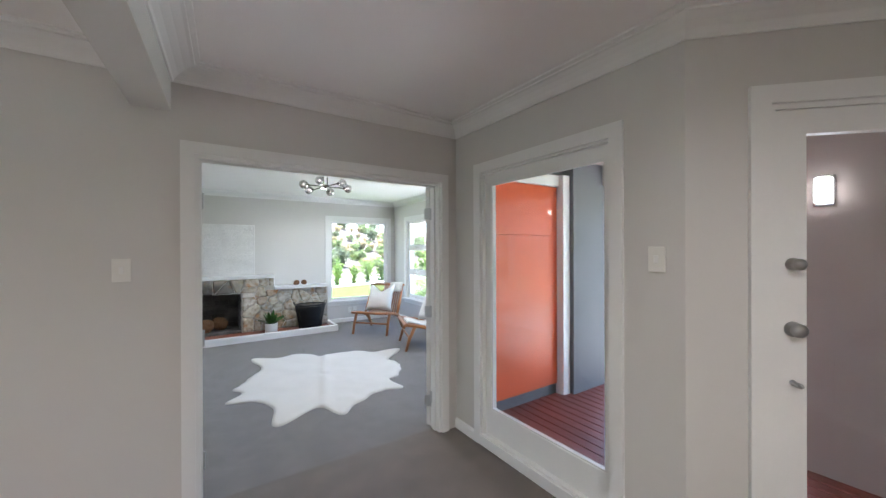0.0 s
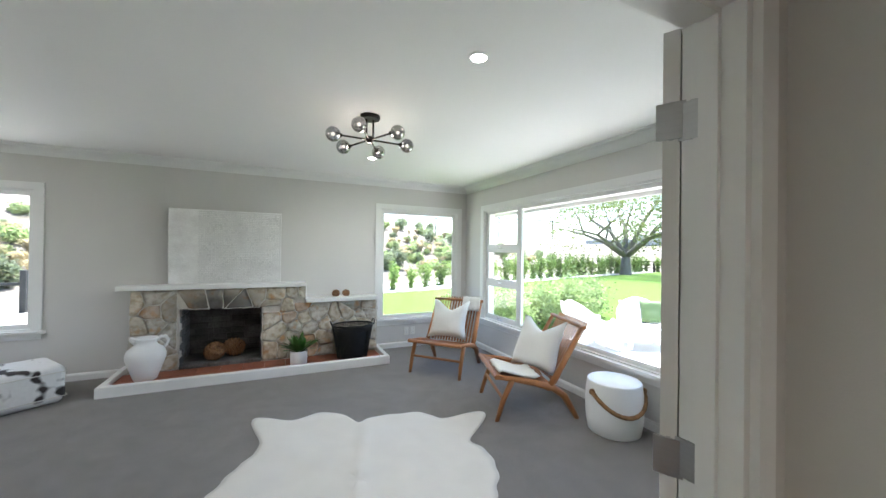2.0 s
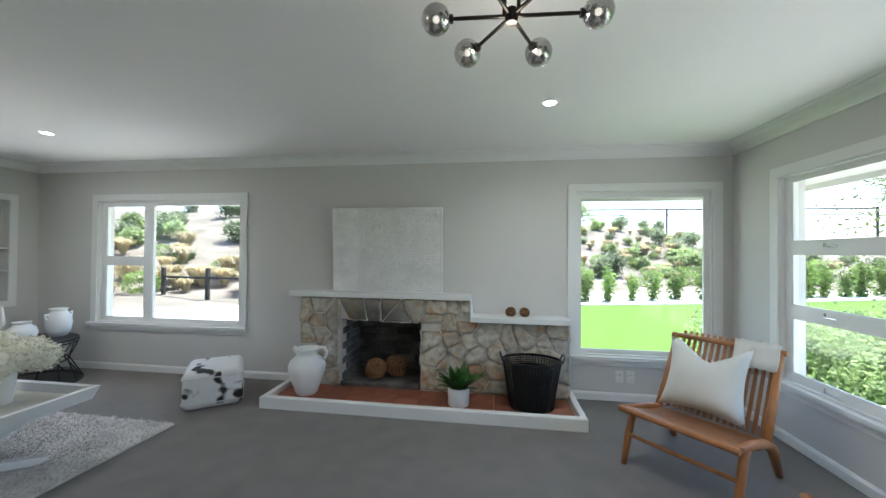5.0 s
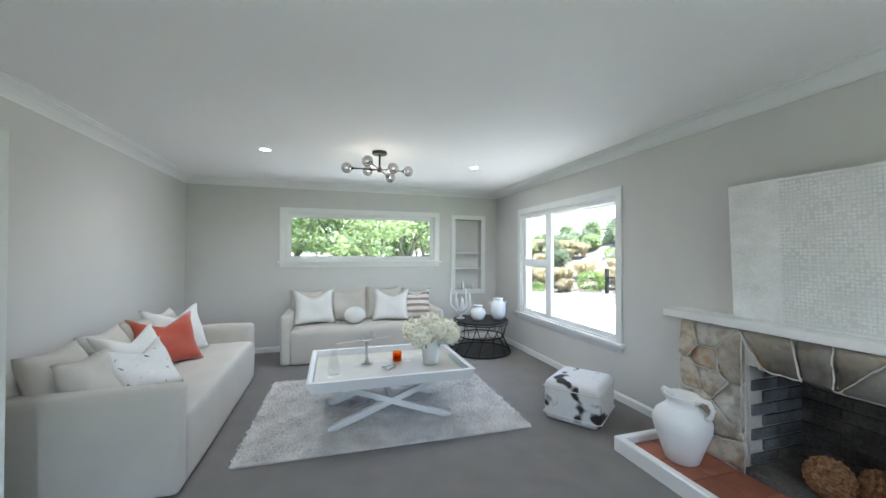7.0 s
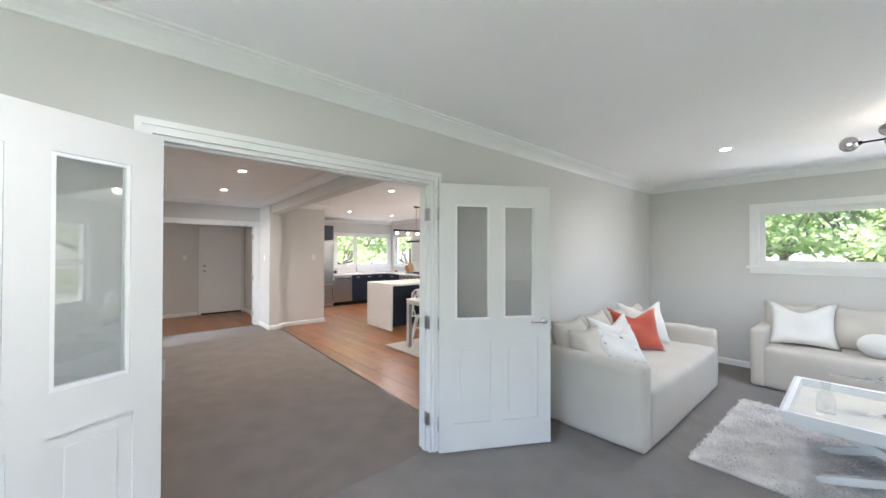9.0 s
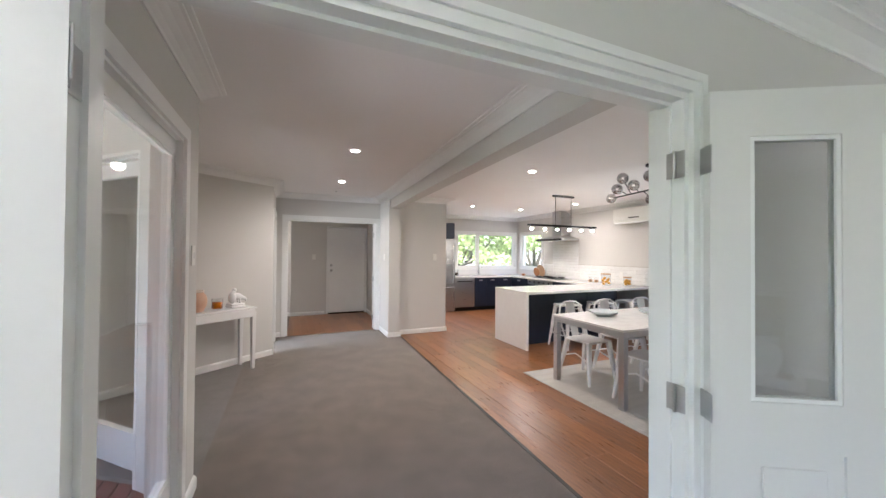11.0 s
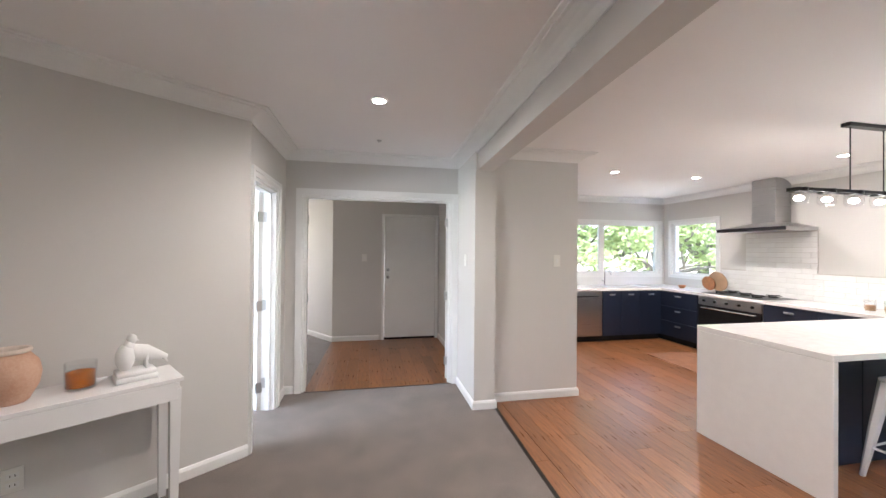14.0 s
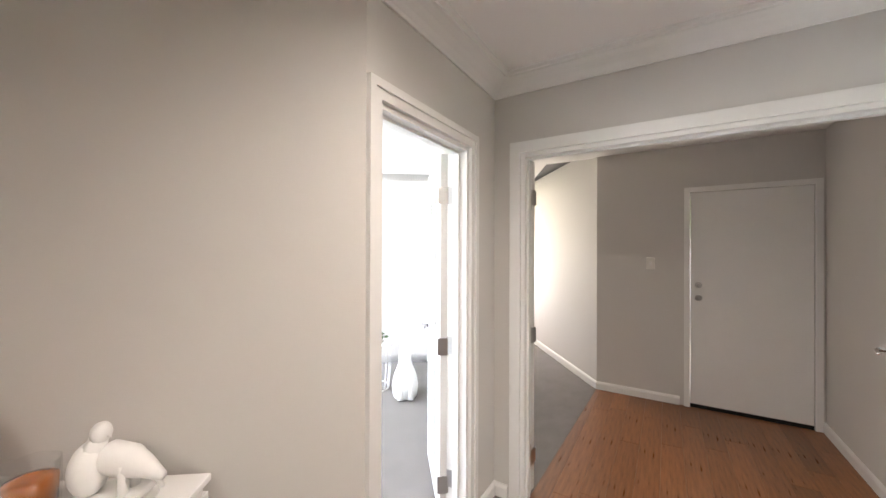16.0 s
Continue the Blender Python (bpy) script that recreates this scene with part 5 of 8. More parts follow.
# ---------------------------------------------------------------- fireplace
def clip(poly, nx, ny, c):
    """The part of a polygon where nx*x + ny*y <= c."""
    out = []
    for i, p in enumerate(poly):
        q = poly[(i + 1) % len(poly)]
        a, b = nx * p[0] + ny * p[1] - c, nx * q[0] + ny * q[1] - c
        if a <= 0:
            out.append(p)
        if a * b < 0:
            k = a / (a - b)
            out.append((p[0] + (q[0] - p[0]) * k, p[1] + (q[1] - p[1]) * k))
    return out


def inset_poly(poly, d):
    res = poly
    n = len(poly)
    area = sum(poly[i][0] * poly[(i + 1) % n][1] - poly[(i + 1) % n][0] * poly[i][1] for i in range(n))
    sg = 1 if area > 0 else -1
    for i in range(n):
        (x0, y0), (x1, y1) = poly[i], poly[(i + 1) % n]
        L = math.hypot(x1 - x0, y1 - y0)
        if L < 1e-6:
            continue
        nx, ny = sg * (y1 - y0) / L, -sg * (x1 - x0) / L
        res = clip(res, nx, ny, nx * x0 + ny * y0 - d)
        if len(res) < 3:
            return []
    return res


FACE = 6.955
MOUTH = (-0.37, 0.495, 0.735)          # the fire's opening: two sides and the head
STEP = (0.97, 0.755)                   # the breast drops to the low shelf here


def rubble(x0, x1, z0, z1, size, seed):
    """Cells of uneven field stones over the stepped face, with none in the mouth of the fire."""
    rr = random.Random(seed)
    sites = []
    nx, nz = int((x1 - x0) / size), int((z1 - z0) / (size * 0.86))
    for k in range(nz):
        for i in range(nx + 1):
            x = x0 + (i + 0.5 * (k % 2) + rr.uniform(-0.38, 0.38)) * (x1 - x0) / nx
            z = z0 + (k + 0.5 + rr.uniform(-0.38, 0.38)) * (z1 - z0) / nz
            mouth = MOUTH[0] - 0.03 < x < MOUTH[1] + 0.03 and z < MOUTH[2] + 0.03
            if mouth or not x0 + 0.02 < x < x1 - 0.02 or (x > STEP[0] - 0.02 and z > STEP[1] - 0.03) or rr.random() < 0.12:
                continue
            sites.append((x, z))
    out = []
    for a in sites:
        poly = [(x0, z0), (x1, z0), (x1, z1), (x0, z1)]
        for b in sites:
            if b is a:
                continue
            poly = clip(poly, b[0] - a[0], b[1] - a[1], (b[0] ** 2 + b[1] ** 2 - a[0] ** 2 - a[1] ** 2) / 2)
            if len(poly) < 3:
                break
        out_by = rr.uniform(0.0, 0.022)
        if a[1] >= MOUTH[2]:
            poly = clip(poly, 0, -1, -(MOUTH[2] - out_by)) if MOUTH[0] - 0.12 < a[0] < MOUTH[1] + 0.12 else poly
        elif a[0] < MOUTH[0]:
            poly = clip(poly, 1, 0, MOUTH[0] + out_by)
        elif a[0] > MOUTH[1] and a[0] < 1.0:
            poly = clip(poly, -1, 0, out_by - MOUTH[1])
        if a[0] > STEP[0] or (a[1] < STEP[1] and a[0] > 0.9):
            poly = clip(poly, 0, 1, STEP[1])
        elif a[1] < STEP[1] and a[0] > 0.7:
            poly = clip(poly, 1, 0, STEP[0]) if max(p[1] for p in poly) > STEP[1] else poly
        elif a[1] > STEP[1]:
            poly = clip(poly, 1, 0, STEP[0])
        if len(poly) >= 3:
            out.append(poly)
    return out


def cut_fine(poly, step, closed=True):
    out = []
    n = len(poly)
    for i in range(n if closed else n - 1):
        (ax, az), (bx, bz) = poly[i], poly[(i + 1) % n]
        k = max(1, int(math.hypot(bx - ax, bz - az) / step))
        out += [(ax + (bx - ax) * j / k, az + (bz - az) * j / k) for j in range(k)]
    return out if closed else out + [poly[-1]]


def stone(poly, rs):
    """One rough-faced stone: a rounded outline that swells to an uneven, tilted face."""
    q = cut_fine(inset_poly(poly, 0.002), 0.026)
    for _ in range(1):
        q = [((q[i - 1][0] + 2 * p[0] + q[(i + 1) % len(q)][0]) / 4, (q[i - 1][1] + 2 * p[1] + q[(i + 1) % len(q)][1]) / 4) for i, p in enumerate(q)]
    cx, cz = sum(p[0] for p in q) / len(q), sum(p[1] for p in q) / len(q)
    depth, tx, tz = rs.uniform(0.014, 0.030), rs.uniform(-0.16, 0.16), rs.uniform(-0.16, 0.16)
    b = bmesh.new()
    rows = []
    for s, k in ((1.0, -0.5), (0.985, 0.45), (0.93, 0.85), (0.66, 1.0), (0.34, 1.05)):
        row = []
        for x, z in q:
            px, pz = cx + (x - cx) * s, cz + (z - cz) * s
            rough = noise.noise((px * 14, pz * 14, cx * 9)) + 0.6 * noise.noise((px * 37, pz * 37, 2.0))
            y = FACE - depth * k - (0.014 * rough + tx * (px - cx) + tz * (pz - cz)) * (k > 0)
            row.append(b.verts.new((px, y, pz)))
        rows.append(row)
    mid = b.verts.new((cx, FACE - depth, cz))
    n = len(q)
    for p, r in zip(rows, rows[1:]):
        for i in range(n):
            b.faces.new((p[i], p[(i + 1) % n], r[(i + 1) % n], r[i]))
    for i in range(n):
        b.faces.new((rows[-1][i], rows[-1][(i + 1) % n], mid))
    bmesh.ops.recalc_face_normals(b, faces=b.faces[:])
    return b


fp = thing("fireplace", "rough fieldstone fireplace with pale raised mortar joints", "fireplace")
part("core", holed((0, FACE + 0.012), (1, 0), -0.79, 0.97, 0.055, 0.955, 0, 0.16, [(-0.37, 0.495, 0.0, 0.73)]), JOINT, fp, "pale mortar behind the stones")
part("core", box(0.971, 1.90, FACE + 0.012, 7.128, 0.055, 0.755), JOINT, fp, "pale mortar behind the stones")
rs = random.Random(9)
seams = {}
for poly in rubble(-0.79, 1.90, 0.06, 0.955, 0.162, 31):
    if len(inset_poly(poly, 0.004)) < 3:
        continue
    part("stone", stone(poly, rs), ROCK, fp, smooth=True)
    for i, p in enumerate(poly):
        e = poly[(i + 1) % len(poly)]
        key = tuple(sorted(((round(p[0], 2), round(p[1], 2)), (round(e[0], 2), round(e[1], 2)))))
        if math.hypot(p[0] - e[0], p[1] - e[1]) > 0.012:
            seams.setdefault(key, (p, e))
# raised ribbons of mortar on the joints
for p, e in seams.values():
    if rs.random() < 0.84:
        pts = [(x + 0.012 * noise.noise((x * 22, z * 22, 5.0)), FACE - 0.021 - 0.006 * noise.noise((x * 9, z * 9, 1.0)), z + 0.012 * noise.noise((x * 22, z * 22, 8.0))) for x, z in cut_fine([p, e], 0.03, False)]
        part("mortar_joint", tube(pts, [rs.uniform(0.0034, 0.0062) for _ in pts], 6), JOINT, fp, smooth=True)
# firebox
fb = thing("firebox", "soot-blackened brick firebox", "firebox", kind="structure")
part("shell", join(box(-0.35, 0.475, 7.46, 7.50, 0.06, 0.74), box(-0.35, 0.475, 6.98, 7.46, 0.72, 0.74)), SOOT, fb)
for x in (-0.372, 0.477):
    part("cheek", box(x, x + 0.02, 6.98, 7.50, 0.06, 0.74), MORTAR, fb, "smoke-greyed mortar of the side bricks")
part("hearth_floor", box(-0.35, 0.475, 6.93, 7.46, 0.055, 0.10, 0.006, 1), SOOT, fb)
for k in range(8):
    z = 0.105 + 0.077 * k
    for j in range(2):
        y = 6.99 + 0.235 * j + (0.1 if k % 2 else 0)
        part("firebrick", box(-0.351, -0.336, y, min(y + 0.225, 7.46), z, z + 0.066, 0.003, 1), FIREBRICK, fb)
        part("firebrick", box(0.461, 0.476, y, min(y + 0.225, 7.46), z, z + 0.066, 0.003, 1), FIREBRICK, fb)
    for j in range(4):
        x = -0.335 + 0.2 * j + (0.05 if k % 2 else 0)
        part("firebrick", box(x, min(x + 0.19, 0.46), 7.445, 7.461, z, z + 0.07, 0.003, 1), SOOT, fb)
hearth = thing("hearth", "raised terracotta-tiled hearth with a white kerb", "hearth")
part("bed", box(-0.84, 1.89, 6.48, 7.125, 0.0, 0.045), MORTAR, hearth)
tl = part("tile", box(0, 0.222, 0, 0.222, 0.045, 0.06, 0.003, 1), TERRA, hearth, m=pose(-0.835, 6.49, 0))
for i in range(12):
    for j in range(2):
        if i or j:
            share("tile", tl, hearth, pose(-0.835 + 0.2265 * i, 6.49 + 0.2265 * j, 0))
kb = [(0, 0), (0.055, 0), (0.055, 0.100), (0.047, 0.108), (0.008, 0.108), (0, 0.100)]
part("kerb", sweep([(-0.89, 7.125), (-0.89, 6.43), (1.945, 6.43), (1.945, 7.125)], kb), TRIM, hearth, "white painted kerb")
mt = tagged(part("mantel_shelf", box(-0.905, 0.972, 6.905, 7.128, 0.957, 1.008, 0.004, 2), TRIM), "long white painted mantel shelf", "mantel shelf")
mt2 = tagged(part("mantel_shelf", box(0.975, 1.91, 6.865, 7.128, 0.757, 0.808, 0.004, 2), TRIM), "lower white painted mantel shelf", "mantel shelf")
tagged(part("mantel_end", box(0.9725, 0.985, 6.925, 7.128, 0.8085, 1.008, 0.002, 1), TRIM), "white upright end board between the shelves", "trim", kind="structure")

# canvas leaning on the mantel shelf
cv = thing("canvas_painting", "large white textured abstract canvas leaning on the shelf", "painting", pose(0.103, 7.045, 1.0095, 3.0, 0, 0))
part("canvas", box(-0.58, 0.58, -0.018, 0.018, 0, 0.865, 0.004, 2), CANVAS, cv)
part("woven_ground", box(-0.30, 0.572, -0.0188, -0.0175, 0.012, 0.85), GROUND_SHADE, cv, "woven ground greyed as shade between the dabs")
rr = random.Random(17)
b = None
for i in range(46):
    for j in range(40):
        if rr.random() < 0.86:
            x, z = -0.30 + 0.86 * i / 46 + rr.uniform(-0.002, 0.002), 0.025 + 0.82 * j / 40 + rr.uniform(-0.002, 0.002)
            b = box(x, x + 0.013, -0.0215, -0.0175, z, z + 0.014, 0, bm=b) if b else box(x, x + 0.013, -0.0215, -0.0175, z, z + 0.014)
part("impasto_relief", b, CANVAS, cv, "rows of raised white paint dabs")


def pine_cone(m, s, label):
    t = thing("pine_cone", label, "pine cone", m)
    b = lathe([(0, -0.06 * s), (0.035 * s, -0.04 * s), (0.045 * s, 0), (0.03 * s, 0.045 * s), (0, 0.07 * s)], 12)
    part("core", b, CONE, t)
    b = None
    for k in range(9):
        z = -0.05 + 0.013 * k
        r = 0.052 * math.sqrt(max(0.05, 1 - ((z + 0.005) / 0.075) ** 2))
        for i in range(11):
            a = 6.283 * (i + 0.5 * (k % 2)) / 11
            c = ball(0.0125 * s, (r * s * math.cos(a), r * s * math.sin(a), z * s), 6, squash=(1, 1, 0.36))
            b = join(b, c) if b else c
    part("cone_body", b, CONE, t)
    return t


pine_cone(pose(1.36, 7.0, 0.848, 75, 0, 20), 0.78, "brown pine cone on the low mantel shelf")
pine_cone(pose(1.49, 7.0, 0.848, 75, 0, -35), 0.75, "brown pine cone on the low mantel shelf")
pine_cone(pose(-0.02, 7.08, 0.20, 65, 0, 30), 1.75, "large brown pine cone in the firebox")
pine_cone(pose(0.17, 7.18, 0.21, 70, 0, -50), 1.75, "large brown pine cone in the firebox")

jug = thing("jug_vase", "matt white earthenware jug on the hearth", "vase", Matrix.LocRotScale((-0.58, 6.70, 0.061), Euler((0, 0, 0.2)), (0.86, 0.86, 0.97)))
part("body", lathe([(0, 0), (0.105, 0), (0.115, 0.01), (0.15, 0.10), (0.195, 0.22), (0.20, 0.27), (0.18, 0.32), (0.12, 0.365), (0.10, 0.39), (0.105, 0.42), (0.125, 0.44), (0.118, 0.445), (0.09, 0.41), (0.08, 0.38), (0, 0.36)], 36), WHITE_CER, jug, smooth=True)
part("handle", tube([(0.09, 0, 0.40), (0.14, 0, 0.445), (0.19, 0, 0.44), (0.215, 0, 0.40), (0.20, 0, 0.35), (0.165, 0, 0.325)], [0.016, 0.018, 0.018, 0.017, 0.016, 0.016], 10), WHITE_CER, jug, smooth=True)
part("spout", tube([(-0.08, 0, 0.40), (-0.125, 0, 0.43), (-0.15, 0, 0.45)], [0.04, 0.032, 0.02], 10), WHITE_CER, jug, smooth=True)

pp = thing("potted_plant", "small green rosette plant in a white pot on the hearth", "potted plant", Matrix.LocRotScale((0.89, 6.66, 0.061), Euler((0, 0, 0)), (1.12, 1.12, 1.05)))
part("pot", lathe([(0, 0), (0.078, 0), (0.084, 0.006), (0.088, 0.15), (0.084, 0.155), (0.078, 0.15), (0.076, 0.12), (0, 0.12)], 28), WHITE_CER, pp, smooth=True)
part("soil", lathe([(0, 0.125), (0.075, 0.121)], 20), BARK, pp)
rr = random.Random(4)
for i in range(26):
    a, tilt, L = i * 2.4, rr.uniform(0.25, 1.1), rr.uniform(0.20, 0.29)
    b = bmesh.new()
    d = Vector((math.cos(a), math.sin(a), 0))
    w = Vector((-d.y, d.x, 0))
    rows = []
    for k in range(6):
        s = k / 5
        p = d * (L * s * math.sin(tilt) + 0.01) + Vector((0, 0, 0.12 + L * s * math.cos(tilt) - 0.05 * s * s * tilt))
        wd = 0.033 * math.sin(min(3.0, 0.5 + 2.6 * s)) * (1 if k < 5 else 0.1)
        rows.append((b.verts.new(p + w * wd + Vector((0, 0, 0.006))), b.verts.new(p), b.verts.new(p - w * wd + Vector((0, 0, 0.006)))))
    for p, q in zip(rows, rows[1:]):
        b.faces.new((p[0], p[1], q[1], q[0]))
        b.faces.new((p[1], p[2], q[2], q[1]))
    part("leaf", b, LEAF_D, pp, smooth=True)

bk = thing("log_basket", "black woven wire log basket on the hearth", "basket", pose(1.53, 6.705, 0.061))
b = None
for k in range(23):
    z = 0.008 + 0.018 * k
    r = 0.165 + 0.06 * k / 22
    b = tube([(r * math.cos(6.283 * i / 40) * 1.12, r * math.sin(6.283 * i / 40) * 0.84, z) for i in range(40)], 0.0042, 4, b, True)
part("weave", b, BLACK, bk)
b = None
for i in range(56):
    a = 6.283 * i / 56
    b = tube([(0.165 * math.cos(a) * 1.12, 0.165 * math.sin(a) * 0.84, 0.004), (0.226 * math.cos(a) * 1.12, 0.226 * math.sin(a) * 0.84, 0.41)], 0.0040, 4, b)
part("ribs", b, BLACK, bk)
part("liner", lathe([(0, 0.004), (0.138, 0.004), (0.182, 0.34)], 32), DARK, bk, "dark inner liner")
part("rim", tube([(0.228 * math.cos(6.283 * i / 40) * 1.12, 0.228 * math.sin(6.283 * i / 40) * 0.84, 0.415) for i in range(40)], 0.009, 8, closed=True), BLACK, bk)
for sx in (-1, 1):
    part("handle", tube([(sx * 0.255, -0.06, 0.41), (sx * 0.272, -0.055, 0.46), (sx * 0.275, 0.0, 0.475), (sx * 0.272, 0.055, 0.46), (sx * 0.255, 0.06, 0.41)], 0.006, 6), BLACK, bk)


def wall_plate(name, label, m, kind="switch"):
    t = thing(name, label, "light switch" if kind == "switch" else "power socket", m)
    part("plate", box(-0.037, 0.037, -0.009, -0.001, -0.058, 0.058, 0.003, 2), PLASTIC, t)
    if kind == "switch":
        part("rocker", box(-0.010, 0.010, -0.014, -0.0095, -0.018, 0.018, 0.002, 1), TRIM, t)
    else:
        for z in (-0.022, 0.022):
            part("socket_face", box(-0.022, 0.022, -0.011, -0.0095, z - 0.014, z + 0.014, 0.001, 1), TRIM, t)
            for dx in (-0.008, 0.008):
                part("slot", box(dx - 0.0015, dx + 0.0015, -0.0125, -0.0112, z - 0.004, z + 0.006), DARK, t)
            part("rocker", box(0.012, 0.019, -0.0135, -0.0112, z - 0.004, z + 0.005, 0.001, 1), TRIM, t)
    return t


wall_plate("power_socket", "white double power socket low on the wall", pose(2.40, 7.13, 0.235), "socket")
wall_plate("power_socket", "grey-white aerial socket low on the wall", pose(2.50, 7.13, 0.235), "socket")
wall_plate("light_switch", "cream light switch beside the double doors", pose(-0.40, 2.44, 1.36))
wall_plate("light_switch", "cream light switch beside the sidelight", pose(1.66, 0.875, 1.41, 0, 0, -90))
wall_plate("light_switch", "cream light switch on the nib wall", pose(-1.31, -2.78, 1.36, 0, 0, 180))
wall_plate("light_switch", "cream light switch on the post", pose(-0.42, -2.95, 1.36, 0, 0, 90))
wall_plate("light_switch", "white light switch in the passage", pose(0.62, -5.40, 1.33, 0, 0, 180))

# ---------------------------------------------------------------- hide, chairs and stool
LOBES = ((23, 0.44, 8), (46, 0.16, 16), (118, 0.45, 7), (98, 0.24, 14), (78, -0.10, 6), (150, -0.03, 10), (174, 0.06, 4), (194, 0.17, 5), (212, -0.05, 5), (236, 0.33, 8), (263, 0.25, 6), (275, 0.06, 6), (305, 0.16, 5), (318, -0.10, 5), (354, 0.06, 12))
b = bmesh.new()
hc = b.verts.new((0, 0, 0.018))
rings = []
N = 260
for ring in range(1, 21):
    row = []
    for i in range(N):
        a = 360 * i / N
        r = 0.85
        for la, ex, wd in LOBES:
            d = (a - la + 180) % 360 - 180
            r += ex * math.exp(-(d / wd) ** 2)
        r += 0.009 * math.sin(radians(a) * 17 + 1.0) + 0.006 * math.sin(radians(a) * 31)
        s = ring / 20
        x, y = r * s * math.cos(radians(a)), r * s * math.sin(radians(a))
        spine = math.exp(-((x * 0.96 - y * 0.27) / 0.05) ** 2) * (1 - s * 0.5)
        z = 0.007 + 0.026 * spine + 0.010 * (noise.noise((x * 3.1, y * 3.1, 1)) + 0.6 + 0.45 * abs(noise.noise((x * 5 + y * 2, y * 4, 4)))) * (1 if ring < 20 else 0.3)
        row.append(b.verts.new((x, y, max(0.004, z))))
    rings.append(row)
for i in range(N):
    j = (i + 1) % N
    b.faces.new((hc, rings[0][i], rings[0][j]))
    for p, q in zip(rings, rings[1:]):
        b.faces.new((p[i], q[i], q[j], p[j]))
lowr = [b.verts.new((v.co.x, v.co.y, 0.001)) for v in rings[-1]]
for i in range(N):
    j = (i + 1) % N
    b.faces.new((rings[-1][i], lowr[i], lowr[j], rings[-1][j]))
bmesh.ops.recalc_face_normals(b, faces=b.faces[:])
tagged(part("hide_rug", b, HIDE, smooth=True, m=pose(1.1, 4.25, 0)), "creamy white cow hide laid on the grey carpet", "rug")


def lounge_chair(m):
    """A low teak easy chair with a slung seat and back of leather cord; its front is towards -y."""
    t = thing("lounge_chair", "low teak lounge chair with woven brown cord seat", "chair", m, "pair of lounge chairs")
    W = 0.33
    for sx in (-1, 1):
        x = sx * (W - 0.02)
        # rail that sweeps from the front edge down into the splayed rear leg
        part("side_rail", tube([(x, -0.36, 0.375), (x, -0.10, 0.335), (x, 0.14, 0.27), (x, 0.24, 0.20), (x, 0.36, 0.0)], [0.021, 0.025, 0.032, 0.030, 0.020], 8), TEAK, t, smooth=True)
        part("front_leg", tube([(x, -0.22, 0.345), (x * 1.0, -0.30, 0.17), (x * 1.0, -0.35, 0.0)], [0.026, 0.023, 0.018], 8), TEAK, t, smooth=True)
        part("back_post", tube([(x, 0.10, 0.27), (x, 0.22, 0.46), (x, 0.40, 0.79)], [0.026, 0.024, 0.018], 8), TEAK, t, smooth=True)
    part("front_rail", tube([(-W, -0.36, 0.375), (W, -0.36, 0.375)], 0.020, 10), TEAK, t)
    part("rear_rail", tube([(-W, 0.13, 0.275), (W, 0.13, 0.275)], 0.018, 10), TEAK, t)
    part("top_rail", tube([(-W - 0.01, 0.40, 0.785), (W + 0.01, 0.40, 0.785)], 0.018, 10), TEAK, t)
    part("stretcher", tube([(-W + 0.03, -0.30, 0.19), (W - 0.03, -0.30, 0.19)], 0.014, 8), TEAK, t)
    sl = box(-0.011, 0.011, -0.004, 0.004, 0, 0.60, 0.002, 1)
    first_s = part("back_strap", sl, TEAK, t, m=pose(-0.27, 0.175, 0.29, -28.5, 0, 0))
    for i in range(1, 15):
        share("back_strap", first_s, t, pose(-0.27 + 0.0386 * i, 0.175, 0.29, -28.5, 0, 0))
    st = None
    for i in range(21):
        y = -0.345 + 0.0228 * i
        z = 0.392 - 0.11 * ((y + 0.36) / 0.5) - 0.018 * math.sin(math.pi * (y + 0.36) / 0.5)
        c = tube([(-W + 0.0, y, z), (0, y, z - 0.012), (W - 0.0, y, z)], 0.0105, 6)
        part("seat_cord", c, CANE, t)
    return t


c1 = lounge_chair(pose(2.54, 6.03, 0, 0, 0, -48.7))
c2 = lounge_chair(pose(2.76, 4.77, 0, 0, 0, -108.7))
for m, rz, turn in (((2.54, 6.03), -48.7, 2), ((2.76, 4.77), -108.7, 30)):
    tagged(part("chair_cushion", cushion(0.50, 0.50, 0.19, seed=int(m[0] * 100), pinch=0.13, chop=0.25), CUSH_W, smooth=True, m=pose(m[0], m[1], 0, 0, 0, rz) @ pose(-0.02 if turn < 9 else 0.04, 0.04, 0.345, -24, 0, turn)), "plump white linen cushion on the lounge chair", "cushion")


def throw(name, label, m, w, path, seed):
    """Folded cloth that follows a path in the yz plane."""
    b = bmesh.new()
    rows = []
    nx = 12
    for k, (y, z) in enumerate(path):
        rows.append([b.verts.new((-w / 2 + w * i / nx, y + 0.006 * math.sin(i * 1.3 + k), z + 0.006 * math.sin(i * 2.1 + k * 0.7 + seed))) for i in range(nx + 1)])
    for p, q in zip(rows, rows[1:]):
        for i in range(nx):
            b.faces.new((p[i], p[i + 1], q[i + 1], q[i]))
    bmesh.ops.recalc_face_normals(b, faces=b.faces[:])
    bmesh.ops.solidify(b, geom=b.faces[:], thickness=0.012)
    return tagged(part(name, b, CUSH_W, smooth=True, m=m), label, "throw")


throw("throw", "white knitted throw draped over the chair back", pose(2.54, 6.03, 0, 0, 0, -48.7) @ pose(0.19, -0.012, 0.012), 0.24, [(0.325, 0.66), (0.350, 0.71), (0.385, 0.79), (0.405, 0.825), (0.425, 0.80), (0.41, 0.70), (0.39, 0.6)], 1)
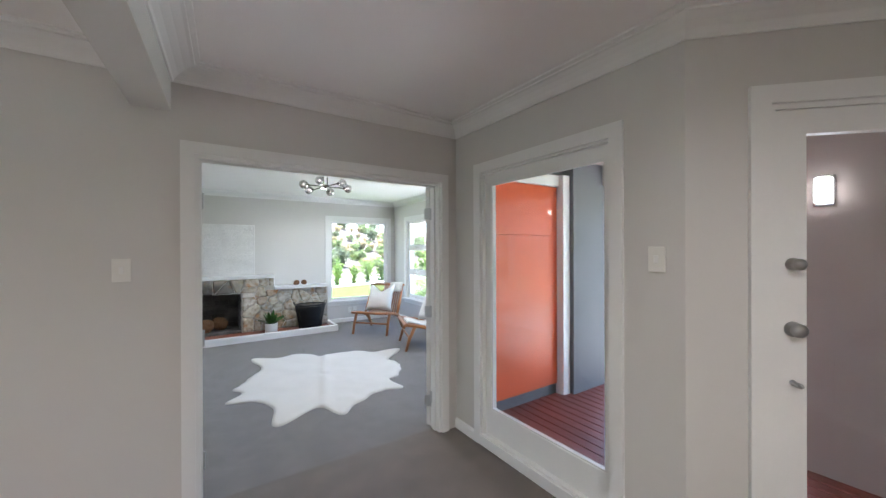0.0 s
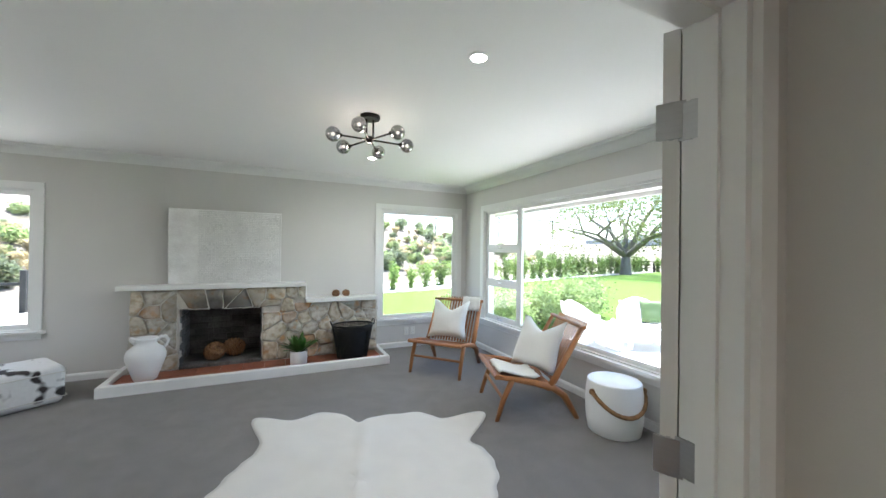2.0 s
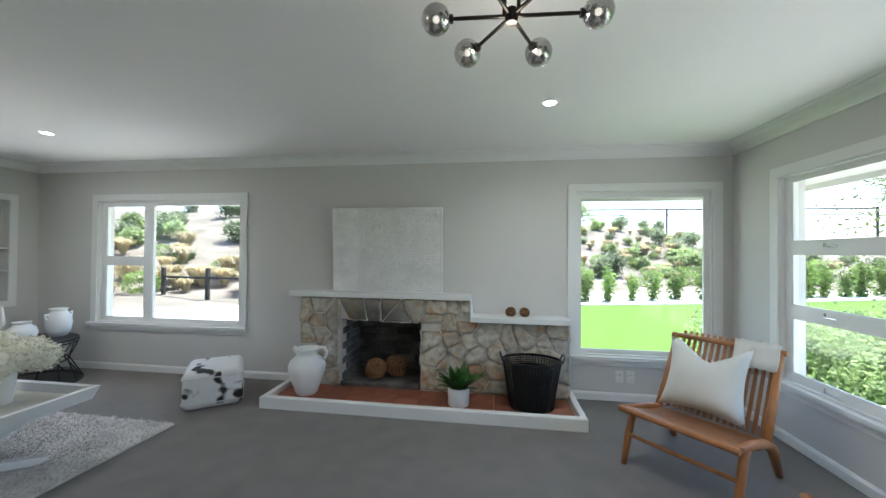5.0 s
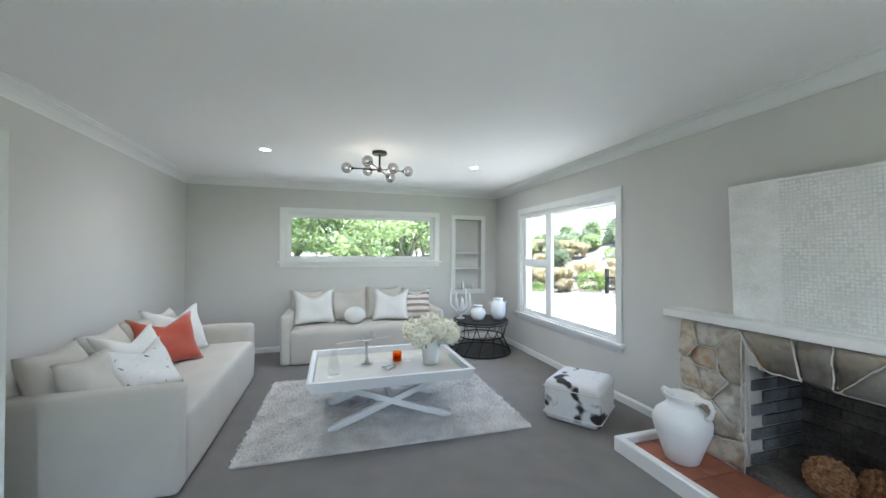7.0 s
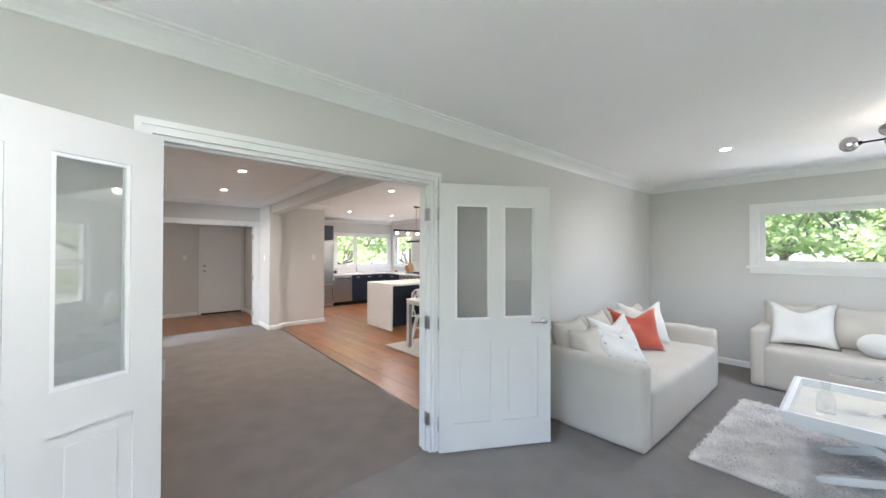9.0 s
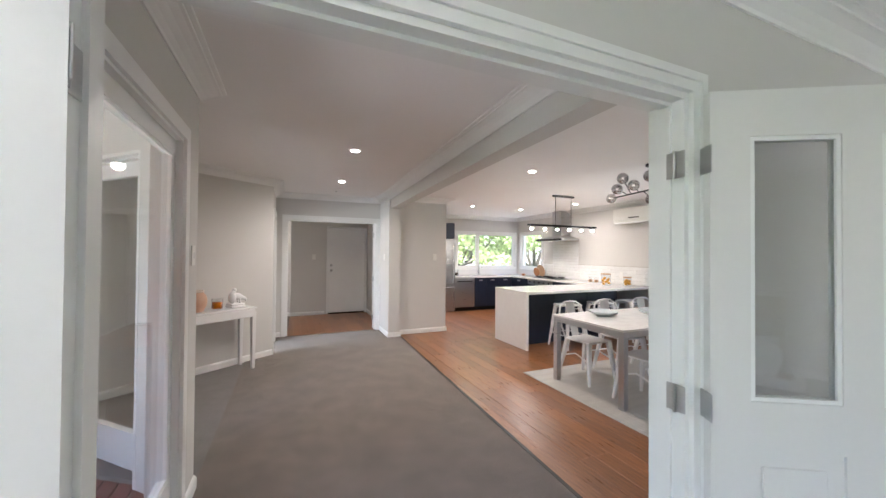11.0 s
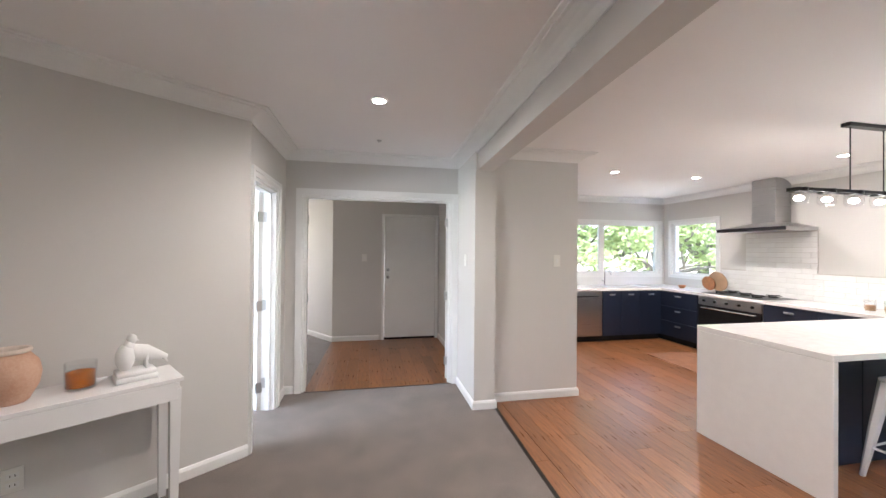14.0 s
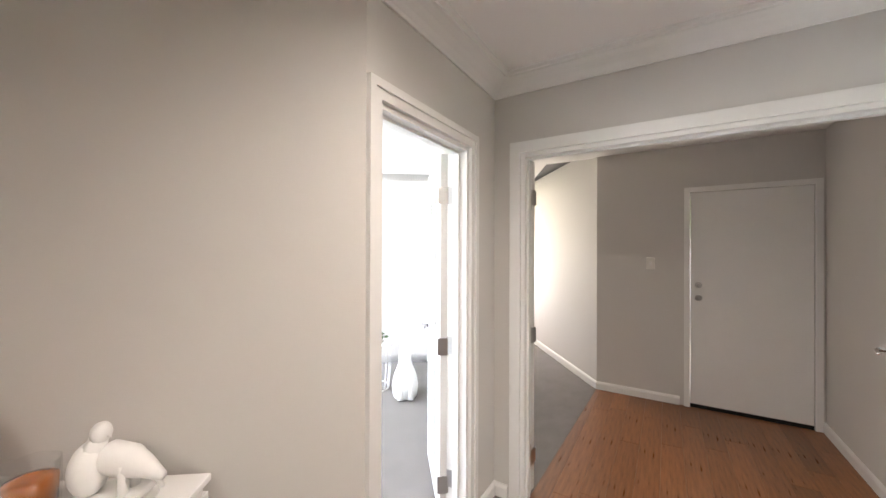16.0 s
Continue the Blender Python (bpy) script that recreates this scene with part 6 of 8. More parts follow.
throw("throw", "white knitted throw folded on the chair seat", pose(2.76, 4.77, 0, 0, 0, -108.7) @ pose(0.12, 0, 0), 0.34, [(-0.33, 0.405), (-0.30, 0.425), (-0.2, 0.40), (-0.1, 0.37), (-0.02, 0.36), (0.02, 0.375)], 2)

st = thing("drum_stool", "white drum side stool with a rope handle", "stool", pose(3.12, 4.09, 0, 0, 0, 25))
part("drum", lathe([(0, 0), (0.185, 0), (0.198, 0.012), (0.215, 0.12), (0.218, 0.22), (0.212, 0.33), (0.203, 0.396), (0.200, 0.406), (0.196, 0.409), (0, 0.409)], 40), RESIN, st, smooth=True)
pts = [(0.223 * math.cos(radians(a)), 0.223 * math.sin(radians(a)), 0.335 - 0.14 * math.sin(math.pi * (a - 150) / 150) ** 1.0) for a in range(150, 301, 6)]
part("rope", tube(pts, [0.015 + 0.0025 * (i % 2) for i in range(len(pts))], 10), ROPE, st, "twisted jute rope handle", True)
for p in (pts[0], pts[-1]):
    part("rope_knot", ball(0.024, p, 12), ROPE, st, "rope knot", True)

# ---------------------------------------------------------------- sofas
def sofa(name, label, W, D, m, seat_z=0.45, arm=0.645):
    """A slip-covered sofa: skirted base, seat cushion, low arms; back against +y."""
    t = thing(name, label, "sofa", m, "linen sofas")
    part("seat_cover", soft_box(-W / 2 + 0.11, W / 2 - 0.11, -D / 2 - 0.006, D / 2, 0.010, seat_z + 0.012, 0.05, 0.010, 1), LINEN, t, smooth=True)
    for sx in (-1, 1):
        a, b2 = sorted((sx * W / 2, sx * (W / 2 - 0.135)))
        part("arm", soft_box(a, b2, -D / 2, D / 2 - 0.004, 0.008, arm, 0.045, 0.008, 5 + sx), LINEN, t, smooth=True)
    part("backrest", soft_box(-W / 2 + 0.08, W / 2 - 0.08, D / 2 - 0.18, D / 2 - 0.002, 0.012, 0.73, 0.06, 0.012, 9), LINEN, t, smooth=True)
    return t


mA = pose(-2.215, 3.14, 0, 0, 0, 180)
sofa("sofa", "oatmeal linen slip-covered sofa along the doorway wall", 2.07, 0.98, mA)
mB = pose(-3.955, 4.9, 0, 0, 0, 90)
sofa("sofa", "oatmeal linen slip-covered sofa under the high window", 2.12, 0.76, mB, 0.44, 0.635)


def pillow(m, w, h, d, material, label, seed):
    tagged(part("scatter_cushion", cushion(w, h, d, seed=seed, pinch=0.07 if material == LINEN else 0.14, wave=0.02, chop=0.05 if material == LINEN else 0.21), material, smooth=True, m=m), label, "cushion")


# sofa under the window: local x runs along the wall, front at -y
for x, y, z, w, h, rx, rz, mtl, lb, sd in (
        (-0.78, 0.13, 0.45, 0.46, 0.46, -16, 3, LINEN, "oatmeal linen back cushion on the sofa", 1),
        (-0.22, 0.13, 0.45, 0.56, 0.46, -16, 2, LINEN, "oatmeal linen back cushion on the sofa", 2),
        (0.30, 0.13, 0.45, 0.54, 0.49, -16, -3, LINEN, "oatmeal linen back cushion on the sofa", 3),
        (0.80, 0.14, 0.45, 0.42, 0.42, -16, 4, LINEN, "oatmeal linen back cushion on the sofa", 8),
        (-0.66, -0.07, 0.45, 0.56, 0.50, -22, 8, CUSH_W, "plain white linen scatter cushion", 4),
        (0.36, -0.06, 0.45, 0.54, 0.48, -22, -10, CUSH_W, "plain white linen scatter cushion", 5),
        (0.76, -0.02, 0.45, 0.44, 0.47, -20, -4, STRIPED, "brown and cream tufted stripe cushion", 6)):
    pillow(mB @ pose(x, y, z, rx, 0, rz), w, h, 0.15, mtl, lb, sd)
tagged(part("ball_cushion", ball(0.13, (0, 0, 0.115), 24, squash=(1.1, 0.85, 0.9)), CUSH_W, smooth=True, m=mB @ pose(-0.14, -0.12, 0.453)), "round white boucle ball cushion", "cushion")
# sofa along the doorway wall (its local -x end is nearest the fireplace)
for x, y, z, w, h, rx, rz, mtl, lb, sd in (
        (-0.74, 0.17, 0.45, 0.46, 0.42, -18, -4, LINEN, "oatmeal linen back cushion on the sofa", 11),
        (-0.24, 0.17, 0.45, 0.54, 0.43, -18, 2, LINEN, "oatmeal linen back cushion on the sofa", 12),
        (0.28, 0.17, 0.45, 0.52, 0.43, -18, 0, LINEN, "oatmeal linen back cushion on the sofa", 13),
        (0.72, 0.17, 0.45, 0.46, 0.42, -18, 0, LINEN, "oatmeal linen back cushion on the sofa", 14),
        (-0.74, -0.02, 0.45, 0.42, 0.38, -26, -8, LINEN, "oatmeal linen scatter cushion in the sofa corner", 18),
        (-0.54, -0.17, 0.45, 0.48, 0.41, -34, -26, SCATTER, "white cushion with small dark dashes", 15),
        (-0.30, -0.03, 0.45, 0.52, 0.45, -28, -20, CUSH_W, "plain white linen scatter cushion", 19),
        (0.14, -0.03, 0.45, 0.52, 0.47, -26, -42, CUSH_R, "rust red velvet scatter cushion", 16),
        (0.50, 0.02, 0.45, 0.56, 0.49, -22, -34, CUSH_W, "large plain white linen scatter cushion", 17)):
    pillow(mA @ pose(x, y, z, rx, 0, rz), w, h, 0.15, mtl, lb, sd)
mg = tagged(part("magazine_pocket", box(-0.004, 0.004, -0.25, 0.25, 0.20, 0.52, 0.002, 1), STRIPED, m=pose(-3.27, 3.25, 0)), "patterned throw hung over the sofa arm", "throw")

# ---------------------------------------------------------------- shag rug, coffee table
rug = thing("shag_rug", "thick white and grey shag rug under the coffee table", "rug", pose(-2.18, 4.95, 0, 0, 0, -1.5))
part("backing", box(-0.80, 0.80, -1.10, 1.10, 0.001, 0.018, 0.006, 2), SHAG, rug)
rr = random.Random(33)
verts, faces = [], []
for _ in range(26000):
    x, y = rr.uniform(-0.80, 0.80), rr.uniform(-1.10, 1.10)
    a, L = rr.uniform(0, 6.28), rr.uniform(0.014, 0.03)
    dx, dy = math.cos(a), math.sin(a)
    i = len(verts)
    verts += [(x - dy * 0.005, y + dx * 0.005, 0.012), (x + dy * 0.005, y - dx * 0.005, 0.012), (x + dx * L + dy * 0.004, y + dy * L - dx * 0.004, rr.uniform(0.020, 0.030)), (x + dx * L - dy * 0.004, y + dy * L + dx * 0.004, rr.uniform(0.020, 0.030))]
    faces.append((i, i + 1, i + 2, i + 3))
me = bpy.data.meshes.new("pile")
me.from_pydata(verts, [], faces)
tagged(mesh_part("tufted_top", me, SHAG, rug), kind="stuff")

ct = thing("coffee_table", "white tray-top coffee table on crossed legs", "coffee table", pose(-2.0, 4.945, 0))
part("tray_base", box(-0.44, 0.44, -0.62, 0.62, 0.395, 0.412, 0.003, 1), TRAY, ct, "cream lacquered tray floor")
rim = [(0, 0.385), (0.018, 0.385), (0.012, 0.47), (-0.012, 0.475), (-0.03, 0.47)]
part("tray_rim", sweep([(-0.45, -0.63), (0.45, -0.63), (0.45, 0.63), (-0.45, 0.63)], rim, True), WHITE_GLOSS, ct)
for sx in (-1, 1):
    x = sx * 0.26
    for sy in (-1, 1):
        part("cross_leg", tube([(x, sy * 0.50, 0.02), (x + 0.001 * sy, -sy * 0.50, 0.385)], 0.032, 4), WHITE_GLOSS, ct)
part("stretcher", box(-0.26, 0.26, -0.02, 0.02, 0.185, 0.22, 0.004, 1), WHITE_GLOSS, ct)
for sy in (-1, 1):
    part("handle", tube([(-0.07, sy * 0.634, 0.44), (-0.05, sy * 0.652, 0.455), (0.05, sy * 0.652, 0.455), (0.07, sy * 0.634, 0.44)], 0.007, 8), CHROME, ct)

TT = 0.413
hv = thing("flower_vase", "white vase of cream hydrangea heads on the tray", "flower vase", pose(-1.95, 5.33, TT) @ Matrix.Scale(1.12, 4))
part("vase", lathe([(0, 0), (0.055, 0), (0.06, 0.01), (0.068, 0.10), (0.078, 0.20), (0.072, 0.205), (0.06, 0.12), (0, 0.02)], 28), WHITE_CER, hv, smooth=True)
rr = random.Random(8)
for k, (x, y, z) in enumerate([(0, 0, 0.33), (0.12, 0.02, 0.29), (-0.12, 0.03, 0.29), (0.03, 0.13, 0.28), (-0.02, -0.13, 0.28), (0.13, -0.11, 0.26), (-0.12, -0.10, 0.26), (0.10, 0.12, 0.25), (-0.10, 0.13, 0.25)]):
    me = leaves(620, 0.024, (0.098, 0.098, 0.084), 90 + k, 0.85, 0.0, [((0, 0, 0), 1.0)])
    mesh_part("flower_head", me, PETAL, hv, pose(x, y, z))
    part("flower_core", ball(0.090, (x, y, z), 14, squash=(1, 1, 0.85)), PETAL, hv)
    part("stalk", tube([(x * 0.2, y * 0.2, 0.1), (x, y, z)], 0.004, 5), LEAF_D, hv)
cd = thing("candle", "amber glass candle on the tray", "candle", pose(-2.11, 5.05, TT))
part("jar", lathe([(0, 0), (0.040, 0), (0.042, 0.004), (0.042, 0.085), (0.039, 0.085), (0.039, 0.008), (0, 0.008)], 24), AMBER, cd, smooth=True)
part("wax", lathe([(0, 0.009), (0.037, 0.009), (0.037, 0.05), (0, 0.05)], 20), GEL, cd)
pln = thing("model_aeroplane", "polished metal model aeroplane on a stand", "ornament", pose(-2.08, 4.77, TT, 0, -8, 14))
part("foot", lathe([(0, 0), (0.05, 0), (0.052, 0.008), (0.025, 0.02), (0.014, 0.05), (0.010, 0.21), (0, 0.21)], 20), CHROME, pln, smooth=True)
part("fuselage", tube([(-0.16, 0, 0.225), (-0.13, 0, 0.222), (0.0, 0, 0.22), (0.13, 0, 0.228), (0.19, 0, 0.236)], [0.006, 0.020, 0.025, 0.017, 0.006], 12), CHROME, pln, smooth=True)
part("wing", box(-0.04, 0.028, -0.28, 0.28, 0.215, 0.224, 0.004, 2), CHROME, pln)
for y in (-0.09, 0.09):
    part("engine", tube([(-0.075, y, 0.216), (-0.05, y, 0.216), (0.01, y, 0.218)], [0.012, 0.016, 0.006], 10), CHROME, pln, smooth=True)
part("tail", box(0.14, 0.185, -0.085, 0.085, 0.232, 0.239, 0.003, 1), CHROME, pln)
part("fin", box(0.145, 0.19, -0.004, 0.004, 0.237, 0.305, 0.003, 1), CHROME, pln)
cr = thing("glass_decanter", "clear glass bottle vase on the tray", "vase", pose(-1.89, 4.48, TT))
part("bottle", lathe([(0, 0), (0.045, 0), (0.048, 0.01), (0.045, 0.10), (0.025, 0.15), (0.022, 0.19), (0.030, 0.205), (0.026, 0.205), (0.018, 0.18), (0.02, 0.14), (0.04, 0.09), (0, 0.012)], 24), CLEAR, cr, smooth=True)
kn = tagged(part("metal_knot", tube([(0.05 * math.cos(a * 0.52) * (1 + 0.3 * math.cos(a * 1.57)), 0.05 * math.sin(a * 0.52) * (1 + 0.3 * math.cos(a * 1.57)), 0.020 + 0.008 * math.sin(a * 1.57)) for a in range(24)], 0.008, 8), CHROME, smooth=True, m=pose(-1.87, 4.94, TT)), "small silver knot ornament on the tray", "ornament")

# ---------------------------------------------------------------- round wire table and its vases
sd = thing("side_table", "black wire drum side table with a round top", "side table", pose(-3.60, 6.52, 0))
part("top", lathe([(0, 0.445), (0.40, 0.445), (0.405, 0.45), (0.405, 0.462), (0.395, 0.468), (0, 0.468)], 40), BLACK, sd)
for r, z in ((0.44, 0.02), (0.33, 0.24), (0.40, 0.43)):
    part("ring", tube([(r * math.cos(6.283 * i / 48), r * math.sin(6.283 * i / 48), z) for i in range(48)], 0.010, 8, closed=True), BLACK, sd)
for i in range(14):
    a = 6.283 * i / 14
    part("wire", tube([(0.44 * math.cos(a), 0.44 * math.sin(a), 0.02), (0.33 * math.cos(a + 0.2), 0.33 * math.sin(a + 0.2), 0.24), (0.40 * math.cos(a + 0.4), 0.40 * math.sin(a + 0.4), 0.43)], 0.006, 6), BLACK, sd)
part("base_plate", lathe([(0, 0.008), (0.43, 0.008), (0.43, 0.018), (0, 0.018)], 40), BLACK, sd)
va = thing("lidded_vase", "squat white glazed vase on the wire table", "vase", pose(-3.52, 6.45, 0.469))
part("body", lathe([(0, 0), (0.06, 0), (0.10, 0.05), (0.115, 0.10), (0.10, 0.15), (0.065, 0.18), (0.06, 0.20), (0.075, 0.21), (0.065, 0.212), (0.05, 0.19), (0, 0.17)], 28), WHITE_CER, va, smooth=True)
vb = thing("jar_vase", "tall white glazed jar on the wire table", "vase", pose(-3.55, 6.78, 0.469))
part("body", lathe([(0, 0), (0.07, 0), (0.10, 0.06), (0.11, 0.15), (0.10, 0.22), (0.07, 0.26), (0.065, 0.28), (0.08, 0.30), (0.07, 0.302), (0.05, 0.27), (0, 0.25)], 28), WHITE_CER, vb, smooth=True)
for s in (-1, 1):
    part("lug", tube([(0, s * 0.095, 0.24), (0, s * 0.125, 0.25), (0, s * 0.12, 0.20), (0, s * 0.105, 0.19)], 0.010, 8), WHITE_CER, vb, smooth=True)
sc = thing("coral_sculpture", "white branching coral sculpture on the wire table", "sculpture", pose(-3.72, 6.26, 0.469))
part("foot", lathe([(0, 0), (0.06, 0), (0.065, 0.012), (0.02, 0.03), (0.016, 0.08), (0, 0.08)], 20), WHITE_CER, sc, smooth=True)
rr = random.Random(12)
for i in range(7):
    a = 6.283 * i / 7
    r = 0.10 + 0.05 * (i % 2)
    part("branch", tube([(0, 0, 0.07), (r * 0.5 * math.cos(a), r * 0.5 * math.sin(a), 0.12), (r * math.cos(a), r * math.sin(a), 0.20), (r * 0.9 * math.cos(a), r * 0.9 * math.sin(a), 0.30 + 0.07 * (i % 3))], [0.022, 0.020, 0.017, 0.009], 8), WHITE_CER, sc, smooth=True)
for i, (y, z, h) in enumerate(((6.48, 0.821, 0.09), (6.55, 0.821, 0.13), (6.62, 0.821, 0.10), (6.72, 0.821, 0.08))):
    tagged(part("glass_ornament", lathe([(0, 0), (0.022, 0), (0.025, h * 0.5), (0.012, h * 0.8), (0.014, h), (0, h)], 14), WHITE_CER if i % 2 else CLEAR, smooth=True, m=pose(-4.43, y, z)), "small pale ornament on the niche floor", "ornament")

ot = thing("ottoman", "black and white spotted cowhide cube ottoman", "ottoman", pose(-1.44, 6.56, 0, 0, 0, 36))
part("body", box(-0.235, 0.235, -0.26, 0.26, 0.004, 0.345, 0.06, 5), COWHIDE, ot, smooth=False)
for z in (0.064, 0.284):
    part("piping", tube([(-0.215, -0.262, z), (0.215, -0.262, z), (0.237, -0.24, z), (0.237, 0.24, z), (0.215, 0.262, z), (-0.215, 0.262, z), (-0.237, 0.24, z), (-0.237, -0.24, z)], 0.005, 6, closed=True), HIDE, ot)


# ---------------------------------------------------------------- hall: console table and its pots
CM = pose(1.99, -1.47, 0, 0, 0, math.degrees(math.atan2(UY, UX)))   # local x along the wall, +y into the hall
con = thing("console_table", "narrow white painted console table against the wall", "console table", CM)
part("top", box(-0.50, 0.50, -0.155, 0.155, 0.735, 0.757, 0.003, 2), WHITE_GLOSS, con)
for y in (-0.145, 0.145):
    part("apron", box(-0.475, 0.475, y - 0.011, y + 0.011, 0.64, 0.734, 0.002, 1), WHITE_GLOSS, con)
for x in (-0.475, 0.475):
    part("end_apron", box(x - 0.011, x + 0.011, -0.133, 0.133, 0.64, 0.734, 0.002, 1), WHITE_GLOSS, con)
for x in (-0.465, 0.465):
    for y in (-0.13, 0.13):
        part("leg", tube([(x, y, 0.005), (x, y, 0.70)], [0.024, 0.036], 4), WHITE_GLOSS, con)


def on_console(k, y=0.0, z=0.7575):
    return CM @ pose(k, y, z)


def urn(m, r, h, label):
    t = thing("terracotta_pot", label, "pot", m, "terracotta pots")
    part("body", lathe([(0, 0), (r * 0.55, 0), (r * 0.62, h * 0.03), (r * 0.92, h * 0.30), (r, h * 0.52), (r * 0.90, h * 0.74), (r * 0.62, h * 0.90), (r * 0.56, h * 0.92), (r * 0.50, h * 0.85), (r * 0.8, h * 0.5), (0, h * 0.1)], 36), TERRACOTTA_POT, t, smooth=True)
    part("rim", lathe([(r * 0.56, h * 0.91), (r * 0.68, h * 0.93), (r * 0.70, h * 0.97), (r * 0.66, h), (r * 0.58, h), (r * 0.54, h * 0.96), (r * 0.53, h * 0.91)], 36), POT_RIM, t, "chalky pale rim", True)


urn(on_console(0.36, 0.0), 0.145, 0.325, "large washed terracotta pot on the console")
urn(on_console(0.11, -0.01), 0.10, 0.24, "smaller washed terracotta pot on the console")
cd = thing("candle", "amber jelly candle in a clear glass tumbler", "candle", on_console(-0.115, -0.02) @ Matrix.Scale(1.08, 4))
part("tumbler", lathe([(0, 0), (0.052, 0), (0.055, 0.005), (0.056, 0.12), (0.052, 0.12), (0.051, 0.01), (0, 0.01)], 28), CLEAR, cd, smooth=True)
part("gel", lathe([(0, 0.012), (0.0495, 0.012), (0.0505, 0.078), (0.03, 0.081), (0, 0.076)], 24), GEL, cd, "orange gel wax", True)
for i in range(5):
    part("citrus_slice", ball(0.014, (0.03 * math.cos(i * 1.3), 0.03 * math.sin(i * 1.3), 0.03 + 0.006 * i), 8, squash=(1, 0.4, 1)), ORANGE, cd)
b = box(-0.09, 0.09, -0.06, 0.06, 0, 0.022, 0.003, 1)
b = box(-0.085, 0.085, -0.055, 0.055, 0.023, 0.042, 0.003, 1, b)
b = ball(0.046, (0.045, 0, 0.10), 16, b, (0.95, 1.0, 1.3))
b = tube([(0.045, 0, 0.12), (0.032, 0, 0.15), (0.022, 0, 0.168)], [0.032, 0.024, 0.020], 10, b)
b = ball(0.024, (0.018, 0, 0.178), 12, b)
b = tube([(0.018, 0, 0.178), (-0.012, 0.004, 0.170)], [0.010, 0.002], 8, b)
b = tube([(0.045, -0.01, 0.112), (0.0, -0.012, 0.116), (-0.05, -0.012, 0.106), (-0.10, -0.008, 0.09), (-0.145, 0.0, 0.074)], [0.024, 0.037, 0.036, 0.022, 0.010], 12, b)
b = tube([(-0.10, -0.008, 0.10), (-0.125, 0.0, 0.075), (-0.145, 0.0, 0.05)], [0.014, 0.010, 0.004], 8, b)
for y in (-0.025, 0.012):
    b = tube([(-0.05, y, 0.11), (-0.045, y, 0.07), (-0.05, y, 0.043)], [0.012, 0.008, 0.012], 8, b)
tagged(part("white_figurine", b, WHITE_CER, smooth=True, m=on_console(-0.32, 0.0) @ pose(0, 0, 0.0005) @ Matrix.Diagonal((0.95, 1.15, 1.18, 1))), "small white plaster figurine on stacked white books", "ornament")
wall_plate("power_socket", "white double power socket behind the console", CM @ pose(0.10, -0.203, 0.33, 0, 0, 180), "socket")
sm = thing("ceiling_hook", "small metal stub on the hall ceiling", "ceiling fitting", pose(0.45, -2.75, CEIL))
part("base", lathe([(0, 0), (0.022, 0), (0.02, -0.006), (0, -0.006)], 16), STEEL, sm)
part("stub", tube([(0, 0, -0.005), (0.006, 0, -0.016)], 0.005, 6), STEEL, sm)

# bedroom things seen through the doorway
rb = lathe([(0, 0), (0.11, 0), (0.12, 0.02), (0.13, 0.12), (0.11, 0.22), (0.07, 0.32), (0.06, 0.36), (0.065, 0.42), (0.05, 0.47), (0, 0.49)], 20)
for s in (-1, 1):
    rb = tube([(0.0, s * 0.025, 0.46), (-0.015, s * 0.035, 0.55), (-0.03, s * 0.04, 0.63)], [0.02, 0.024, 0.006], 8, rb)
    rb = tube([(0.08, s * 0.05, 0.22), (0.11, s * 0.05, 0.10), (0.14, s * 0.05, 0.01)], [0.03, 0.025, 0.03], 8, rb)
tagged(part("animal_figure", rb, WHITE_CER, smooth=True, m=pose(2.70, -4.18, 0, 0, 0, 130)), "white long-eared animal figure on the bedroom carpet", "ornament")
wt = thing("wire_table", "white wire bedside table with a tray top", "side table", pose(3.14, -4.16, 0))
for i in range(22):
    a = 6.283 * i / 22
    part("wire", tube([(0.19 * math.cos(a), 0.19 * math.sin(a), 0.01), (0.21 * math.cos(a), 0.21 * math.sin(a), 0.23), (0.20 * math.cos(a), 0.20 * math.sin(a), 0.45)], 0.004, 5), WHITE_GLOSS, wt)
part("ring", tube([(0.19 * math.cos(6.283 * i / 32), 0.19 * math.sin(6.283 * i / 32), 0.008) for i in range(32)], 0.007, 6, closed=True), WHITE_GLOSS, wt)
part("top", lathe([(0, 0.45), (0.215, 0.45), (0.22, 0.46), (0.22, 0.475), (0, 0.475)], 32), WHITE_GLOSS, wt)
gp = thing("small_plant", "small green succulent in a dish", "potted plant", pose(3.10, -4.2, 0.476))
part("dish", lathe([(0, 0), (0.07, 0), (0.09, 0.03), (0.08, 0.03), (0, 0.01)], 20), WHITE_CER, gp)
mesh_part("foliage", leaves(160, 0.05, (0.08, 0.08, 0.05), 140, 0.3, 0, [((0, 0, 0.05), 1)]), LEAF_D, gp)

# ---------------------------------------------------------------- kitchen
TOPZ = 0.868


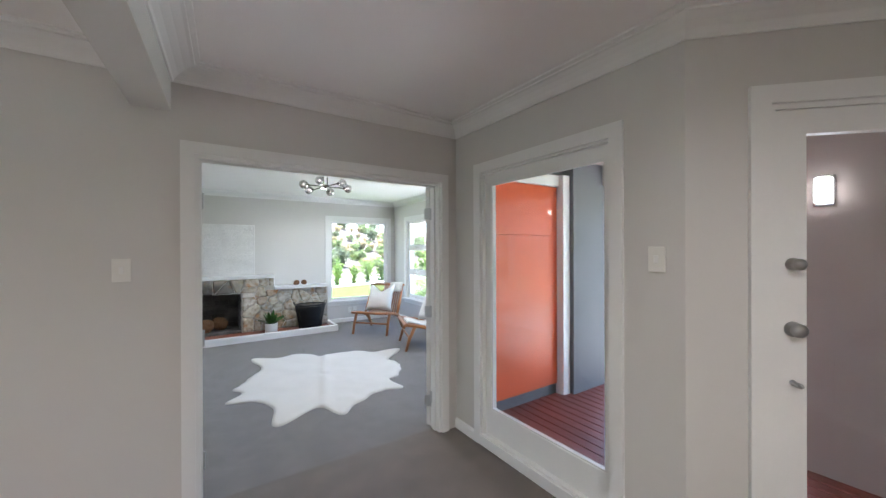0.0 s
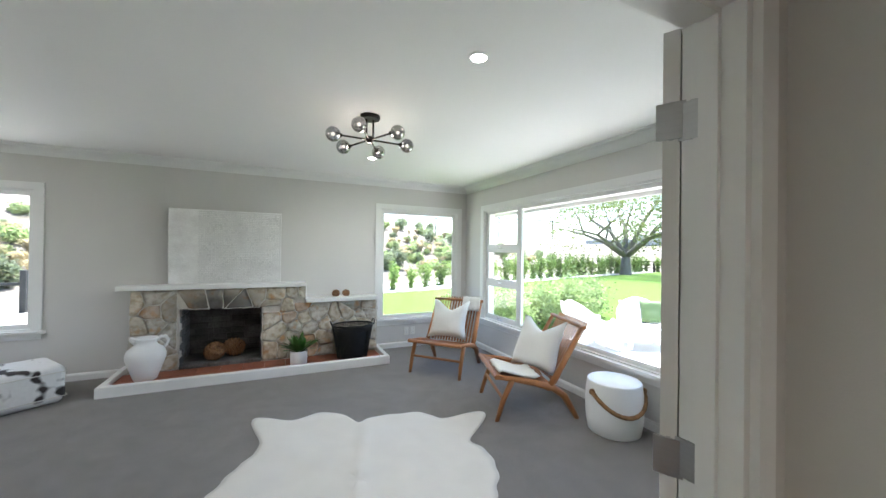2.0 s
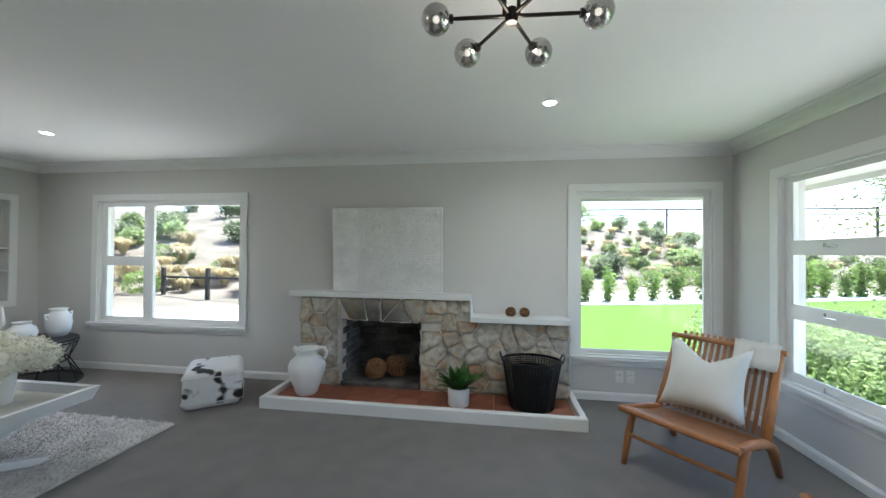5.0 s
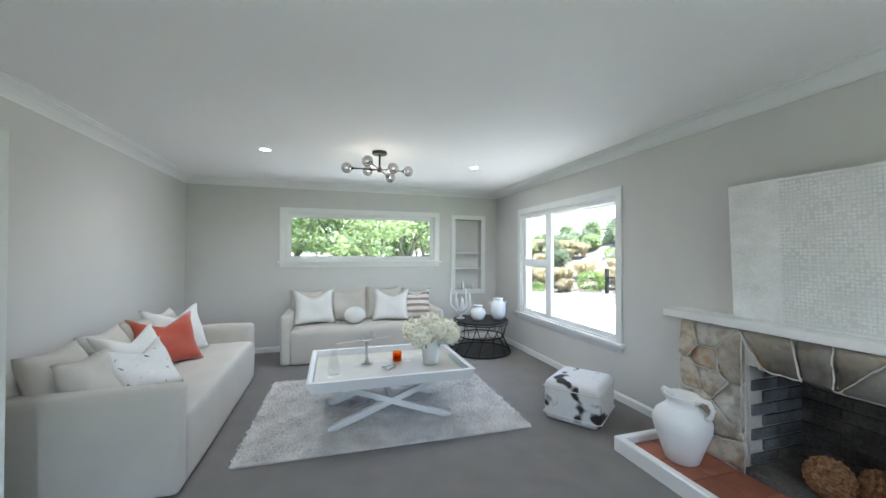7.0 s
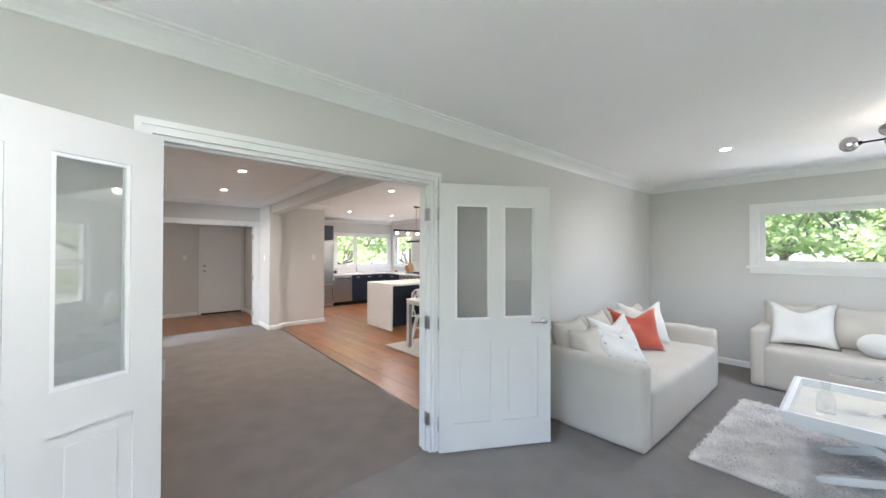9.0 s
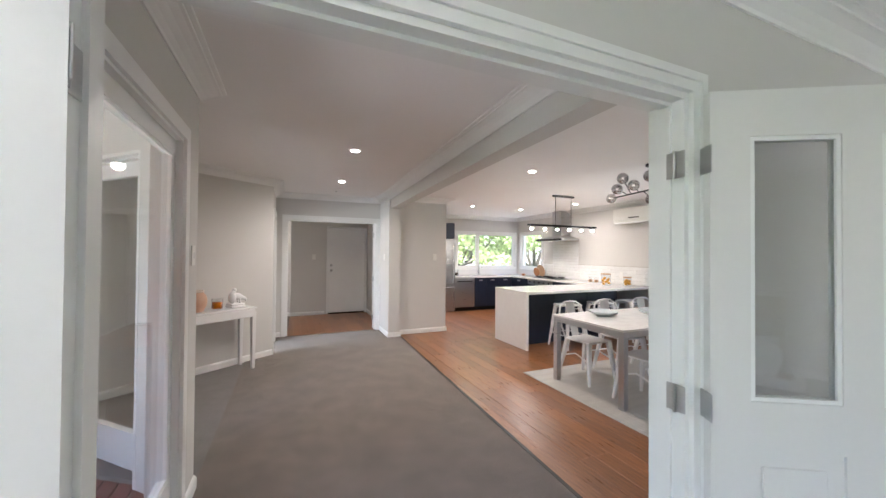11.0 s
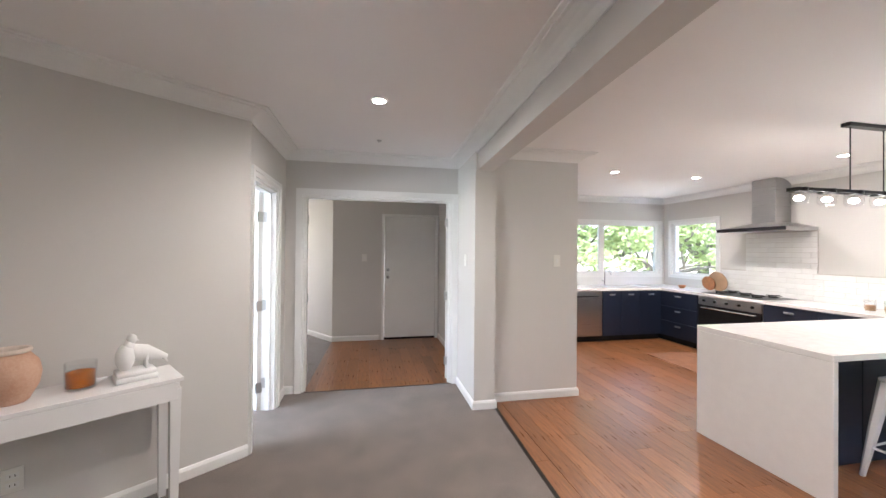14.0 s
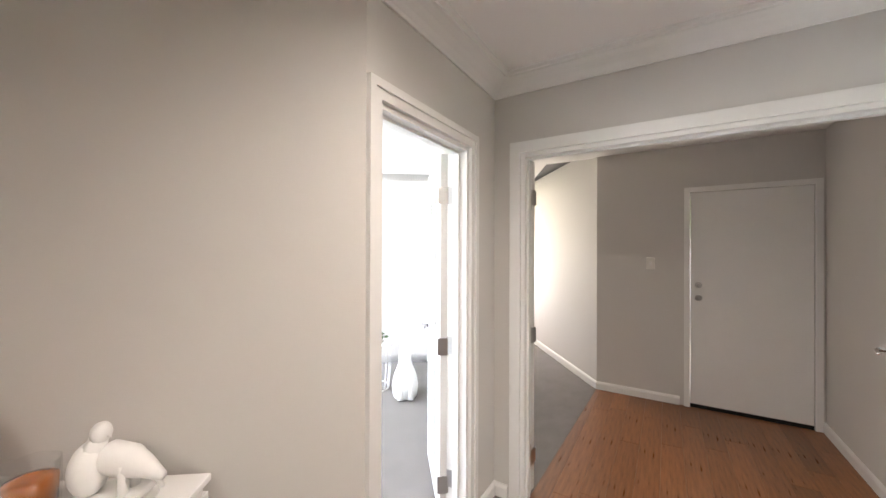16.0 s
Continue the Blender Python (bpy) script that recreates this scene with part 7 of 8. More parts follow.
def cabinet(name, label, x0, x1, y0, y1, front, doors, drawers=0, z0=0.10, z1=0.826):
    """A navy base unit: carcass, toe-kick, doors or drawers with cup pulls. front: 'y+' or 'x+'."""
    t = thing(name, label, "kitchen cabinet", group="navy base cabinets")
    part("carcass", box(x0, x1, y0, y1, z0, z1), NAVY, t)
    if front == "y+":
        part("toe_kick", box(x0, x1, y0, y1 - 0.06, 0.0, z0 - 0.001), DARK, t)
        span, a0 = x1 - x0, x0
    else:
        part("toe_kick", box(x0, x1 - 0.06, y0, y1, 0.0, z0 - 0.001), DARK, t)
        span, a0 = y1 - y0, y0
    n = doors or 1
    rows = [(z0 + 0.004, z1 - 0.004)] if not drawers else [(z0 + 0.004 + (z1 - z0 - 0.008) * k / drawers, z0 + (z1 - z0 - 0.008) * (k + 1) / drawers) for k in range(drawers)]
    for i in range(n):
        a, b2 = a0 + span * i / n + 0.003, a0 + span * (i + 1) / n - 0.003
        for za, zb in rows:
            if front == "y+":
                d = part("door" if not drawers else "drawer_front", box(a, b2, y1 + 0.001, y1 + 0.020, za, zb, 0.002, 1), NAVY, t)
                m = pose((a + b2) / 2, y1 + 0.020, zb - 0.06)
            else:
                d = part("door" if not drawers else "drawer_front", box(x1 + 0.001, x1 + 0.020, a, b2, za, zb, 0.002, 1), NAVY, t)
                m = pose(x1 + 0.020, (a + b2) / 2, zb - 0.06, 0, 0, -90)
            p = tube([(0.045 * math.cos(radians(q)), 0.001 + 0.022 * math.sin(radians(q)), 0) for q in range(0, 181, 15)], 0.008, 8)
            p = box(-0.05, 0.05, 0.0, 0.022, 0.004, 0.012, 0.003, 1, p)
            part("cup_pull", p, STEEL, d, "brushed steel cup pull", m=m)
    return t


YB, XF = -4.68, -4.27
cabinet("base_cabinet", "navy base cabinet with two doors under the sink", -3.85, -3.16, -5.245, YB, "y+", 2)
cabinet("base_cabinet", "navy corner base cabinet", -4.268, -3.851, -5.245, YB, "y+", 1)
cabinet("drawer_cabinet", "navy drawer stack with steel cup pulls", -4.845, XF, -4.66, -3.98, "x+", 1, 3)
cabinet("base_cabinet", "navy corner base cabinet beside the drawers", -4.845, -4.27, -5.245, -4.662, "x+", 0)
cabinet("drawer_cabinet", "navy drawer stack beside the oven", -4.845, XF, -3.06, -1.94, "x+", 2, 3)
ov = thing("oven", "black glass and steel built-in oven", "oven")
part("body", box(-4.845, XF, -3.975, -3.065, 0.10, 0.826), STEEL, ov)
part("toe_kick", box(-4.845, XF - 0.06, -3.975, -3.065, 0.0, 0.099), DARK, ov)
part("door_glass", box(XF + 0.001, XF + 0.022, -3.96, -3.08, 0.20, 0.70, 0.004, 1), BLACK, ov, "black glass door")
part("control_panel", box(XF + 0.001, XF + 0.022, -3.96, -3.08, 0.71, 0.82, 0.003, 1), STEEL, ov, "steel control panel")
part("handle", tube([(XF + 0.02, -3.90, 0.665), (XF + 0.055, -3.88, 0.665), (XF + 0.055, -3.16, 0.665), (XF + 0.02, -3.14, 0.665)], 0.009, 8), CHROME, ov)
for i in range(5):
    part("knob", lathe([(0, 0), (0.018, 0), (0.016, 0.02), (0, 0.022)], 16), BLACK, ov, m=pose(XF + 0.022, -3.86 + 0.17 * i, 0.765, 0, 90, 0))
dw = thing("dishwasher", "brushed steel dishwasher under the bench", "dishwasher")
part("body", box(-3.156, -2.592, -5.245, YB, 0.10, 0.826), STEEL, dw)
part("toe_kick", box(-3.156, -2.592, -5.245, YB - 0.06, 0.0, 0.099), DARK, dw)
part("door", box(-3.15, -2.60, YB + 0.001, YB + 0.024, 0.11, 0.745, 0.004, 1), STEEL, dw)
part("control_strip", box(-3.15, -2.60, YB + 0.001, YB + 0.022, 0.75, 0.822, 0.003, 1), STEEL, dw)
part("handle", box(-3.08, -2.67, YB + 0.022, YB + 0.045, 0.735, 0.752, 0.004, 1), DARK, dw)
fr = thing("fridge", "tall brushed steel fridge beside the nib wall", "fridge")
part("body", box(-2.585, -1.70, -5.245, -4.64, 0.02, 1.78, 0.006, 1), STEEL, fr)
for za, zb in ((0.05, 0.62), (0.635, 1.775)):
    d = part("door", box(-2.58, -1.705, -4.638, -4.585, za, zb, 0.012, 2), STEEL, fr)
    part("handle", tube([(-2.52, -4.58, za + 0.08), (-2.52, -4.545, za + 0.10), (-2.52, -4.545, zb - 0.10), (-2.52, -4.58, zb - 0.08)], 0.010, 8), CHROME, d)
oc = thing("wall_cabinet", "navy cabinet above the fridge", "kitchen cabinet")
part("carcass", box(-2.585, -1.545, -5.245, -4.66, 1.80, 2.18), NAVY, oc)
for a in (-2.58, -2.06):
    part("door", box(a, a + 0.512, -4.659, -4.64, 1.804, 2.176, 0.002, 1), NAVY, oc)
wk = thing("worktop", "white quartz worktop along the kitchen walls", "worktop")
part("slab", box(-4.848, -2.588, -5.248, YB + 0.03, 0.828, TOPZ, 0.003, 1), QUARTZ, wk)
part("slab", box(-4.848, XF + 0.03, YB + 0.0305, -1.935, 0.828, TOPZ, 0.003, 1), QUARTZ, wk)
part("upstand", box(-4.80, -2.588, -5.248, -5.236, TOPZ + 0.0005, 1.01, 0.002, 1), TILE_W, wk)
sk = thing("sink", "inset steel kitchen sink under the window", "sink", pose(-3.75, -4.98, TOPZ + 0.0005))
part("rim", holed((0, 0), (1, 0), -0.40, 0.40, 0, 0.006, -0.22, 0.22), STEEL, sk)
part("bowl", box(-0.2, 0.18, -0.17, 0.17, 0.0065, 0.008), CHROME, sk)
tp = thing("tap", "tall chrome gooseneck mixer tap", "tap", pose(-3.55, -5.16, TOPZ + 0.0005))
part("spout", tube([(0, 0, 0), (0, 0, 0.22)] + [(0, 0.08 - 0.08 * math.cos(radians(a)), 0.22 + 0.08 * math.sin(radians(a))) for a in range(15, 200, 15)], 0.011, 10), CHROME, tp, smooth=True)
part("lever", tube([(0.01, 0, 0.06), (0.06, 0, 0.10)], 0.006, 6), CHROME, tp)
ck = thing("cooktop", "black glass cooktop set in the worktop", "cooktop", pose(-4.56, -3.52, TOPZ + 0.0005))
part("glass", box(-0.26, 0.26, -0.44, 0.44, 0, 0.006, 0.002, 1), BLACK, ck)
for x, y in ((-0.12, -0.27), (0.12, -0.25), (0, 0.0), (-0.12, 0.27), (0.12, 0.25)):
    part("burner", lathe([(0, 0.007), (0.05, 0.007), (0.045, 0.02), (0.02, 0.026), (0, 0.026)], 20, None, x, y), BLACK, ck)
    part("trivet", tube([(x - 0.09, y, 0.034), (x + 0.09, y, 0.034)], 0.006, 6, tube([(x, y - 0.09, 0.034), (x, y + 0.09, 0.034)], 0.006, 6, tube([(x + 0.08, y, 0.006), (x + 0.08, y, 0.034)], 0.006, 6))), BLACK, ck)
hd = thing("range_hood", "brushed steel chimney range hood", "range hood", pose(-4.85, -3.32, 0))
part("chimney", box(0.003, 0.26, -0.15, 0.15, 1.86, CEIL - 0.002, 0.003, 1), STEEL, hd)
part("canopy", prism([(0.003, -0.44), (0.50, -0.44), (0.50, 0.44), (0.003, 0.44)], 1.745, 1.785), STEEL, hd)
b = bmesh.new()
lo = [b.verts.new(p) for p in ((0.003, -0.44, 1.786), (0.48, -0.42, 1.786), (0.48, 0.42, 1.786), (0.003, 0.44, 1.786))]
hi = [b.verts.new(p) for p in ((0.003, -0.16, 1.86), (0.27, -0.16, 1.86), (0.27, 0.16, 1.86), (0.003, 0.16, 1.86))]
for i in range(4):
    b.faces.new((lo[i], lo[(i + 1) % 4], hi[(i + 1) % 4], hi[i]))
b.faces.new(hi)
b.faces.new(lo[::-1])
bmesh.ops.recalc_face_normals(b, faces=b.faces[:])
part("hood_slope", b, STEEL, hd)
part("front_strip", box(0.5005, 0.508, -0.44, 0.44, 1.742, 1.788, 0.002, 1), BLACK, hd, "black glass control strip")

# peninsula with a waterfall end
pn = thing("peninsula", "navy peninsula with a white waterfall benchtop", "kitchen bench")
part("benchtop", box(-4.848, -2.09, -1.932, -1.05, 0.829, TOPZ, 0.003, 1), QUARTZ, pn, "white quartz benchtop")
part("waterfall_end", box(-2.13, -2.0905, -1.932, -1.05, 0.002, 0.828, 0.003, 1), QUARTZ, pn, "white quartz waterfall end")
part("carcass", box(-4.27, -2.132, -1.925, -1.37, 0.0, 0.828), NAVY, pn)
for i in range(3):
    a = -4.27 + 0.712 * i
    part("back_panel", box(a + 0.002, a + 0.710, -1.369, -1.350, 0.005, 0.826, 0.002, 1), NAVY, pn)


def tolix_leg(x0, y0, x1, y1, z):
    """A pressed-metal leg: wide at the top, tapering and splaying."""
    return tube([(x0, y0, z), ((x0 + x1) / 2, (y0 + y1) / 2, z * 0.5), (x1, y1, 0)], [0.036, 0.028, 0.015], 6)


def bar_stool(m, first):
    t = thing("bar_stool", "white pressed-metal bar stool at the bench", "stool", m, "bar stools")
    part("seat", box(-0.155, 0.155, -0.155, 0.155, 0.632, 0.662, 0.014, 3), WHITE_GLOSS, t)
    for sx in (-1, 1):
        for sy in (-1, 1):
            part("leg", tolix_leg(sx * 0.125, sy * 0.125, sx * 0.20, sy * 0.20, 0.63), WHITE_GLOSS, t)
    for z, k in ((0.20, 0.178),):
        for s in (-1, 1):
            part("foot_rail", tube([(-k, s * k, z), (k, s * k, z)], 0.008, 6), WHITE_GLOSS, t)
            part("foot_rail", tube([(s * k, -k, z), (s * k, k, z)], 0.008, 6), WHITE_GLOSS, t)
    for s in (-1, 1):
        part("brace", tube([(-0.14, s * 0.14, 0.60), (0.14, s * 0.14, 0.60)], 0.008, 6), WHITE_GLOSS, t)
    return t


s0 = bar_stool(pose(-2.87, -1.06, 0, 0, 0, 4), None)
copy_thing(s0, pose(-3.56, -1.06, 0, 0, 0, -5))
copy_thing(s0, pose(-4.20, -1.05, 0, 0, 0, 7))


def glass_jar(m, r, h, label):
    t = thing("storage_jar", label, "jar", m, "lemon jars")
    part("glass", lathe([(0, 0), (r, 0), (r, h), (r - 0.004, h), (r - 0.004, 0.005), (0, 0.005)], 24), CLEAR, t, smooth=True)
    part("lid", lathe([(0, h + 0.001), (r * 1.03, h + 0.001), (r * 1.03, h + 0.02), (0, h + 0.02)], 24), JUTE, t, "pale cork lid")
    rr = random.Random(int(h * 1000))
    for i in range(9):
        a = i * 2.4
        part("lemon", ball(0.028, ((r - 0.034) * math.cos(a), (r - 0.034) * math.sin(a), 0.036 + 0.016 * i * h / 0.25), 10, squash=(1, 0.85, 0.85)), LEMON, t, smooth=True)


LEMON = mat("lemon_rind", (0.75, 0.36, 0.03), 0.45, scale=12, vary=0.12, bump=0.2, fine=120)
glass_jar(pose(-4.22, -1.56, TOPZ + 0.001), 0.085, 0.20, "tall glass jar of lemons with a cork lid")
glass_jar(pose(-4.46, -1.30, TOPZ + 0.001), 0.068, 0.15, "short glass jar of lemons with a cork lid")
for x, y in ((-4.55, -2.25), (-4.55, -2.10)):
    t = thing("spice_jar", "small clear storage jar on the bench", "jar", pose(x, y, TOPZ + 0.001), "storage jars")
    part("glass", lathe([(0, 0), (0.045, 0), (0.045, 0.12), (0.041, 0.12), (0.041, 0.006), (0, 0.006)], 20), CLEAR, t, smooth=True)
    part("contents", lathe([(0, 0.007), (0.039, 0.007), (0.039, 0.06), (0, 0.06)], 16), JUTE, t)
bd = thing("bread_board", "round pale wooden board leaning on the splashback", "chopping board", pose(-4.79, -4.10, TOPZ + 0.001, 0, 12, 0))
part("board", lathe([(0, -0.008), (0.15, -0.008), (0.153, 0), (0.15, 0.008), (0, 0.008)], 32), JUTE, bd, m=pose(0, 0, 0.153, 0, 90, 0))
bd2 = thing("bread_board", "smaller round wooden board in front of another", "chopping board", pose(-4.74, -4.22, TOPZ + 0.001, 0, 12, 0))
part("board", lathe([(0, -0.007), (0.11, -0.007), (0.112, 0), (0.11, 0.007), (0, 0.007)], 32), TEAK, bd2, m=pose(0, 0, 0.112, 0, 90, 0))
bw = tagged(part("small_bowl", lathe([(0, 0), (0.03, 0), (0.06, 0.05), (0.055, 0.05), (0.03, 0.01), (0, 0.01)], 20), TEAK, smooth=True, m=pose(-4.55, -4.55, TOPZ + 0.001)), "small turned wooden bowl on the worktop", "bowl")
cm = thing("coffee_jar", "clear jar with dark contents beside the fridge", "jar", pose(-2.80, -5.0, TOPZ + 0.001))
part("glass", lathe([(0, 0), (0.06, 0), (0.06, 0.16), (0.056, 0.16), (0.056, 0.006), (0, 0.006)], 20), CLEAR, cm, smooth=True)
part("contents", lathe([(0, 0.007), (0.054, 0.007), (0.054, 0.08), (0, 0.08)], 16), BARK, cm)
wall_plate("power_socket", "white double power socket above the bench", pose(-4.842, -2.85, 1.035, 0, 0, 90), "socket")
wall_plate("power_socket", "white double power socket above the peninsula", pose(-4.842, -1.75, 1.035, 0, 0, 90), "socket")

# tiled splashback
sp = thing("splashback", "white glazed brick tiles laid in rows", "splashback", kind="structure")
part("grout", box(-4.8495, -4.844, -4.12, -1.16, TOPZ + 0.001, 1.215), MORTAR, sp)
part("grout", box(-4.8495, -4.844, -3.75, -2.88, 1.2155, 1.742), MORTAR, sp)
tl = part("tile", box(0, 0.006, 0, 0.196, 0, 0.0635, 0.0015, 1), TILE_W, sp, m=pose(-4.844, -4.115, TOPZ + 0.004))
cuts = {}
for k in range(13):
    z = TOPZ + 0.004 + 0.0665 * k
    y0, y1 = (-4.115, -1.165) if k < 5 else (-3.745, -2.885)
    y = y0 - (0.098 if k % 2 else 0)
    while y < y1 - 0.015:
        a, e = max(y, y0), min(y + 0.196, y1)
        wide = round(e - a, 3)
        if wide >= 0.195:
            if not (k == 0 and abs(y - y0) < 0.001):
                share("tile", tl, sp, pose(-4.844, a, z))
        elif wide > 0.015:
            if wide not in cuts:
                cuts[wide] = part("tile", box(0, 0.006, 0, wide, 0, 0.0635, 0.0015, 1), TILE_W, sp, m=pose(-4.844, a, z))
            else:
                share("tile", cuts[wide], sp, pose(-4.844, a, z))
        y += 0.199

# heat pump on the wall
ac = thing("heat_pump", "white wall-mounted heat pump unit", "air conditioner", pose(-4.85, -1.27, 2.03))
part("body", box(0.002, 0.20, -0.51, 0.51, 0.0, 0.28, 0.03, 3), PLASTIC, ac)
part("front_panel", box(0.2005, 0.212, -0.50, 0.50, 0.05, 0.275, 0.005, 2), PLASTIC, ac)
part("louvre", box(0.17, 0.205, -0.48, 0.48, -0.006, 0.02, 0.004, 1), TRIM, ac)
part("display", box(0.2125, 0.215, -0.16, 0.06, 0.085, 0.105, 0.001, 1), DARK, ac, "dark display strip")

# row pendant over the peninsula
pd = thing("row_pendant", "black row pendant with six glass cup lamps", "pendant light", pose(-3.19, -1.52, 0))
part("canopy", box(-0.22, 0.22, -0.03, 0.03, CEIL - 0.028, CEIL, 0.004, 1), BLACK, pd)
for x in (-0.17, 0.17):
    part("rod", tube([(x, 0, CEIL - 0.03), (x, 0, 1.93)], 0.004, 6), BLACK, pd)
for y in (-0.035, 0.035):
    part("bar", box(-0.72, 0.72, y - 0.006, y + 0.006, 1.905, 1.93, 0.002, 1), BLACK, pd)
for x in (-0.72, 0.72):
    part("end_bar", box(x - 0.006, x + 0.006, -0.035, 0.035, 1.905, 1.93, 0.002, 1), BLACK, pd)
for i in range(6):
    x = -0.66 + 0.264 * i
    g = part("glass_cup", lathe([(0.052, 1.925), (0.054, 1.84), (0.045, 1.815), (0.02, 1.81), (0, 1.81)], 20, None, x, 0), CLEAR, pd, "clear glass cup", True)
    g.visible_shadow = False
    part("bulb", ball(0.03, (x, 0, 1.855), 12, squash=(1, 1, 0.7)), BULB, g, "glowing lamp", True)
    part("cap", lathe([(0, 1.93), (0.05, 1.93), (0.052, 1.90), (0, 1.90)], 20, None, x, 0), BLACK, pd)

# ---------------------------------------------------------------- dining
dr = thing("dining_rug", "pale flat-woven wool rug under the dining table", "rug")
part("weave", box(-4.0, -1.46, -0.26, 1.95, 0.004, 0.012, 0.003, 1), FLATWEAVE, dr)
b = None
for i in range(110):
    y = -0.25 + 0.02 * i
    b = box(-3.995, -1.465, y + 0.003, y + 0.017, 0.0118, 0.0155, 0, bm=b) if b else box(-3.995, -1.465, y + 0.003, y + 0.017, 0.0118, 0.0155)
tagged(part("ribs", b, FLATWEAVE, dr), kind="stuff")
R0 = 0.0157
dt = thing("dining_table", "white-topped dining table on a brushed steel frame", "dining table")
part("tabletop", box(-3.57, -1.64, 0.06, 1.01, 0.728, 0.75, 0.003, 1), QUARTZ, dt)
for x in (-3.535, -1.675):
    for y in (0.095, 0.975):
        part("leg", box(x - 0.03, x + 0.03, y - 0.03, y + 0.03, R0, 0.672, 0.003, 1), STEEL, dt)
for y in (0.095, 0.975):
    part("apron", box(-3.565, -1.645, y - 0.03, y + 0.03, 0.673, 0.727, 0.002, 1), STEEL, dt)
for x in (-3.535, -1.675):
    part("end_apron", box(x - 0.03, x + 0.03, 0.126, 0.944, 0.673, 0.727, 0.002, 1), STEEL, dt)


def metal_chair(m):
    """A pressed-metal cafe chair; front towards -y."""
    t = thing("dining_chair", "white pressed-metal cafe chair at the dining table", "chair", m, "dining chairs")
    b = box(-0.18, 0.18, -0.19, 0.17, 0.432, 0.452, 0.009, 2)
    part("seat", b, WHITE_GLOSS, t)
    for sx in (-1, 1):
        part("front_leg", tolix_leg(sx * 0.155, -0.165, sx * 0.21, -0.22, 0.435), WHITE_GLOSS, t)
        part("rear_leg", tolix_leg(sx * 0.15, 0.145, sx * 0.20, 0.24, 0.435), WHITE_GLOSS, t)
        part("side_brace", tube([(sx * 0.185, -0.19, 0.24), (sx * 0.175, 0.0, 0.30), (sx * 0.178, 0.20, 0.24)], 0.008, 6), WHITE_GLOSS, t)
    hoop = [(-0.175, 0.15, 0.44), (-0.19, 0.20, 0.58), (-0.19, 0.235, 0.72), (-0.165, 0.25, 0.80), (-0.10, 0.258, 0.838), (0, 0.26, 0.848), (0.10, 0.258, 0.838), (0.165, 0.25, 0.80), (0.19, 0.235, 0.72), (0.19, 0.20, 0.58), (0.175, 0.15, 0.44)]
    part("back_hoop", tube(hoop, 0.011, 8), WHITE_GLOSS, t, smooth=True)
    b = bmesh.new()
    rows = [(0.44, 0.16, 0.055), (0.58, 0.20, 0.062), (0.72, 0.237, 0.068), (0.845, 0.26, 0.075)]
    vs = [(b.verts.new((-w, y, z)), b.verts.new((0, y + 0.008, z)), b.verts.new((w, y, z))) for z, y, w in rows]
    for p, q in zip(vs, vs[1:]):
        b.faces.new((p[0], p[1], q[1], q[0]))
        b.faces.new((p[1], p[2], q[2], q[1]))
    bmesh.ops.solidify(b, geom=b.faces[:], thickness=0.004)
    part("splat", b, WHITE_GLOSS, t)
    return t


ch = metal_chair(pose(-2.02, 0.19, R0, 0, 0, 184))
for x, y, rz in ((-2.56, 0.19, 178), (-3.19, 0.22, 181), (-2.05, 0.94, 3), (-2.63, 0.92, -4), (-3.22, 0.94, 2), (-3.86, 0.54, -92)):
    copy_thing(ch, pose(x, y, R0, 0, 0, rz))


def ginger_jar(m, s, label):
    t = thing("ginger_jar", label, "jar", m, "ginger jars")
    part("body", lathe([(0, 0), (0.095 * s, 0), (0.10 * s, 0.03 * s), (0.115 * s, 0.08 * s), (0.155 * s, 0.18 * s), (0.165 * s, 0.235 * s), (0.145 * s, 0.29 * s), (0.09 * s, 0.32 * s), (0.085 * s, 0.345 * s), (0, 0.345 * s)], 36), GINGER, t, smooth=True)
    part("foot_ring", lathe([(0.10 * s, 0.0), (0.112 * s, 0.0), (0.115 * s, 0.05 * s), (0.104 * s, 0.055 * s)], 36), PALE_GLAZE, t, "grey glazed foot ring", True)
    part("lid", lathe([(0, 0.347 * s), (0.105 * s, 0.347 * s), (0.10 * s, 0.36 * s), (0.09 * s, 0.39 * s), (0.05 * s, 0.415 * s), (0.012 * s, 0.42 * s), (0.016 * s, 0.44 * s), (0, 0.455 * s)], 36), GINGER, t, "domed dark lid", True)


ginger_jar(pose(-3.37, 0.33, 0.7505), 0.96, "dark patterned lidded ginger jar on the table")
ginger_jar(pose(-3.25, 0.74, 0.7505), 0.96, "dark patterned lidded ginger jar on the table")
for x, y, r in ((-2.10, 0.35, 0.16), (-2.72, 0.56, 0.215)):
    t = tagged(part("shallow_bowl", lathe([(0, 0), (r * 0.45, 0), (r * 0.5, 0.008), (r * 0.9, 0.035), (r, 0.055), (r * 0.97, 0.057), (r * 0.85, 0.04), (r * 0.45, 0.014), (0, 0.012)], 40), PALE_GLAZE, smooth=True, m=pose(x, y, 0.7505)), "wide pale celadon bowl on the dining table", "bowl")

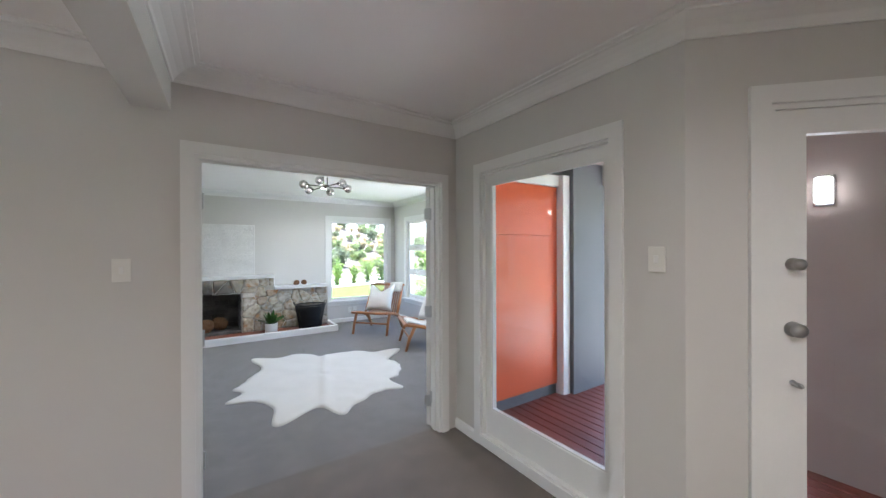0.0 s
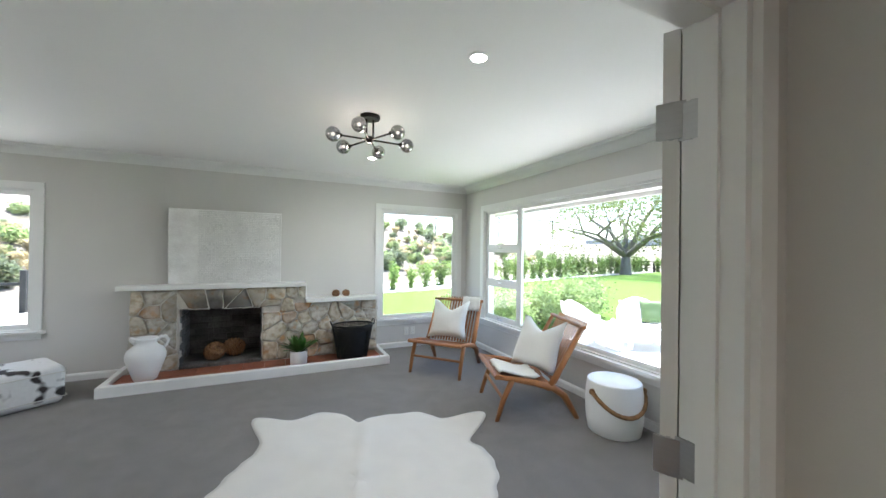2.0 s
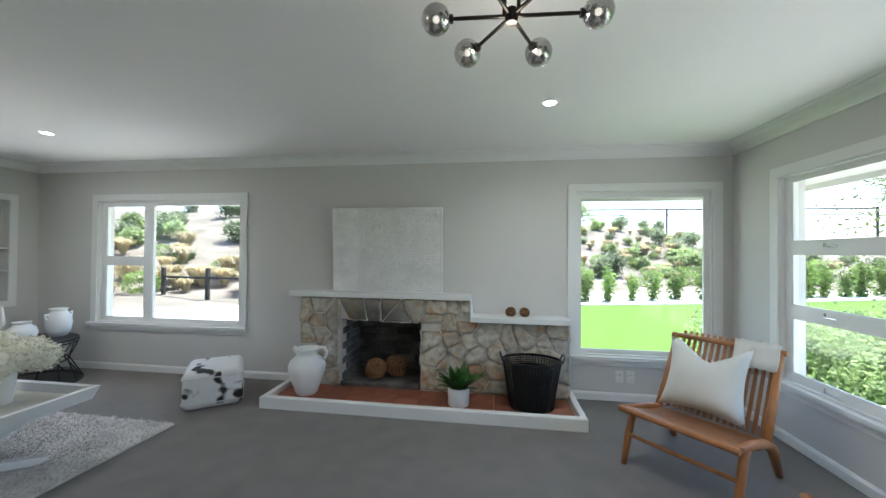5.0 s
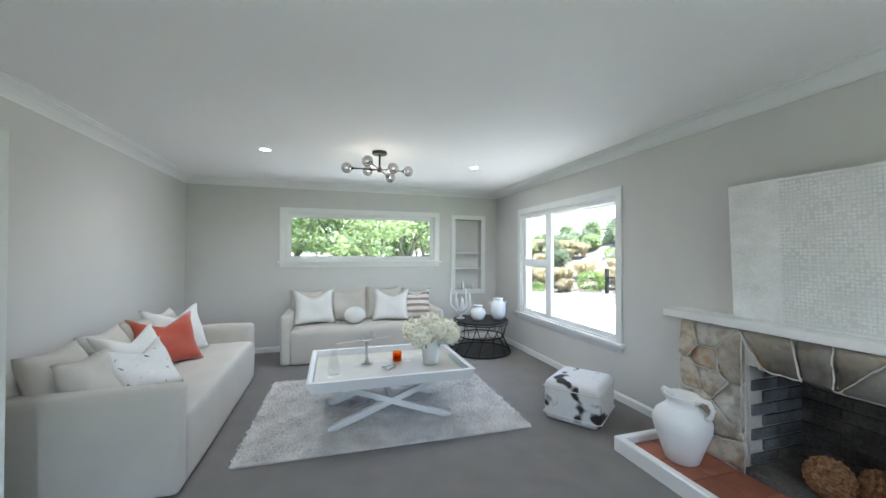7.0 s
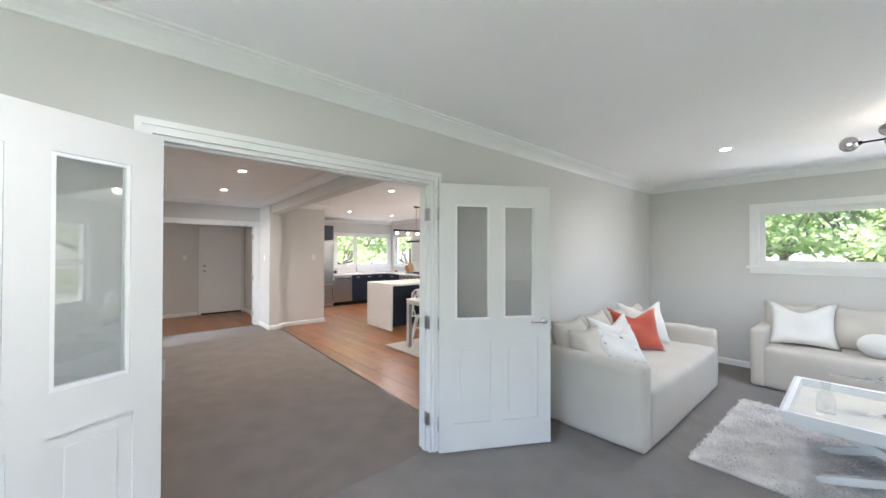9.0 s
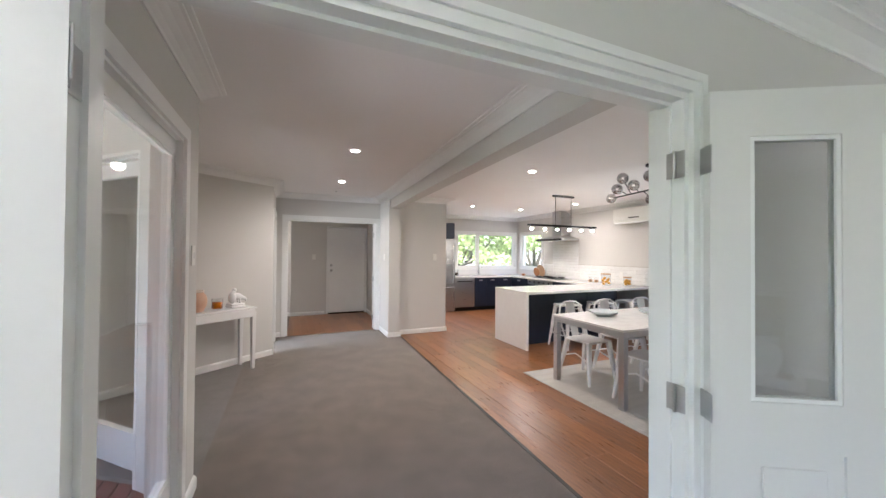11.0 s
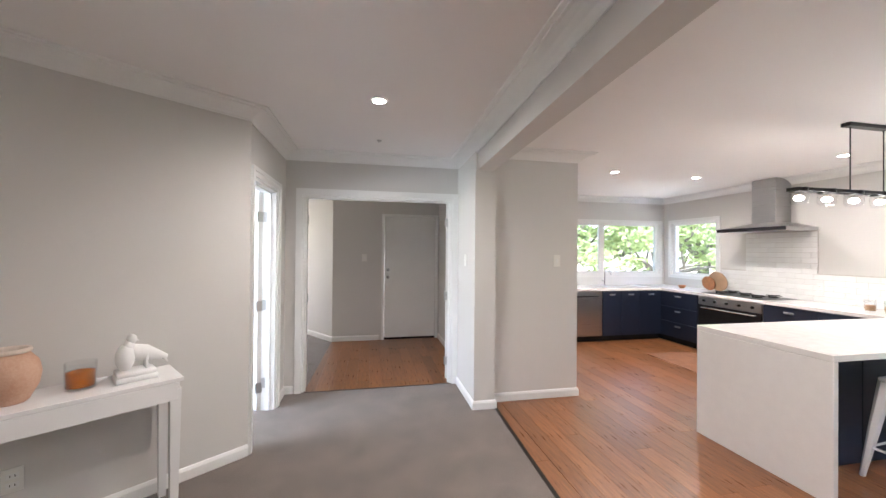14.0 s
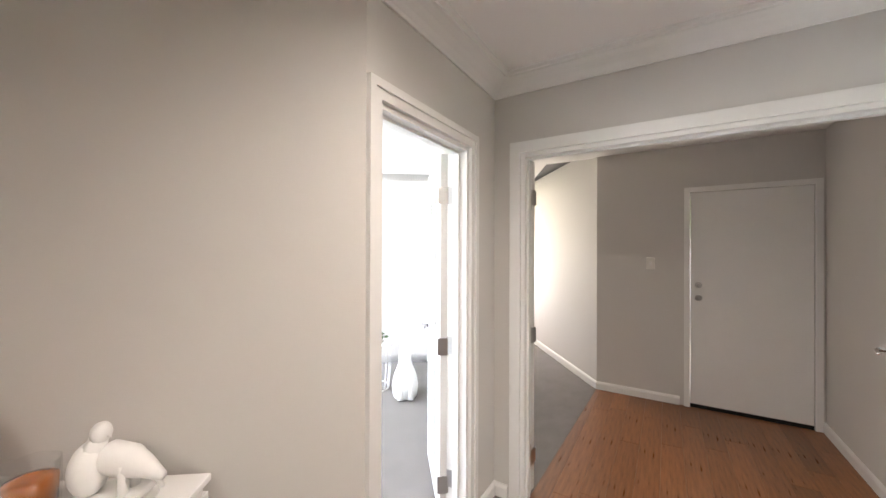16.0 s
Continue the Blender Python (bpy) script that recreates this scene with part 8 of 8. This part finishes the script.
dc = thing("chandelier", "long black branching light with smoked globes over the table", "ceiling light", pose(-2.55, 0.63, CEIL))
part("canopy", lathe([(0, 0), (0.085, 0), (0.085, -0.02), (0.07, -0.028), (0, -0.028)], 28), BLACK, dc)
part("stem", tube([(0, 0, -0.02), (0, 0, -0.30)], 0.009, 8), BLACK, dc)
part("hub", lathe([(0, -0.32), (0.028, -0.32), (0.03, -0.27), (0.02, -0.24), (0, -0.24)], 16), BLACK, dc)
AXIS = Vector((0.10, 0.66, 0)).normalized()
part("arm", tube([tuple(AXIS * -0.62 + Vector((0, 0, -0.285))), tuple(AXIS * 0.62 + Vector((0, 0, -0.265)))], 0.009, 8), BLACK, dc)
for s in (-1, 1):
    globe(dc, tuple(AXIS * s * 0.67 + Vector((0, 0, -0.275 + 0.01 * s))), 0.063)
for k, x, y, z in ((-0.34, 0.22, -0.22, -0.14), (-0.40, 0.17, -0.34, -0.24), (-0.22, 0.12, -0.16, -0.22), (0.05, 0.20, 0.10, -0.17), (-0.15, -0.22, -0.20, -0.35), (0.30, 0.02, 0.30, -0.13), (0.12, -0.24, 0.13, -0.25), (0.38, 0.17, 0.42, -0.20), (0.45, -0.13, 0.47, -0.30)):
    p, q = AXIS * k + Vector((0, 0, -0.275)), Vector((x, y, z))
    part("twig", tube([tuple(p), tuple(p.lerp(q, 0.8))], 0.006, 6), BLACK, dc)
    globe(dc, tuple(q), 0.063)
jm = tagged(part("kitchen_mat", box(-4.05, -3.35, -3.95, -2.75, 0.004, 0.012, 0.003, 1), RED_MAT), "rust-brown flat mat on the kitchen boards", "mat")


# ---------------------------------------------------------------- floor boards, last
def boards(parent, x0, x1, y0, y1, width, length, top, seed):
    rr = random.Random(seed)
    full = None
    n = 0
    x = x0
    while x < x1 - 0.02:
        w = min(width, x1 - x)
        y = y0 - rr.uniform(0, length * 0.8)
        while y < y1:
            a, b2 = max(y, y0), min(y + length, y1)
            if b2 - a > 0.05:
                if abs(w - width) < 1e-6 and abs(b2 - a - length) < 1e-6:
                    if full is None:
                        full = part("plank", box(0, width - 0.0009, 0, length - 0.0009, -0.010, top, 0.0008, 1), PLANK, parent, m=pose(x, a, 0))
                    else:
                        share("plank", full, parent, pose(x, a, 0))
                else:
                    part("plank", box(0, w - 0.0009, 0, b2 - a - 0.0009, -0.010, top, 0.0008, 1), PLANK, parent, m=pose(x, a, 0))
                n += 1
            y += length
        x += width
    return n


boards(floor_base, -4.848, -0.722, -5.245, 2.435, 0.1375, 1.38, 0.002, 5)
boards(floor_base, -0.720, -0.30, -2.80, 2.435, 0.1375, 1.38, 0.002, 7)
fpz = tagged(thing("floor_passage", "warm orange-brown timber boards in the passage", "floor"), kind="structure")
boards(fpz, -0.72, 1.17, -5.47, -3.325, 0.1375, 1.38, 0.002, 6)
